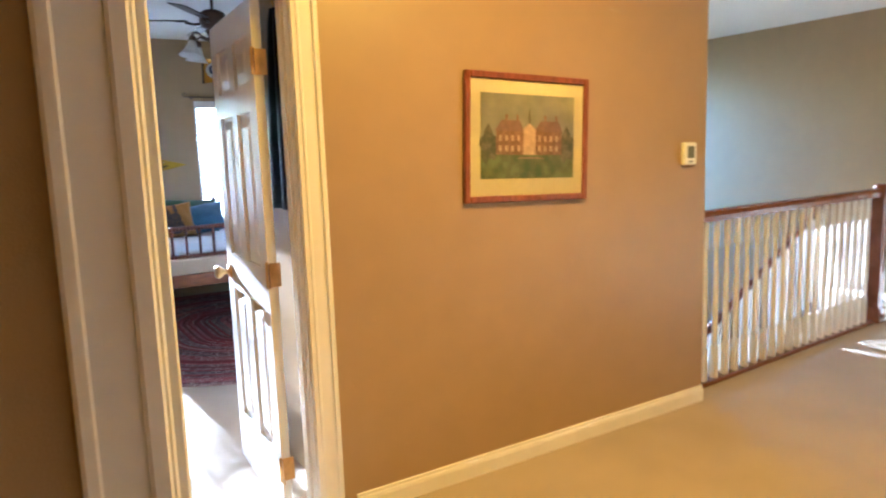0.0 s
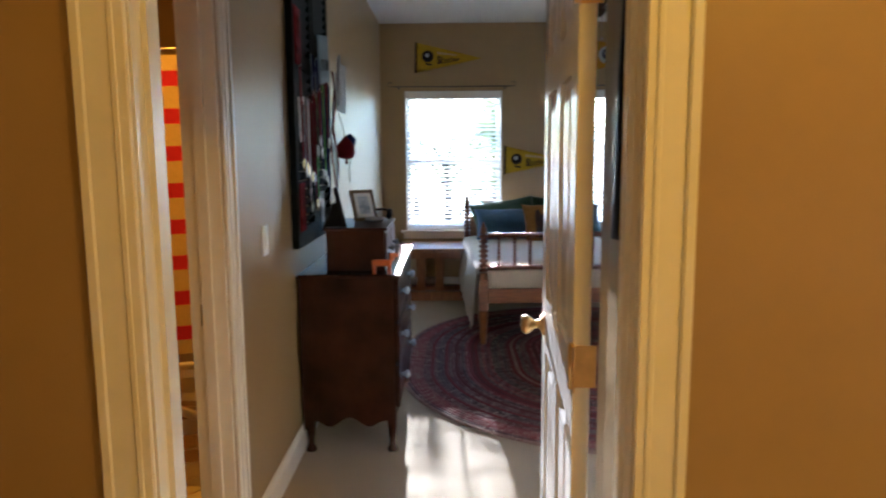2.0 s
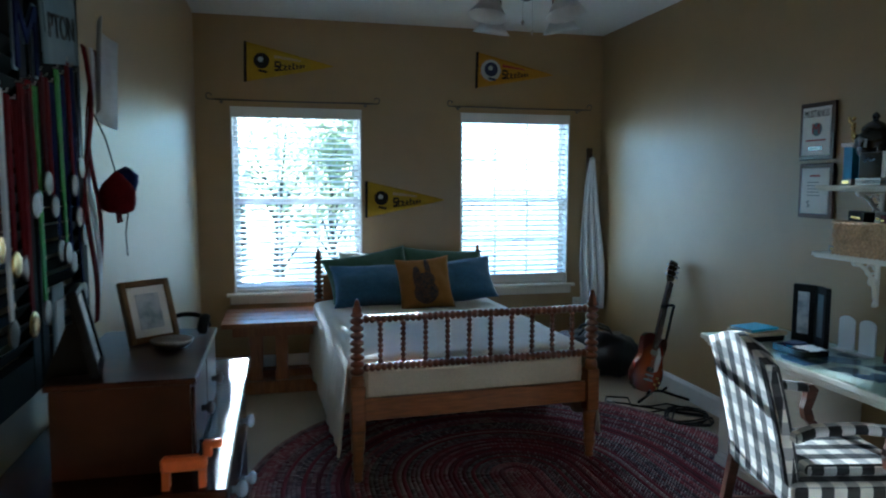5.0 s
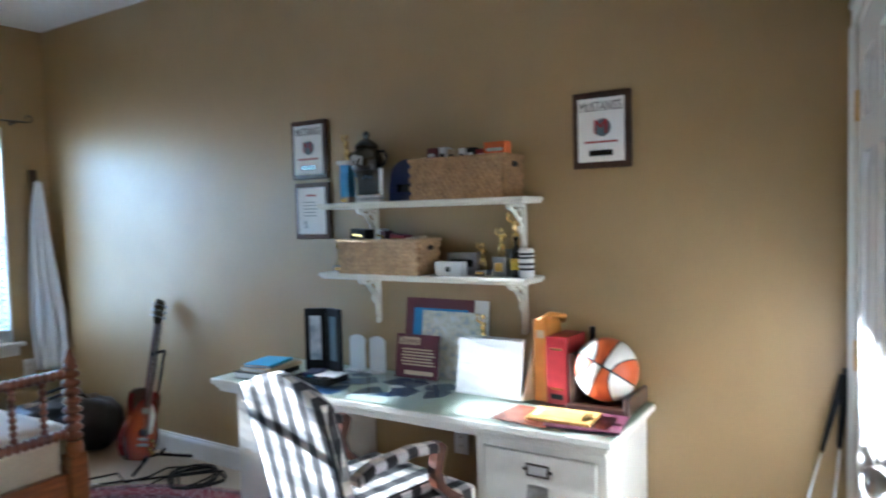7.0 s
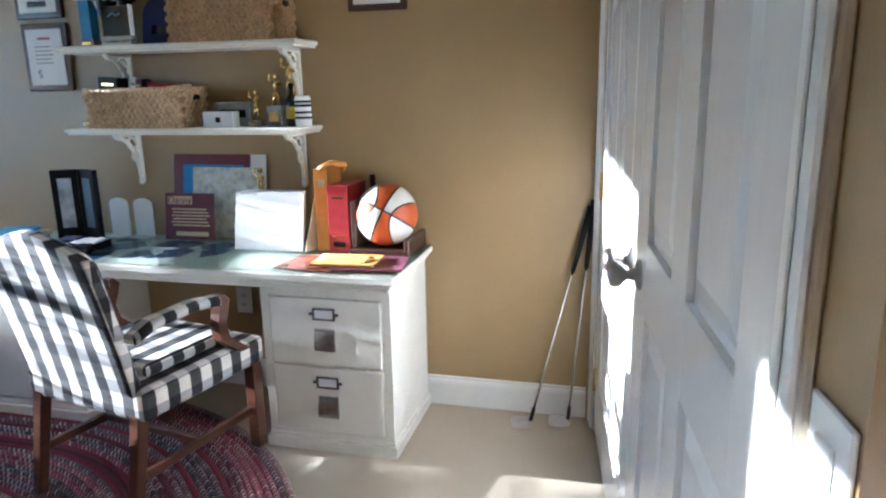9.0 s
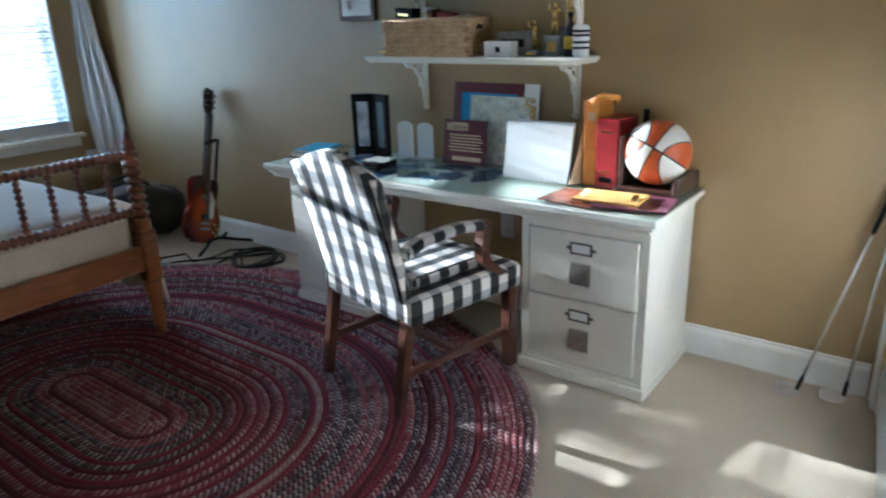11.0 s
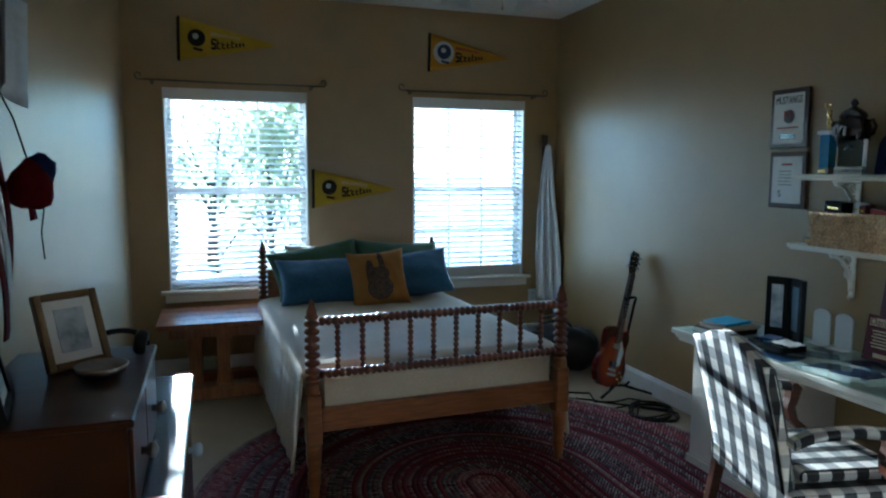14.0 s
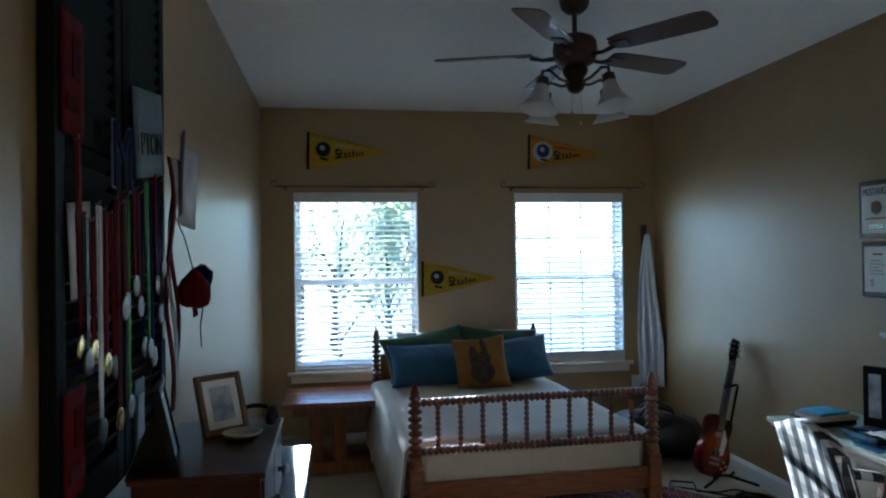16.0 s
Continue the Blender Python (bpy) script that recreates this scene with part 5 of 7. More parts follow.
MAROON = mat("maroon_board", (0.11, 0.015, 0.025), 0.55, grain=0.08, scale=30)
NAVY = mat("navy_plastic", (0.012, 0.02, 0.09), 0.3, grain=0.1, scale=30, coat=0.3)
BRIGHTBLUE = mat("bright_blue_card", (0.02, 0.22, 0.50), 0.4, grain=0.08, scale=30)
SKYBLUE = mat("sky_blue_book", (0.06, 0.36, 0.60), 0.4, grain=0.06, scale=30)
HOTOR = mat("hot_orange_card", (0.80, 0.15, 0.02), 0.5, grain=0.06, scale=30)
TANC = mat("tan_card", (0.50, 0.38, 0.24), 0.7, grain=0.1, scale=40)
DARKRED = mat("red_leather_book", (0.32, 0.012, 0.015), 0.4, grain=0.12, scale=40)
AMBER = mat("amber_folder", (0.55, 0.22, 0.03), 0.5, grain=0.1, scale=30)
DKWOOD = mat("dark_brown_bookend", (0.045, 0.018, 0.010), 0.35, grain=0.3, scale=10, stretch=(6, 1, 1), coat=0.2)

# packs standing in the upper basket
z = SH1 + 0.10
for y, w, h, mm, lb in ((4.94, 0.045, 0.12, MAROON, "maroon can standing in the basket"), (4.885, 0.035, 0.12, WHITEP, "white pack standing in the basket"), (4.84, 0.04, 0.11, TANC, "tan pack standing in the basket"), (4.79, 0.03, 0.11, WHITEP, "white pack standing in the basket"), (4.75, 0.035, 0.11, BLACK, "black pack standing in the basket"), (4.70, 0.045, 0.10, DARKRED, "red pack standing in the basket"), (4.635, 0.10, 0.125, HOTOR, "bright orange box sticking out of the basket")):
    carton("small_pack", WX - 0.10, y + 0.08, z, 0.05, w, h, mm, lb, marks=(("x", 0, h * 0.75, w * 0.7, 0.012, WHITEP),) if mm not in (WHITEP, TANC) else (("x", 0, h * 0.7, w * 0.7, 0.02, BLACK),), rz=random.uniform(-6, 6), group="packs in the baskets")
z = SH2 + 0.09
for y, w, h, mm, lb in ((5.44, 0.10, 0.11, BLACK, "black wallet box in the basket"), (5.33, 0.03, 0.11, WHITEP, "white card pack in the basket"), (5.29, 0.03, 0.10, MAROON, "maroon card pack in the basket"), (5.22, 0.08, 0.085, DARKRED, "red card box in the basket"), (5.12, 0.08, 0.075, TANC, "tan box in the basket")):
    carton("small_pack", WX - 0.10, y, z, 0.06, w, h, mm, lb, marks=(("x", 0, h * 0.75, w * 0.6, 0.01, GOLD),), rz=random.uniform(-8, 8), rx=random.uniform(-8, 8), group="packs in the baskets")


def figure(bm, m, s=1.0):
    """A small cast athlete: plain rounded limbs."""
    def t(pts, r):
        bm_tube(bm, [m @ (Vector(p) * s) for p in pts], [q * s for q in r] if isinstance(r, list) else r * s, 6)
    t([(0, -0.008, 0), (0.004, -0.009, 0.028), (0, -0.002, 0.052)], [0.006, 0.007, 0.008])
    t([(0.012, 0.012, 0), (0.002, 0.010, 0.027), (0, 0.002, 0.052)], [0.006, 0.007, 0.008])
    t([(0, 0, 0.05), (-0.002, 0, 0.07), (0, 0, 0.09)], [0.009, 0.011, 0.010])
    t([(0, -0.010, 0.086), (-0.012, -0.022, 0.078), (-0.022, -0.012, 0.095)], 0.005)
    t([(0, 0.010, 0.086), (-0.008, 0.024, 0.096), (-0.012, 0.018, 0.118)], 0.005)
    bm_lathe(bm, [(0.003 * s, -0.009 * s), (0.009 * s, -0.003 * s), (0.009 * s, 0.004 * s), (0.003 * s, 0.010 * s)], 8, m @ pose(0, 0, 0.108 * s))


MARBLE = mat("grey_trophy_base", (0.30, 0.30, 0.30), 0.2, grain=0.3, scale=25, coat=0.3)


def trophy(y, z, base_h, col_h, fig, colm, label, x=WX - 0.09, basem=None):
    t = thing("trophy", label, "trophy", pose(x, y, z), group="trophies on the shelves")
    part("base", boxes((-0.03, 0.03, -0.032, 0.032, 0, base_h), bevel=0.003), basem or MARBLE, t)
    zz = base_h
    if col_h:
        part("column", boxes((-0.024, 0.024, -0.026, 0.026, base_h, base_h + col_h), bevel=0.002), colm, t, "blue foil column")
        part("cap", boxes((-0.034, 0.034, -0.036, 0.036, base_h + col_h, base_h + col_h + 0.018), bevel=0.003), WHITEP, t)
        zz = base_h + col_h + 0.018
    bm = bmesh.new()
    figure(bm, pose(0, 0, zz, 0, 0, random.uniform(-30, 30)), fig)
    part("figurine", bm, GOLD, t, "gold cast athlete")
    part("plaque", boxes((-0.0315, -0.030, -0.02, 0.02, base_h * 0.25, base_h * 0.7)), GOLD, t)
    return t


trophy(5.52, SH1, 0.03, 0.15, 1.05, BRIGHTBLUE, "tall trophy with a blue column and gold figure")
trophy(5.57, SH2, 0.03, 0, 0.9, GOLD, "small gold trophy beside the rope basket")
trophy(4.80, SH2, 0.025, 0, 0.95, GOLD, "small gold batter trophy on the lower shelf")
trophy(4.71, SH2, 0.08, 0, 1.0, GOLD, "gold trophy on a grey marble base")
trophy(4.67, SH2, 0.11, 0.0, 1.25, GOLD, "tall gold figure trophy on the lower shelf", x=WX - 0.045)

# lidded black urn on a turned foot
urn = thing("lidded_urn", "glossy black lidded urn with two handles and pale motif", "urn", pose(WX - 0.082, 5.405, SH1))
bm = bmesh.new()
bm_lathe(bm, [(0.045, 0), (0.048, 0.008), (0.030, 0.02), (0.018, 0.05), (0.022, 0.075), (0.045, 0.105), (0.070, 0.15), (0.078, 0.19), (0.070, 0.225), (0.052, 0.245), (0.055, 0.25)], 22)
part("vase", bm, BLACKSHINY, urn)
bm = bmesh.new()
bm_lathe(bm, [(0.058, 0.25), (0.053, 0.265), (0.034, 0.283), (0.014, 0.292), (0.011, 0.30), (0.018, 0.308), (0.013, 0.322), (0.003, 0.331)], 18)
part("lid", bm, BLACKSHINY, urn)
for s in (-1, 1):
    bm = bmesh.new()
    bm_tube(bm, [(0, s * 0.072, 0.16), (0, s * 0.102, 0.175), (0, s * 0.112, 0.205), (0, s * 0.098, 0.232), (0, s * 0.062, 0.232)], 0.0075, 8)
    part("handle", bm, BLACKSHINY, urn)
bm = bmesh.new()
bm_tube(bm, [(-0.070, 0.035, 0.17), (-0.074, 0.03, 0.205), (-0.073, 0.012, 0.215), (-0.076, 0.004, 0.18), (-0.075, -0.008, 0.21), (-0.072, -0.025, 0.205), (-0.074, -0.022, 0.17)], 0.0065, 6)
part("motif", bm, WHITEC, urn)
# dark glass award on a banded base, in front of the urn
aw = thing("glass_award", "upright dark glass award on a banded silver base", "award", pose(WX - 0.178, 5.325, SH1))
part("slab", boxes((-0.008, 0.008, -0.068, 0.058, 0.034, 0.145), bevel=0.002), BLACKSHINY, aw)
# the glint along the glass edge is an opaque white strip
part("edge_glint", boxes((-0.009, 0.009, -0.074, -0.068, 0.034, 0.147)), VINYL, aw, "white strip painted as the glint on the bevelled glass edge")
part("etched_motif", (lambda b: (bm_tube(b, [(-0.0085, 0.025, 0.105), (-0.0085, 0.005, 0.118), (-0.0085, -0.012, 0.108), (-0.0085, -0.03, 0.115)], 0.004, 5), b)[1])(bmesh.new()), GREY, aw)
for k in range(3):
    part("base_band", boxes((-0.018, 0.018, -0.074, 0.062, 0.011 * k + 0.0005, 0.011 * k + 0.009), bevel=0.001), NICKEL if k != 1 else MARBLE, aw)
# arched navy shield leaning on the wall
shd = thing("navy_shield", "glossy navy arched shield standing on the shelf", "shield", pose(WX - 0.10, 5.19, SH1, 0, 10, 0))
bm = bmesh.new()
bm_prism(bm, [(-0.08, 0.001), (0.08, 0.001), (0.082, 0.12)] + [(0.082 * math.cos(k * math.pi / 10), 0.12 + 0.07 * math.sin(k * math.pi / 10)) for k in range(1, 10)] + [(-0.082, 0.12)], -0.008, 0.008, pose(0, 0, 0, 0, 0, -90))
bmesh.ops.bevel(bm, geom=[e for e in bm.edges if abs(e.verts[0].co.x - e.verts[1].co.x) < 0.001], offset=0.004, segments=2, affect="EDGES")
part("plate", bm, NAVY, shd)
part("name_plate", boxes((-0.0105, -0.0085, -0.035, 0.035, 0.04, 0.075)), BLACKSHINY, shd)
carton("card_box", WX - 0.15, 4.92, SH2, 0.05, 0.13, 0.06, WHITEP, "small white box with a dark emblem", marks=(("x", 0, 0.03, 0.02, 0.02, BLACK),))
carton("tin_box", WX - 0.06, 4.90, SH2, 0.07, 0.15, 0.095, MARBLE, "grey tin behind the white box", marks=(("x", 0, 0.05, 0.11, 0.03, BLACK),))


def bottle(y, x, z):
    b = thing("bottle", "small dark bottle with a yellow label", "bottle", pose(x, y, z))
    bm = bmesh.new()
    bm_lathe(bm, [(0.022, 0), (0.024, 0.004), (0.024, 0.09), (0.018, 0.11), (0.009, 0.125), (0.009, 0.15)], 14)
    part("glass", bm, BLACKSHINY, b)
    bm = bmesh.new()
    bm_lathe(bm, [(0.0245, 0.03), (0.0245, 0.075)], 14)
    part("label_wrap", bm, mat("yellow_label", (0.60, 0.42, 0.03), 0.5, grain=0.1, scale=40), b)
    bm = bmesh.new()
    bm_lathe(bm, [(0.0105, 0.148), (0.0105, 0.162), (0.004, 0.164)], 12)
    part("cap", bm, BLACK, b)


bottle(4.635, WX - 0.11, SH2)
can = thing("drink_can", "white and black drinks can on the shelf", "can", pose(WX - 0.12, 4.585, SH2))
bm = bmesh.new()
bm_lathe(bm, [(0.024, 0), (0.031, 0.006), (0.031, 0.105), (0.026, 0.116), (0.024, 0.114)], 16)
part("body", bm, WHITEP, can)
bm = bmesh.new()
for zz in (0.03, 0.05, 0.075, 0.09):
    bm_lathe(bm, [(0.0312, zz), (0.0312, zz + 0.009)], 16)
part("band", bm, BLACK, can)


# framed certificates
def plaque(y0, y1, z0, z1, label, fmat, kind_):
    p = thing("wall_plaque", label, "plaque", pose(WX, y1, z0, 0, 0, -90), group="plaques on the wall")
    w, h = y1 - y0, z1 - z0
    b = 0.024
    part("frame", boxes((0, w, -0.02, -0.001, 0, h), bevel=0.004), fmat, p)
    part("sheet", boxes((b, w - b, -0.0225, -0.0205, b, h - b)), WHITEP, p)
    f = -0.0235
    if kind_ == 0:
        # arched heading, round emblem with an initial, dark name plate
        writing("heading", "MUSTANGS", 0.052, BLACK, p, pose(w / 2, f, h * 0.80, 90, 0, 0), depth=0.0006, stretch=0.62)
        bm = bmesh.new()
        bm_lathe(bm, [(0.034, 0), (0.034, 0.0008)], 24, pose(w / 2 + 0.006, f + 0.0006, h * 0.53, 90, 0, 0))
        part("emblem", bm, GREY, p)
        writing("initial", "M", 0.078, DARKRED, p, pose(w / 2, f - 0.0012, h * 0.53, 90, 0, 0), depth=0.0006)
        part("text_bar", boxes((w * 0.22, w * 0.78, f - 0.0005, f + 0.001, h * 0.33, h * 0.355)), DARKRED, p)
        part("name_plate", boxes((w * 0.30, w * 0.70, f - 0.002, f + 0.001, h * 0.16, h * 0.235)), BLACKSHINY, p)
    else:
        part("text_bar", boxes((w * 0.36, w * 0.64, f - 0.0005, f + 0.001, h * 0.76, h * 0.79)), DARKRED, p)
        for k in range(5):
            part("text_bar", boxes((w * 0.28, w * (0.62 + 0.03 * (k % 3)), f - 0.0003, f + 0.001, h * (0.65 - 0.06 * k), h * (0.662 - 0.06 * k))), GREY, p)
        writing("initial", "S", 0.05, GREY, p, pose(w * 0.33, f - 0.001, h * 0.25, 90, 0, 0), depth=0.0006)
    return p


plaque(5.71, 5.947, 1.608, 1.902, "dark-framed school award certificate on the wall", DKWOOD, 0)
plaque(5.703, 5.935, 1.308, 1.590, "brown plaque with a printed white letter", mat("brown_plaque_wood", (0.09, 0.045, 0.028), 0.4, grain=0.3, scale=12, stretch=(1, 1, 5)), 1)
plaque(4.192, 4.424, 1.578, 1.869, "dark-framed school award certificate on the wall", DKWOOD, 0)


# ---- things on the desk ----
def book(name, m, w, d, h, cover, label, category="book", pages=True, group="", marks=()):
    """Lying book: local x width, y depth, z thickness, spine along -y."""
    b = thing(name, label, category, m, group=group)
    part("cover", boxes((0, w, 0, d, 0, 0.003), (0, w, 0, d, h - 0.003, h), (0, w, 0, 0.004, 0.003, h - 0.003), bevel=0.001), cover, b)
    part("pages", boxes((0.004, w - 0.004, 0.004, d - 0.004, 0.003, h - 0.003)), WHITEP, b)
    for x0, x1, z0, z1, mm in marks:
        part("spine_bar", boxes((x0, x1, -0.0012, 0.0005, z0, z1)), mm, b)
    return b


# a stack near the far end
book("book", pose(2.86, 5.72, DZ, 0, 0, 6), 0.24, 0.19, 0.028, BLACK, "thick dark book at the bottom of the stack", group="stacked books")
book("book", pose(2.87, 5.72, DZ + 0.0285, 0, 0, 2), 0.23, 0.17, 0.02, TANC, "tan book in the stack", group="stacked books")
book("book", pose(2.895, 5.73, DZ + 0.049, 0, 0, 12), 0.19, 0.14, 0.014, SKYBLUE, "sky-blue book on top of the stack", group="stacked books")

# phone tray and papers
tray = thing("desk_tray", "black desk tray with a small device and paper", "tray", pose(2.98, 5.50, DZ))
bm = boxes((-0.07, 0.07, -0.10, 0.10, 0, 0.006), (-0.07, -0.064, -0.10, 0.10, 0.006, 0.03), (0.064, 0.07, -0.10, 0.10, 0.006, 0.03), (-0.064, 0.064, -0.10, -0.094, 0.006, 0.03), (-0.064, 0.064, 0.094, 0.10, 0.006, 0.03))
part("tray", bm, BLACKSHINY, tray)
carton("stapler_box", 2.985, 5.54, DZ + 0.0065, 0.09, 0.07, 0.035, NAVY, "small dark blue device in the tray", "device", rz=20, marks=(("x", 0, 0.02, 0.03, 0.01, SKYBLUE),))
thick(solid("crumpled_note", cloth(10, 10, lambda u, v: Vector(((u - 0.5) * 0.10, (v - 0.5) * 0.12, 0.012 * abs(noise.noise(Vector((u * 4, v * 4, 2))))))), WHITEP, "crumpled white note in the tray", "paper", pose(2.98, 5.44, DZ + 0.033)), 0.001, 1)

# two dark folding frames standing like a box
df = thing("folding_display", "black folding display case standing on the desk", "display case", pose(3.12, 5.72, DZ, 0, 0, -62))
for k, (rz, x) in enumerate(((0, 0.0), (28, 0.115))):
    bm = bmesh.new()
    m = pose(x, 0, 0, 0, 0, -rz * 1.6)
    bm_box(bm, 0, 0.105, -0.012, 0.012, 0, 0.295, 0.003, m=m)
    pnl = part("panel", bm, BLACK, df)
    bm = bmesh.new()
    bm_box(bm, 0.026, 0.08, -0.0135, -0.0118, 0.05, 0.26, m=m)
    part("insert", bm, PHOTO if k == 0 else GREY, pnl)
# white bookends
for y in (5.50, 5.38):
    be = thing("bookend", "pale rounded plastic bookend on the desk", "bookend", pose(3.24, y, DZ, 0, 0, -90), group="bookends on the desk")
    bm = bmesh.new()
    bm_prism(bm, [(-0.045, 0), (0.045, 0), (0.045, 0.14)] + [(0.045 * math.cos(a), 0.14 + 0.025 * math.sin(a)) for a in [math.pi * k / 8 for k in range(1, 8)]] + [(-0.045, 0.14)], -0.004, 0.004)
    part("upright", bm, VINYL, be)
    part("foot", boxes((-0.045, 0.045, -0.06, -0.004, 0, 0.004)), VINYL, be)

# photo board with a smaller name card
CREAMT = mat("cream_print", (0.66, 0.50, 0.30), 0.6, grain=0.05, scale=30)
COLLAGE = picture_mat("map_like_collage", (0.40, 0.46, 0.50), (0.70, 0.72, 0.70), (0.62, 0.60, 0.46), 34)
bd = thing("photo_board", "maroon board with a blue picture, leaning on the wall", "board", pose(3.262, 5.25, DZ, -8.5, 0, -90) @ pose(0, 0, 0.001))
part("backing", boxes((0.0, 0.43, 0.0, 0.008, 0, 0.35)), WHITEP, bd)
part("mat_board", boxes((0.0, 0.36, -0.004, -0.0005, 0, 0.35)), MAROON, bd)
part("blue_panel", boxes((0.045, 0.33, -0.006, -0.0045, 0.09, 0.305)), BRIGHTBLUE, bd)
part("collage", boxes((0.095, 0.40, -0.008, -0.0065, 0.0, 0.295)), COLLAGE, bd)
nc = thing("name_card", "maroon card with a handwritten-style name", "card", pose(3.195, 5.25, DZ, -9, 0, -88) @ pose(0, 0, 0.001))
part("card", boxes((0, 0.225, 0, 0.004, 0, 0.195)), MAROON, nc)
part("name_band", boxes((0.012, 0.125, -0.0015, -0.0003, 0.148, 0.182)), CREAMT, nc)
writing("name", "Danny", 0.042, MAROON, nc, pose(0.068, -0.0022, 0.165, 90, 0, 0))
for k in range(6):
    part("text_bar", boxes((0.03 + 0.006 * (k % 2), 0.19 + 0.008 * (k % 3), -0.0012, -0.0002, 0.125 - 0.0135 * k, 0.131 - 0.0135 * k)), CREAMT, nc)
part("text_bar", boxes((0.05, 0.20, -0.0012, -0.0002, 0.016, 0.034)), CREAMT, nc)
trophy(4.80, DZ, 0.05, 0.10, 1.15, GOLD, "slim gold trophy standing on the desk", x=3.22)

# white papers standing in an easel, sunlit
es = thing("paper_stand", "upright stack of white papers on the desk", "papers", pose(3.085, 4.86, DZ, 0, 0, -90))
for k in range(3):
    bm = bmesh.new()
    bm_box(bm, 0.012 * k, 0.29 - 0.006 * k, 0.02 * k, 0.02 * k + 0.004, 0, 0.225 + 0.006 * k, m=pose(0, 0, 0, -11, 0, 0))
    part("sheet", bm, WHITEP, es)
bm = bmesh.new()
bm_prism(bm, [(0, 0), (0.10, 0), (0.055, 0.20)], -0.002, 0.002, pose(0.30, 0.0, 0, 0, 0, 62))
part("side_panel", bm, TANC, es, "triangular pale side panel")

# amber folder, red book, dark bookends and the ball
carton("folder", 3.20, 4.50, DZ, 0.16, 0.055, 0.315, AMBER, "amber ring folder standing among the books", "folder", rz=4, marks=(("x", 0, 0.26, 0.03, 0.03, TANC),))
bm = bmesh.new()
bm_tube(bm, [(3.12, 4.50, DZ + 0.31), (3.14, 4.46, DZ + 0.335), (3.18, 4.42, DZ + 0.325), (3.21, 4.44, DZ + 0.305)], 0.012, 8)
solid("folder_strap", bm, AMBER, "amber strap curling over the folder", "strap")
carton("red_book", 3.19, 4.42, DZ, 0.17, 0.085, 0.255, DARKRED, "thick red book standing upright", "book", rz=-3, marks=(("x", 0, 0.21, 0.05, 0.006, GOLD), ("x", 0, 0.06, 0.05, 0.006, GOLD), ("x", 0, 0.03, 0.05, 0.02, BLACK)))
tb = thing("book_rack", "dark brown wooden book rack on the desk", "book rack", pose(0, 0, 0))
part("shelf", boxes((3.06, 3.29, 4.155, 4.37, DZ + 0.001, DZ + 0.022), bevel=0.003), DKWOOD, tb)
part("end_panel", boxes((3.09, 3.28, 4.35, 4.368, DZ + 0.022, DZ + 0.20), bevel=0.003), DKWOOD, tb)
part("end_panel", boxes((3.06, 3.29, 4.136, 4.156, DZ + 0.001, DZ + 0.065), bevel=0.003), DKWOOD, tb)
bm = bmesh.new()
bm_tube(bm, [(3.24, 4.335, DZ + 0.023), (3.25, 4.335, DZ + 0.28)], 0.012, 8)
solid("flashlight", bm, BLACK, "slim black torch standing behind the ball", "torch")

# basketball: white and orange panels parted by dark seams
BALL, n, l = node_mat("white_orange_ball", 0.45)
tc, sx = n.new("ShaderNodeTexCoord"), n.new("ShaderNodeSeparateXYZ")
l.new(tc.outputs["Object"], sx.inputs[0])
bx, by, bz = sx.outputs[0], sx.outputs[1], sx.outputs[2]
A = math_node(n, l, "SUBTRACT", math_node(n, l, "ABSOLUTE", by), math_node(n, l, "ADD", math_node(n, l, "MULTIPLY", math_node(n, l, "MULTIPLY", bz, bz), 6.0), 0.035))
side = math_node(n, l, "GREATER_THAN", A, 0.0)
upper = math_node(n, l, "GREATER_THAN", math_node(n, l, "MULTIPLY", by, bz), 0.0)
orange = math_node(n, l, "ABSOLUTE", math_node(n, l, "SUBTRACT", side, upper))
seam = math_node(n, l, "MINIMUM", math_node(n, l, "MINIMUM", math_node(n, l, "ABSOLUTE", A), math_node(n, l, "ABSOLUTE", by)), math_node(n, l, "ABSOLUTE", bz))
mx1 = n.new("ShaderNodeMix")
mx1.data_type = "RGBA"
mx1.inputs[6].default_value, mx1.inputs[7].default_value = (0.72, 0.68, 0.60, 1), (0.50, 0.085, 0.012, 1)
l.new(orange, mx1.inputs[0])
mx2 = n.new("ShaderNodeMix")
mx2.data_type = "RGBA"
mx2.inputs[7].default_value = (0.015, 0.013, 0.012, 1)
l.new(mx1.outputs[2], mx2.inputs[6])
l.new(math_node(n, l, "LESS_THAN", seam, 0.0032), mx2.inputs[0])
l.new(mx2.outputs[2], n["Principled BSDF"].inputs["Base Color"])
vo = n.new("ShaderNodeTexVoronoi")
vo.inputs["Scale"].default_value = 330
l.new(tc.outputs["Object"], vo.inputs["Vector"])
bp = n.new("ShaderNodeBump")
bp.inputs["Strength"].default_value, bp.inputs["Distance"].default_value = 0.4, 0.001
l.new(vo.outputs["Distance"], bp.inputs["Height"])
l.new(bp.outputs[0], n["Principled BSDF"].inputs["Normal"])
bm = bmesh.new()
bmesh.ops.create_icosphere(bm, subdivisions=4, radius=0.118)
for v in bm.verts:
    y, z = v.co.y, v.co.z
    a = abs(y) - 6.0 * z * z - 0.035
    g = min(abs(a), abs(y), abs(z))
    v.co *= 1 - 0.010 * math.exp(-(g / 0.004) ** 2)
solid("basketball", bm, BALL, "white and orange basketball resting on the rack", "basketball", pose(3.165, 4.253, DZ + 0.022 + 0.1175, 28, 18, 12), smooth=True)

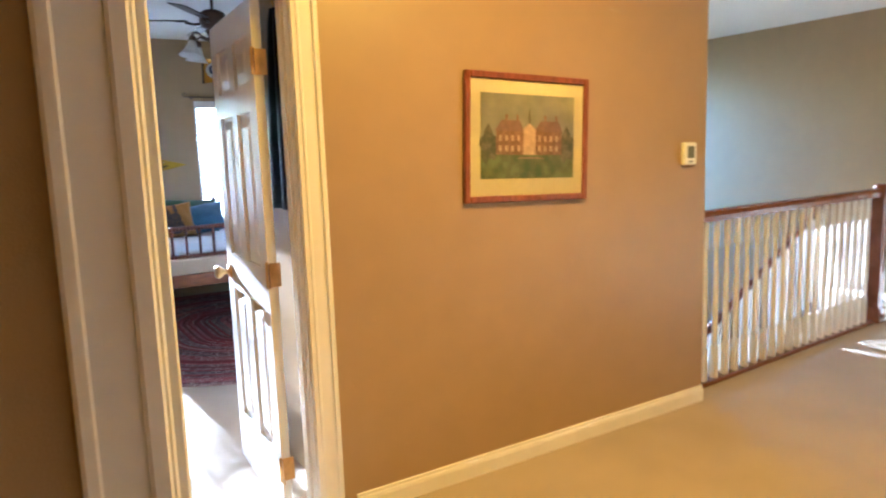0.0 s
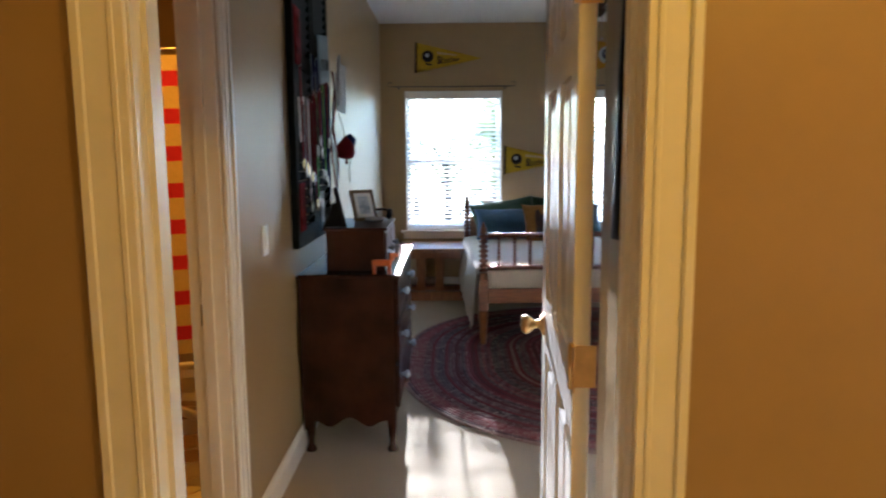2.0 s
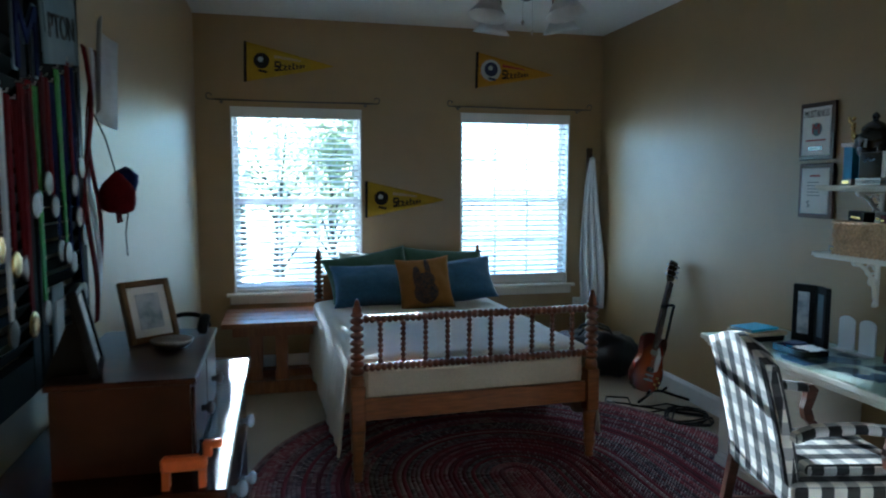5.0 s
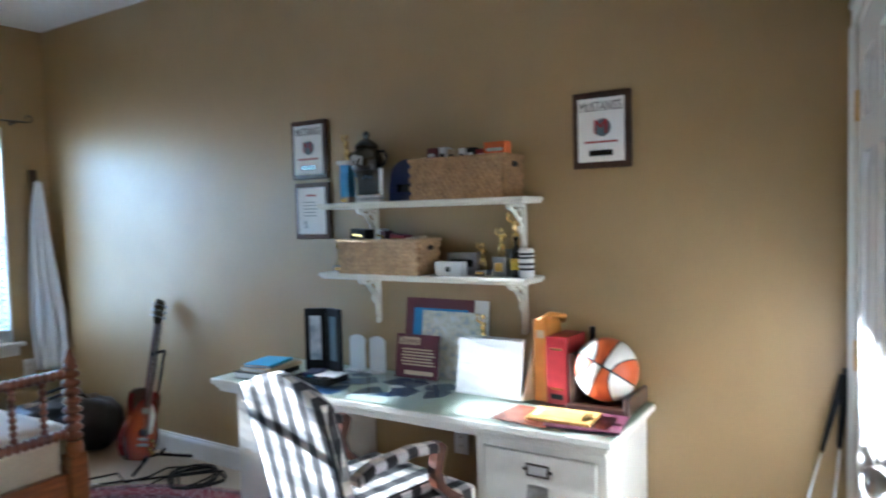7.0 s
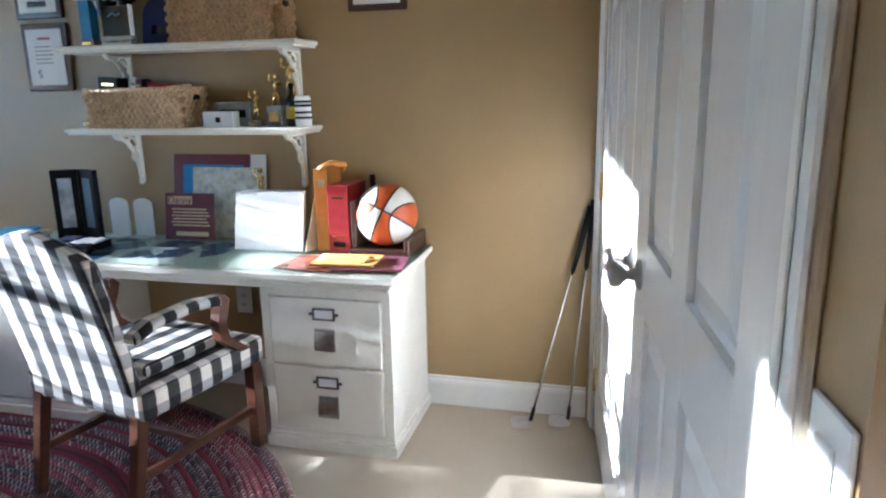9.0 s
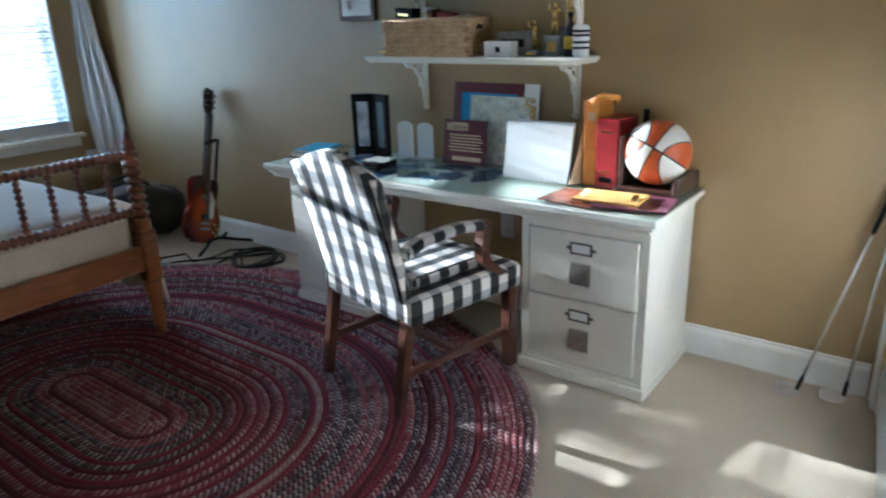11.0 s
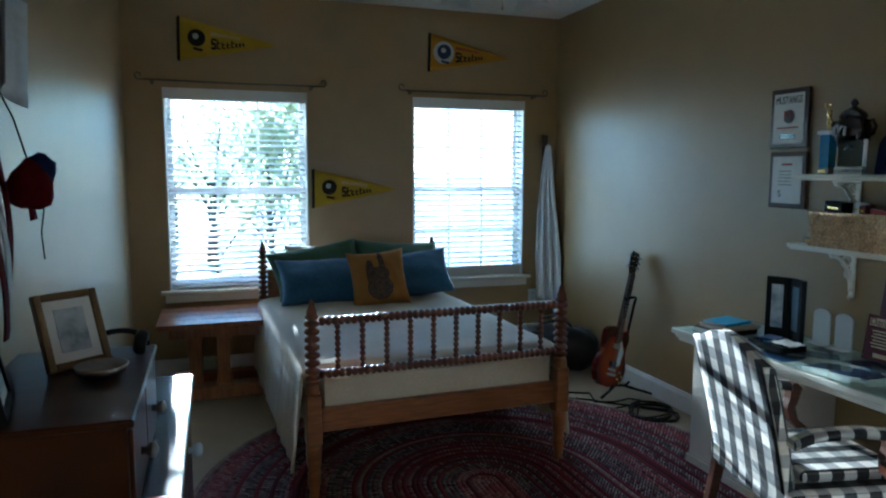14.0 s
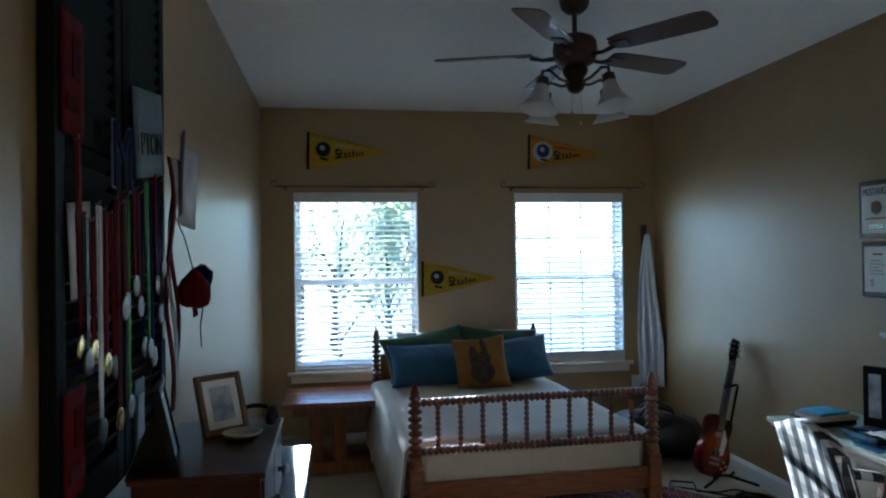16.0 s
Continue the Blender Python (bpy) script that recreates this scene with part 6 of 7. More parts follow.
# envelopes and magazines at the near corner
YELLOW = mat("manila_yellow", (0.62, 0.36, 0.09), 0.7, grain=0.1, scale=40, bump=0.2, bump_scale=40)
PLUM = mat("plum_magazine", (0.16, 0.05, 0.08), 0.3, grain=0.3, scale=25)
carton("magazine", 2.955, 4.25, DZ, 0.20, 0.26, 0.006, PLUM, "glossy plum magazine lying on the glass", "magazine", rz=8)
carton("magazine", 2.93, 4.45, DZ, 0.20, 0.22, 0.003, mat("red_brown_print", (0.30, 0.10, 0.06), 0.25, grain=0.5, scale=18), "red-brown printed sheet lying on the glass", "magazine", rz=-4)
carton("envelope", 2.945, 4.33, DZ + 0.0075, 0.15, 0.23, 0.010, YELLOW, "padded yellow envelope lying on the magazines", "envelope", rz=4)
thick(solid("envelope_flap", cloth(8, 6, lambda u, v: Vector((v * 0.06 - 0.03, (u - 0.5) * 0.2, 0.010 * v * v + 0.004 * noise.noise(Vector((u * 5, v * 3, 1)))))), YELLOW, "torn yellow flap lying on the envelope", "envelope", pose(2.93, 4.33, DZ + 0.0185)), 0.001, 1)
# blue and white print under the glass: angular pieces
BLUEPR = mat("ink_blue_print", (0.03, 0.065, 0.18), 0.35, grain=0.3, scale=16)
mp = thing("printed_sheet", "blue and white patterned sheet under the glass", "print", pose(2.82, 4.90, DZ - 0.0078))
part("sheet", boxes((0.02, 0.40, -0.02, 0.62, 0, 0.0006)), WHITEP, mp)
rnd = random.Random(5)
for k in range(13):
    cx, cy, a0 = rnd.uniform(0.05, 0.37), rnd.uniform(0.0, 0.60), rnd.uniform(0, 6.28)
    bm = bmesh.new()
    pts = [(cx + rnd.uniform(0.04, 0.11) * math.cos(a0 + q * 6.28 / 5), cy + rnd.uniform(0.03, 0.10) * math.sin(a0 + q * 6.28 / 5)) for q in range(5)]
    vs = [bm.verts.new((min(0.40, max(0.02, x)), min(0.62, max(-0.02, y)), 0.0009 + 0.0001 * k)) for x, y in pts]
    bm.faces.new(vs)
    part("shape", bm, BLUEPR, mp)

# ---- guitar corner ----
SUNB, n, l = node_mat("cherry_sunburst", 0.12)
n["Principled BSDF"].inputs["Coat Weight"].default_value = 0.6
tc, sx = n.new("ShaderNodeTexCoord"), n.new("ShaderNodeSeparateXYZ")
l.new(tc.outputs["Object"], sx.inputs[0])
rx = math_node(n, l, "DIVIDE", sx.outputs[0], 0.165)
rz = math_node(n, l, "DIVIDE", math_node(n, l, "SUBTRACT", sx.outputs[2], 0.16), 0.20)
rad = math_node(n, l, "ADD", math_node(n, l, "MULTIPLY", rx, rx), math_node(n, l, "MULTIPLY", rz, rz))
rp = n.new("ShaderNodeValToRGB")
rp.color_ramp.elements[0].position, rp.color_ramp.elements[0].color = 0.12, (0.40, 0.06, 0.010, 1)
rp.color_ramp.elements[1].position, rp.color_ramp.elements[1].color = 0.85, (0.10, 0.004, 0.005, 1)
l.new(rad, rp.inputs[0])
l.new(rp.outputs[0], n["Principled BSDF"].inputs["Base Color"])

GT = pose(2.985, 6.93, 0.075, -1, 19.0, 20)
gtr = thing("electric_guitar", "cherry sunburst electric guitar with white pickguard on a stand", "guitar", GT)
half = [(0.0, 0.0), (0.07, 0.004), (0.125, 0.03), (0.158, 0.08), (0.163, 0.13), (0.145, 0.18), (0.115, 0.215), (0.105, 0.245), (0.115, 0.285), (0.13, 0.325), (0.125, 0.365), (0.10, 0.39)]
right = half + [(0.075, 0.385), (0.045, 0.345), (0.03, 0.325)]
left = half + [(0.06, 0.402), (0.028, 0.40)]
outline = right + [(-x, z) for x, z in reversed(left[1:])]
bm = bmesh.new()
bm_prism(bm, outline, -0.022, 0.022)
bmesh.ops.bevel(bm, geom=[e for e in bm.edges if abs(e.verts[0].co.y - e.verts[1].co.y) < 0.001], offset=0.006, segments=2, affect="EDGES")
gb = part("body", bm, SUNB, gtr)
NECKW = mat("rosewood_fingerboard", (0.06, 0.03, 0.02), 0.4, grain=0.3, scale=20)
bm = bmesh.new()
bm_prism(bm, [(-0.027, 0.30), (0.027, 0.30), (0.022, 0.775), (-0.022, 0.775)], -0.030, -0.008)
nk = part("neck", bm, NECKW, gtr)
bm = bmesh.new()
for k in range(20):
    z = 0.775 - 0.46 * (1 - 0.944 ** (k + 1)) / (1 - 0.944 ** 20)
    bm_box(bm, -0.024, 0.024, -0.0315, -0.0295, z - 0.001, z + 0.001)
part("frets", bm, NICKEL, nk)
bm = bmesh.new()
bm_prism(bm, [(-0.024, 0.775), (0.024, 0.775), (0.036, 0.82), (0.038, 0.90), (0.028, 0.925), (0.010, 0.915), (0.0, 0.925), (-0.010, 0.915), (-0.028, 0.925), (-0.038, 0.90), (-0.036, 0.82)], -0.020, -0.006)
hs = part("headstock", bm, BLACKSHINY, gtr)
for s in (-1, 1):
    for z in (0.82, 0.855, 0.89):
        bm = bmesh.new()
        bm_tube(bm, [(s * 0.034, -0.013, z), (s * 0.052, -0.013, z)], 0.003, 6)
        bm_lathe(bm, [(0.004, -0.007), (0.009, -0.004), (0.009, 0.004), (0.004, 0.007)], 8, pose(s * 0.057, -0.013, z, 90, 0, 0))
        bm_lathe(bm, [(0.004, 0), (0.004, 0.008)], 8, pose(s * 0.022, -0.020, z, 90, 0, 0))
        part("tuning_peg", bm, NICKEL, hs)
part("pickguard", (lambda b: (bm_prism(b, [(0.03, 0.14), (0.072, 0.155), (0.085, 0.25), (0.045, 0.315), (0.03, 0.315)], -0.027, -0.0245), b)[1])(bmesh.new()), WHITEP, gtr, "white plastic pickguard")
for z in (0.155, 0.275):
    bm = bmesh.new()
    bm_box(bm, -0.036, 0.036, -0.031, -0.022, z - 0.017, z + 0.017, 0.003)
    part("pickup", bm, NICKEL if z > 0.2 else BLACK, gtr)
bm = bmesh.new()
bm_box(bm, -0.04, 0.04, -0.034, -0.022, 0.112, 0.124, 0.003)
bm_box(bm, -0.044, 0.044, -0.036, -0.022, 0.078, 0.092, 0.003)
part("bridge", bm, NICKEL, gtr)
for x, z in ((0.085, 0.11), (0.115, 0.085), (0.075, 0.065), (0.105, 0.045)):
    bm = bmesh.new()
    bm_lathe(bm, [(0.012, 0), (0.012, 0.006), (0.009, 0.014), (0.003, 0.015)], 10, pose(x, -0.022, z, 90, 0, 0))
    part("control_knob", bm, GOLD, gtr)
bm = bmesh.new()
for k in range(6):
    x = (k - 2.5) * 0.0075
    bm_tube(bm, [(x * 1.3, -0.037, 0.085), (x, -0.034, 0.775)], 0.0007, 3)
part("strings", bm, NICKEL, gtr)
gs = thing("guitar_stand", "black tubular guitar stand with padded yoke", "guitar stand", pose(0.045, 0, 0))
bm = bmesh.new()
bm_tube(bm, [(3.10, 7.02, 0.03), (3.15, 7.03, 0.30), (3.215, 7.03, 0.60), (3.22, 7.02, 0.635), (3.19, 6.99, 0.65), (3.10, 6.935, 0.655)], 0.009, 8)
part("column", bm, BLACK, gs)
bm = bmesh.new()
bm_tube(bm, [(3.10, 6.935, 0.655), (3.055, 6.90, 0.655), (3.045, 6.885, 0.668)], 0.011, 8)
part("yoke", bm, BLACK, gs)
for a, b in (((3.10, 7.02, 0.05), (2.90, 6.90, 0.010)), ((3.10, 7.02, 0.05), (3.27, 6.86, 0.010)), ((3.10, 7.02, 0.05), (3.10, 7.20, 0.010))):
    bm = bmesh.new()
    bm_tube(bm, [a, b], 0.009, 8)
    part("leg", bm, BLACK, gs)
bm = bmesh.new()
bm_tube(bm, [(2.96, 6.86, 0.10), (2.965, 6.90, 0.062), (3.03, 6.98, 0.06), (3.10, 6.94, 0.062), (3.10, 6.89, 0.10)], 0.009, 8)
part("cradle", bm, BLACK, gs)

# black bag behind the guitar
VINYLB = mat("black_leatherette", (0.012, 0.012, 0.014), 0.28, grain=0.2, scale=20, bump=0.35, bump_scale=90)
bag = thing("duffel_bag", "shiny black soft bag slumped on the carpet", "bag", pose(2.96, 7.62, 0.0, 0, 0, -20))
bm = bmesh.new()
bmesh.ops.create_icosphere(bm, subdivisions=4, radius=1.0)
for v in bm.verts:
    c = v.co.copy()
    q = Vector((math.copysign(abs(c.x) ** 0.6, c.x) * 0.33, math.copysign(abs(c.y) ** 0.7, c.y) * 0.19, math.copysign(abs(c.z) ** 0.65, c.z) * 0.17 + 0.172))
    q += 0.035 * noise.noise_vector(q * 6) + 0.012 * noise.noise_vector(q * 18)
    q.z = max(0.002, q.z)
    v.co = q
part("body", bm, VINYLB, bag, smooth=True)
for s in (-1, 1):
    bm = bmesh.new()
    bm_tube(bm, [(-0.14, s * 0.06, 0.30), (-0.09, s * 0.08, 0.375), (0.02, s * 0.085, 0.40), (0.11, s * 0.07, 0.365), (0.15, s * 0.055, 0.30)], 0.011, 8)
    part("handle", bm, VINYLB, bag)
part("zip", boxes((-0.20, 0.20, -0.006, 0.006, 0.325, 0.352), bevel=0.003), NICKEL, bag)

# coiled cable
bm = bmesh.new()
pts, rnd = [(2.75, 6.98, 0.006), (2.86, 6.90, 0.006), (2.95, 6.80, 0.006)], random.Random(3)
for k in range(90):
    a = k / 90 * 5 * 2 * math.pi
    pts.append((3.10 + 0.02 * math.sin(k * 0.31) + (0.15 + 0.035 * math.sin(k * 0.7)) * math.cos(a), 6.56 + 0.03 * math.sin(k * 0.11) + (0.14 + 0.035 * math.sin(k * 0.53)) * math.sin(a), 0.006 + 0.010 * abs(math.sin(k * 0.35)) + 0.003 * (k % 9) / 9))
pts += [(3.02, 6.72, 0.008), (2.90, 6.70, 0.007), (2.78, 6.78, 0.006), (2.72, 6.95, 0.006), (2.80, 7.08, 0.006), (2.93, 7.02, 0.006), (2.86, 6.84, 0.012), (2.98, 6.80, 0.012), (3.12, 6.84, 0.007), (3.20, 6.74, 0.006)]
bm_tube(bm, pts, 0.0055, 6)
cb = thing("cable", "black guitar cable coiled loosely on the carpet", "cable", pose(0, 0, 0))
part("cord", bm, BLACK, cb)
bm = bmesh.new()
bm_lathe(bm, [(0.004, 0), (0.008, 0.004), (0.008, 0.04), (0.003, 0.045), (0.003, 0.07)], 10, pose(2.75, 6.98, 0.009, 90, 0, 30))
part("plug", bm, NICKEL, cb)

# white robe hanging from a hook board in the corner
hk = thing("hook_board", "dark wooden hook board on the window wall", "hook board", pose(0, 0, 0))
part("board", boxes((3.185, 3.235, NY - 0.022, NY - 0.001, 1.45, 1.79), bevel=0.004), DKWOOD, hk)
bm = bmesh.new()
bm_tube(bm, [(3.21, NY - 0.02, 1.70), (3.21, NY - 0.075, 1.70), (3.21, NY - 0.085, 1.725)], 0.006, 8)
part("hook", bm, NICKEL, hk)


ROBEW = mat("white_terry_cloth", (0.76, 0.79, 0.84), 0.9, grain=0.05, scale=50, bump=0.3, bump_scale=60)


def robe_at(u, v):
    a = (u - 0.5) * 2
    w = 0.02 + 0.13 * min(1.0, v * 1.4) ** 0.75 - 0.015 * v
    fold = 0.030 * math.sin(u * 21 + 2 * v) * min(1, v * 2) + 0.012 * math.sin(u * 43 + 5 * v)
    return Vector((3.205 + a * w * 0.62 - 0.015 * math.sin(5 * v), NY - 0.085 - a * w * 0.5 - fold * 0.8 - 0.02 * v, 1.70 - 1.28 * v + 0.05 * (1 - a * a) * (v - 1) * -0.2))


thick(solid("robe", cloth(44, 40, robe_at), ROBEW, "white robe hanging in folds from the hook", "robe"), 0.008)

# golf clubs leaning in the corner
for fx, fy, tx, ty, tz in ((3.13, 3.72, 3.295, 3.50, 0.86), (3.17, 3.58, 3.30, 3.49, 0.88)):
    gc = thing("golf_club", "steel-shafted golf iron leaning in the corner", "golf club", pose(0, 0, 0), group="golf clubs in the corner")
    foot, top = Vector((fx + 0.04, fy - 0.02, 0.035)), Vector((tx, ty, tz))
    bm = bmesh.new()
    bm_tube(bm, [foot.lerp(top, 0.05), foot.lerp(top, 0.70)], 0.0048, 8)
    part("shaft", bm, CHROME, gc)
    bm = bmesh.new()
    bm_tube(bm, [foot.lerp(top, 0.70), foot.lerp(top, 0.84), top], [0.0085, 0.0105, 0.0135], 10)
    part("grip", bm, BLACK, gc)
    bm = bmesh.new()
    bm_tube(bm, [foot, foot.lerp(top, 0.06)], [0.007, 0.0075], 8)
    part("ferrule", bm, BLACK, gc)
    bm = bmesh.new()
    bm_prism(bm, [(0.012, 0.038), (-0.01, 0.045), (-0.055, 0.052), (-0.078, 0.045), (-0.078, 0.012), (-0.06, 0.002), (-0.01, 0.0), (0.008, 0.008)], -0.010, 0.006, pose(foot.x, foot.y, 0.002, -18, 0, -78) @ Matrix.Scale(0.95, 4))
    bmesh.ops.bevel(bm, geom=list(bm.edges), offset=0.003, segments=2, affect="EDGES")
    part("head", bm, NICKEL, gc)

# ---- pennants ----
YFELT = mat("yellow_felt", (0.46, 0.30, 0.012), 0.95, grain=0.1, scale=80, bump=0.4, bump_scale=200, blotch=0.08, blotch_scale=8)
BFELT = mat("black_felt", (0.015, 0.014, 0.013), 0.95, grain=0.1, scale=80)
OFELT = mat("ochre_felt", (0.48, 0.24, 0.012), 0.95, grain=0.1, scale=80, bump=0.4, bump_scale=200)


def pennant(x, z, L, h, felt, label, ring, drop):
    """Local x along the pennant, z up, front towards -y."""
    p = thing("pennant", label, "pennant", pose(x, NY, z, 0, drop, 0), group="pennants on the window wall")
    def fn(u, v):
        hh = h * (1 - u) ** 0.96 + 0.004
        return Vector((u * L, -0.004 - 0.006 * abs(math.sin(u * 5 + h)) - 0.004 * math.sin(u * 9) ** 2, (v - 0.5) * hh))
    thick(part("felt", cloth(30, 8, fn), felt, p), 0.002)
    part("binding", boxes((-0.012, 0.010, -0.009, -0.001, -h / 2 - 0.004, h / 2 + 0.004), bevel=0.002), BFELT, p, "dark sewn binding strip")
    bm = bmesh.new()
    bm_lathe(bm, [(h * 0.30, 0), (h * 0.30, 0.0015)], 24, pose(0.115, -0.0135, 0.004, 90, 0, 0))
    part("emblem_disc", bm, ring, p, "round emblem ground")
    bm = bmesh.new()
    bm_lathe(bm, [(0.010, 0), (h * 0.20, 0), (h * 0.20, 0.0018)], 18, pose(0.118, -0.0153, 0.012, 90, 0, 0))
    bm_box(bm, 0.105, 0.17, -0.0175, -0.0155, -0.052, -0.034, 0.0, m=pose(0, 0, 0, 0, 10, 0))
    part("emblem", bm, BFELT if ring is not WHITEC else NAVY, p, "dark rounded emblem")
    bm = bmesh.new()
    bm_lathe(bm, [(0.020, 0), (0.020, 0.001)], 14, pose(0.112, -0.0175, 0.022, 90, 0, 0))
    part("emblem_dot", bm, WHITEC, p)
    # lettering as plain bars that shrink along the pennant
    xx = 0.215
    for k in range(8):
        w, hh = 0.034 - 0.0022 * k, 0.078 * (1 - 0.075 * k)
        zc = -0.022 + 0.0022 * k
        if k == 0:
            part("lettering", boxes((xx, xx + w, -0.0145, -0.0125, zc - hh / 2, zc - hh / 2 + 0.018), (xx, xx + w, -0.0145, -0.0125, zc - 0.008, zc + 0.008), (xx, xx + w, -0.0145, -0.0125, zc + hh / 2 - 0.016, zc + hh / 2), (xx, xx + 0.012, -0.0145, -0.0125, zc + 0.008, zc + hh / 2 - 0.016), (xx + w - 0.012, xx + w, -0.0145, -0.0125, zc - hh / 2 + 0.018, zc - 0.008)), BFELT, p)
        else:
            h2 = hh * (0.95 if k in (1, 4) else 0.66)
            z0 = zc - hh / 2
            part("lettering", boxes((xx, xx + 0.011, -0.0145, -0.0125, z0, z0 + h2), (xx + 0.011, xx + w - 0.004, -0.0145, -0.0125, z0, z0 + 0.010), (xx + 0.011, xx + w - 0.004, -0.0145, -0.0125, z0 + h2 * 0.55, z0 + h2 * 0.55 + 0.009)), BFELT, p)
        xx += w + 0.003
    xx = 0.215
    for k in range(10):
        w = 0.018 - 0.0007 * k
        part("small_lettering", boxes((xx, xx + w, -0.0145, -0.0125, 0.036 - 0.0017 * k, 0.058 - 0.0026 * k)), TANC if felt is YFELT else DARKRED, p)
        xx += w + 0.005
    return p


pennant(0.372, 2.40, 0.66, 0.295, YFELT, "yellow felt pennant with a dark emblem and lettering", YFELT, 1)
pennant(2.20, 2.41, 0.66, 0.285, OFELT, "ochre felt pennant with a navy and white emblem", WHITEC, 1.5)
pennant(1.285, 1.355, 0.64, 0.285, YFELT, "yellow felt pennant with dark lettering between the windows", YFELT, 0.5)

# ---- ceiling fan ----
FROST = mat("frosted_alabaster_glass", (0.72, 0.74, 0.74), 0.35, grain=0.12, scale=14, trans=0.25)
BLADE = mat("dark_walnut_blade", (0.045, 0.020, 0.013), 0.3, grain=0.35, scale=9, stretch=(1, 8, 1), coat=0.25)
fan = thing("ceiling_fan", "dark bronze five-blade ceiling fan with four glass shades", "ceiling fan", pose(1.70, 5.80, 0))
bm = bmesh.new()
bm_lathe(bm, [(0.02, 2.672), (0.04, 2.68), (0.062, 2.70), (0.07, 2.728), (0.07, 2.7395)], 22)
part("canopy", bm, BRONZE, fan)
bm = bmesh.new()
bm_lathe(bm, [(0.012, 2.56), (0.012, 2.675)], 12)
part("downrod", bm, BRONZE, fan)
bm = bmesh.new()
bm_lathe(bm, [(0.05, 2.425), (0.085, 2.44), (0.10, 2.47), (0.105, 2.505), (0.098, 2.53), (0.102, 2.536), (0.09, 2.555), (0.05, 2.575), (0.02, 2.58)], 26)
part("motor_housing", bm, BRONZE, fan)
bm = bmesh.new()
bm_lathe(bm, [(0.015, 2.30), (0.035, 2.315), (0.05, 2.345), (0.04, 2.37), (0.055, 2.39), (0.06, 2.41), (0.05, 2.426)], 20)
part("light_hub", bm, BRONZE, fan)
for k in range(5):
    a = 18 + 72 * k
    bm = bmesh.new()
    out = [(0.20, -0.05), (0.26, -0.064), (0.60, -0.072), (0.65, -0.066), (0.665, -0.04), (0.665, 0.04), (0.65, 0.066), (0.60, 0.072), (0.26, 0.064), (0.20, 0.05)]
    m = pose(0, 0, 2.49, 0, 0, a) @ pose(0, 0, 0, -12, 0, 0)
    lo = [bm.verts.new(m @ Vector((x, y, -0.003))) for x, y in out]
    hi = [bm.verts.new(m @ Vector((x, y, 0.003))) for x, y in out]
    bm.faces.new(list(reversed(lo)))
    bm.faces.new(hi)
    for i in range(len(out)):
        j = (i + 1) % len(out)
        bm.faces.new((lo[i], lo[j], hi[j], hi[i]))
    bl = part("blade", bm, BLADE, fan)
    bm = bmesh.new()
    m2 = pose(0, 0, 2.478, 0, 0, a)
    bm_tube(bm, [m2 @ Vector((0.09, 0, -0.01)), m2 @ Vector((0.15, 0, -0.015)), m2 @ Vector((0.21, 0, 0.0))], [0.012, 0.009, 0.012], 8)
    bm_box(bm, 0.19, 0.28, -0.03, 0.03, 0.002, 0.008, 0.002, m=m2 @ pose(0, 0, 0, -12, 0, 0))
    part("blade_iron", bm, BRONZE, bl)
for k in range(4):
    a = 25 + 90 * k
    m = pose(0, 0, 0, 0, 0, a)
    bm = bmesh.new()
    bm_tube(bm, [m @ Vector(v) for v in ((0.04, 0, 2.345), (0.10, 0, 2.355), (0.165, 0, 2.385), (0.205, 0, 2.375), (0.21, 0, 2.34))], 0.007, 8)
    arm = part("lamp_arm", bm, BRONZE, fan)
    mm = m @ pose(0.21, 0, 2.315, 0, -12, 0)
    bm = bmesh.new()
    bm_lathe(bm, [(0.012, 0.04), (0.028, 0.03), (0.030, 0.0), (0.024, -0.006)], 14, mm)
    part("socket_cup", bm, BRONZE, arm)
    bm = bmesh.new()
    prof = [(0.026, 0.0), (0.036, -0.03), (0.048, -0.065), (0.070, -0.10), (0.090, -0.122)]
    bm_lathe(bm, prof + [(r - 0.004, z) for r, z in reversed(prof)], 20, mm)
    part("shade", bm, FROST, arm, "bell-shaped frosted glass shade", smooth=True)
for x, L in ((0.02, 0.14), (-0.025, 0.10)):
    bm = bmesh.new()
    bm_tube(bm, [(x, -0.02, 2.305), (x, -0.02, 2.305 - L)], 0.0012, 5)
    bm_lathe(bm, [(0.003, 0.01), (0.008, 0), (0.003, -0.012)], 8, pose(x, -0.02, 2.30 - L))
    part("pull_chain", bm, NICKEL, fan)


# ---- plates on the walls ----
def wall_plate(name, m, label, outlet):
    """Local x across, z up, front towards -y."""
    p = thing(name, label, "outlet" if outlet else "light switch", m)
    part("cover_plate", boxes((-0.036, 0.036, -0.006, -0.0005, -0.058, 0.058), bevel=0.002), VINYL, p)
    if outlet:
        for z in (-0.02, 0.02):
            part("socket", boxes((-0.017, 0.017, -0.0085, -0.006, z - 0.014, z + 0.014), bevel=0.002), TRIM, p)
            for x in (-0.006, 0.006):
                part("slot", boxes((x - 0.0012, x + 0.0012, -0.0092, -0.008, z - 0.004, z + 0.006)), BLACK, p)
    else:
        part("rocker", boxes((-0.016, 0.016, -0.010, -0.006, -0.033, 0.033), bevel=0.002), TRIM, p)
    return p


wall_plate("light_switch", pose(0, 3.72, 1.08, 0, 0, 90), "white rocker light switch beside the bathroom door", False)
wall_plate("light_switch", CM @ pose(2.10, 0, 1.02), "white rocker light switch beside the closet doors", False)
wall_plate("power_outlet", pose(WX, 4.98, 0.40, 0, 0, -90), "white power outlet on the wall under the desk", True)
wall_plate("power_outlet", pose(3.12, NY, 0.44, 0, 0, 0), "white power outlet beside the window", True)

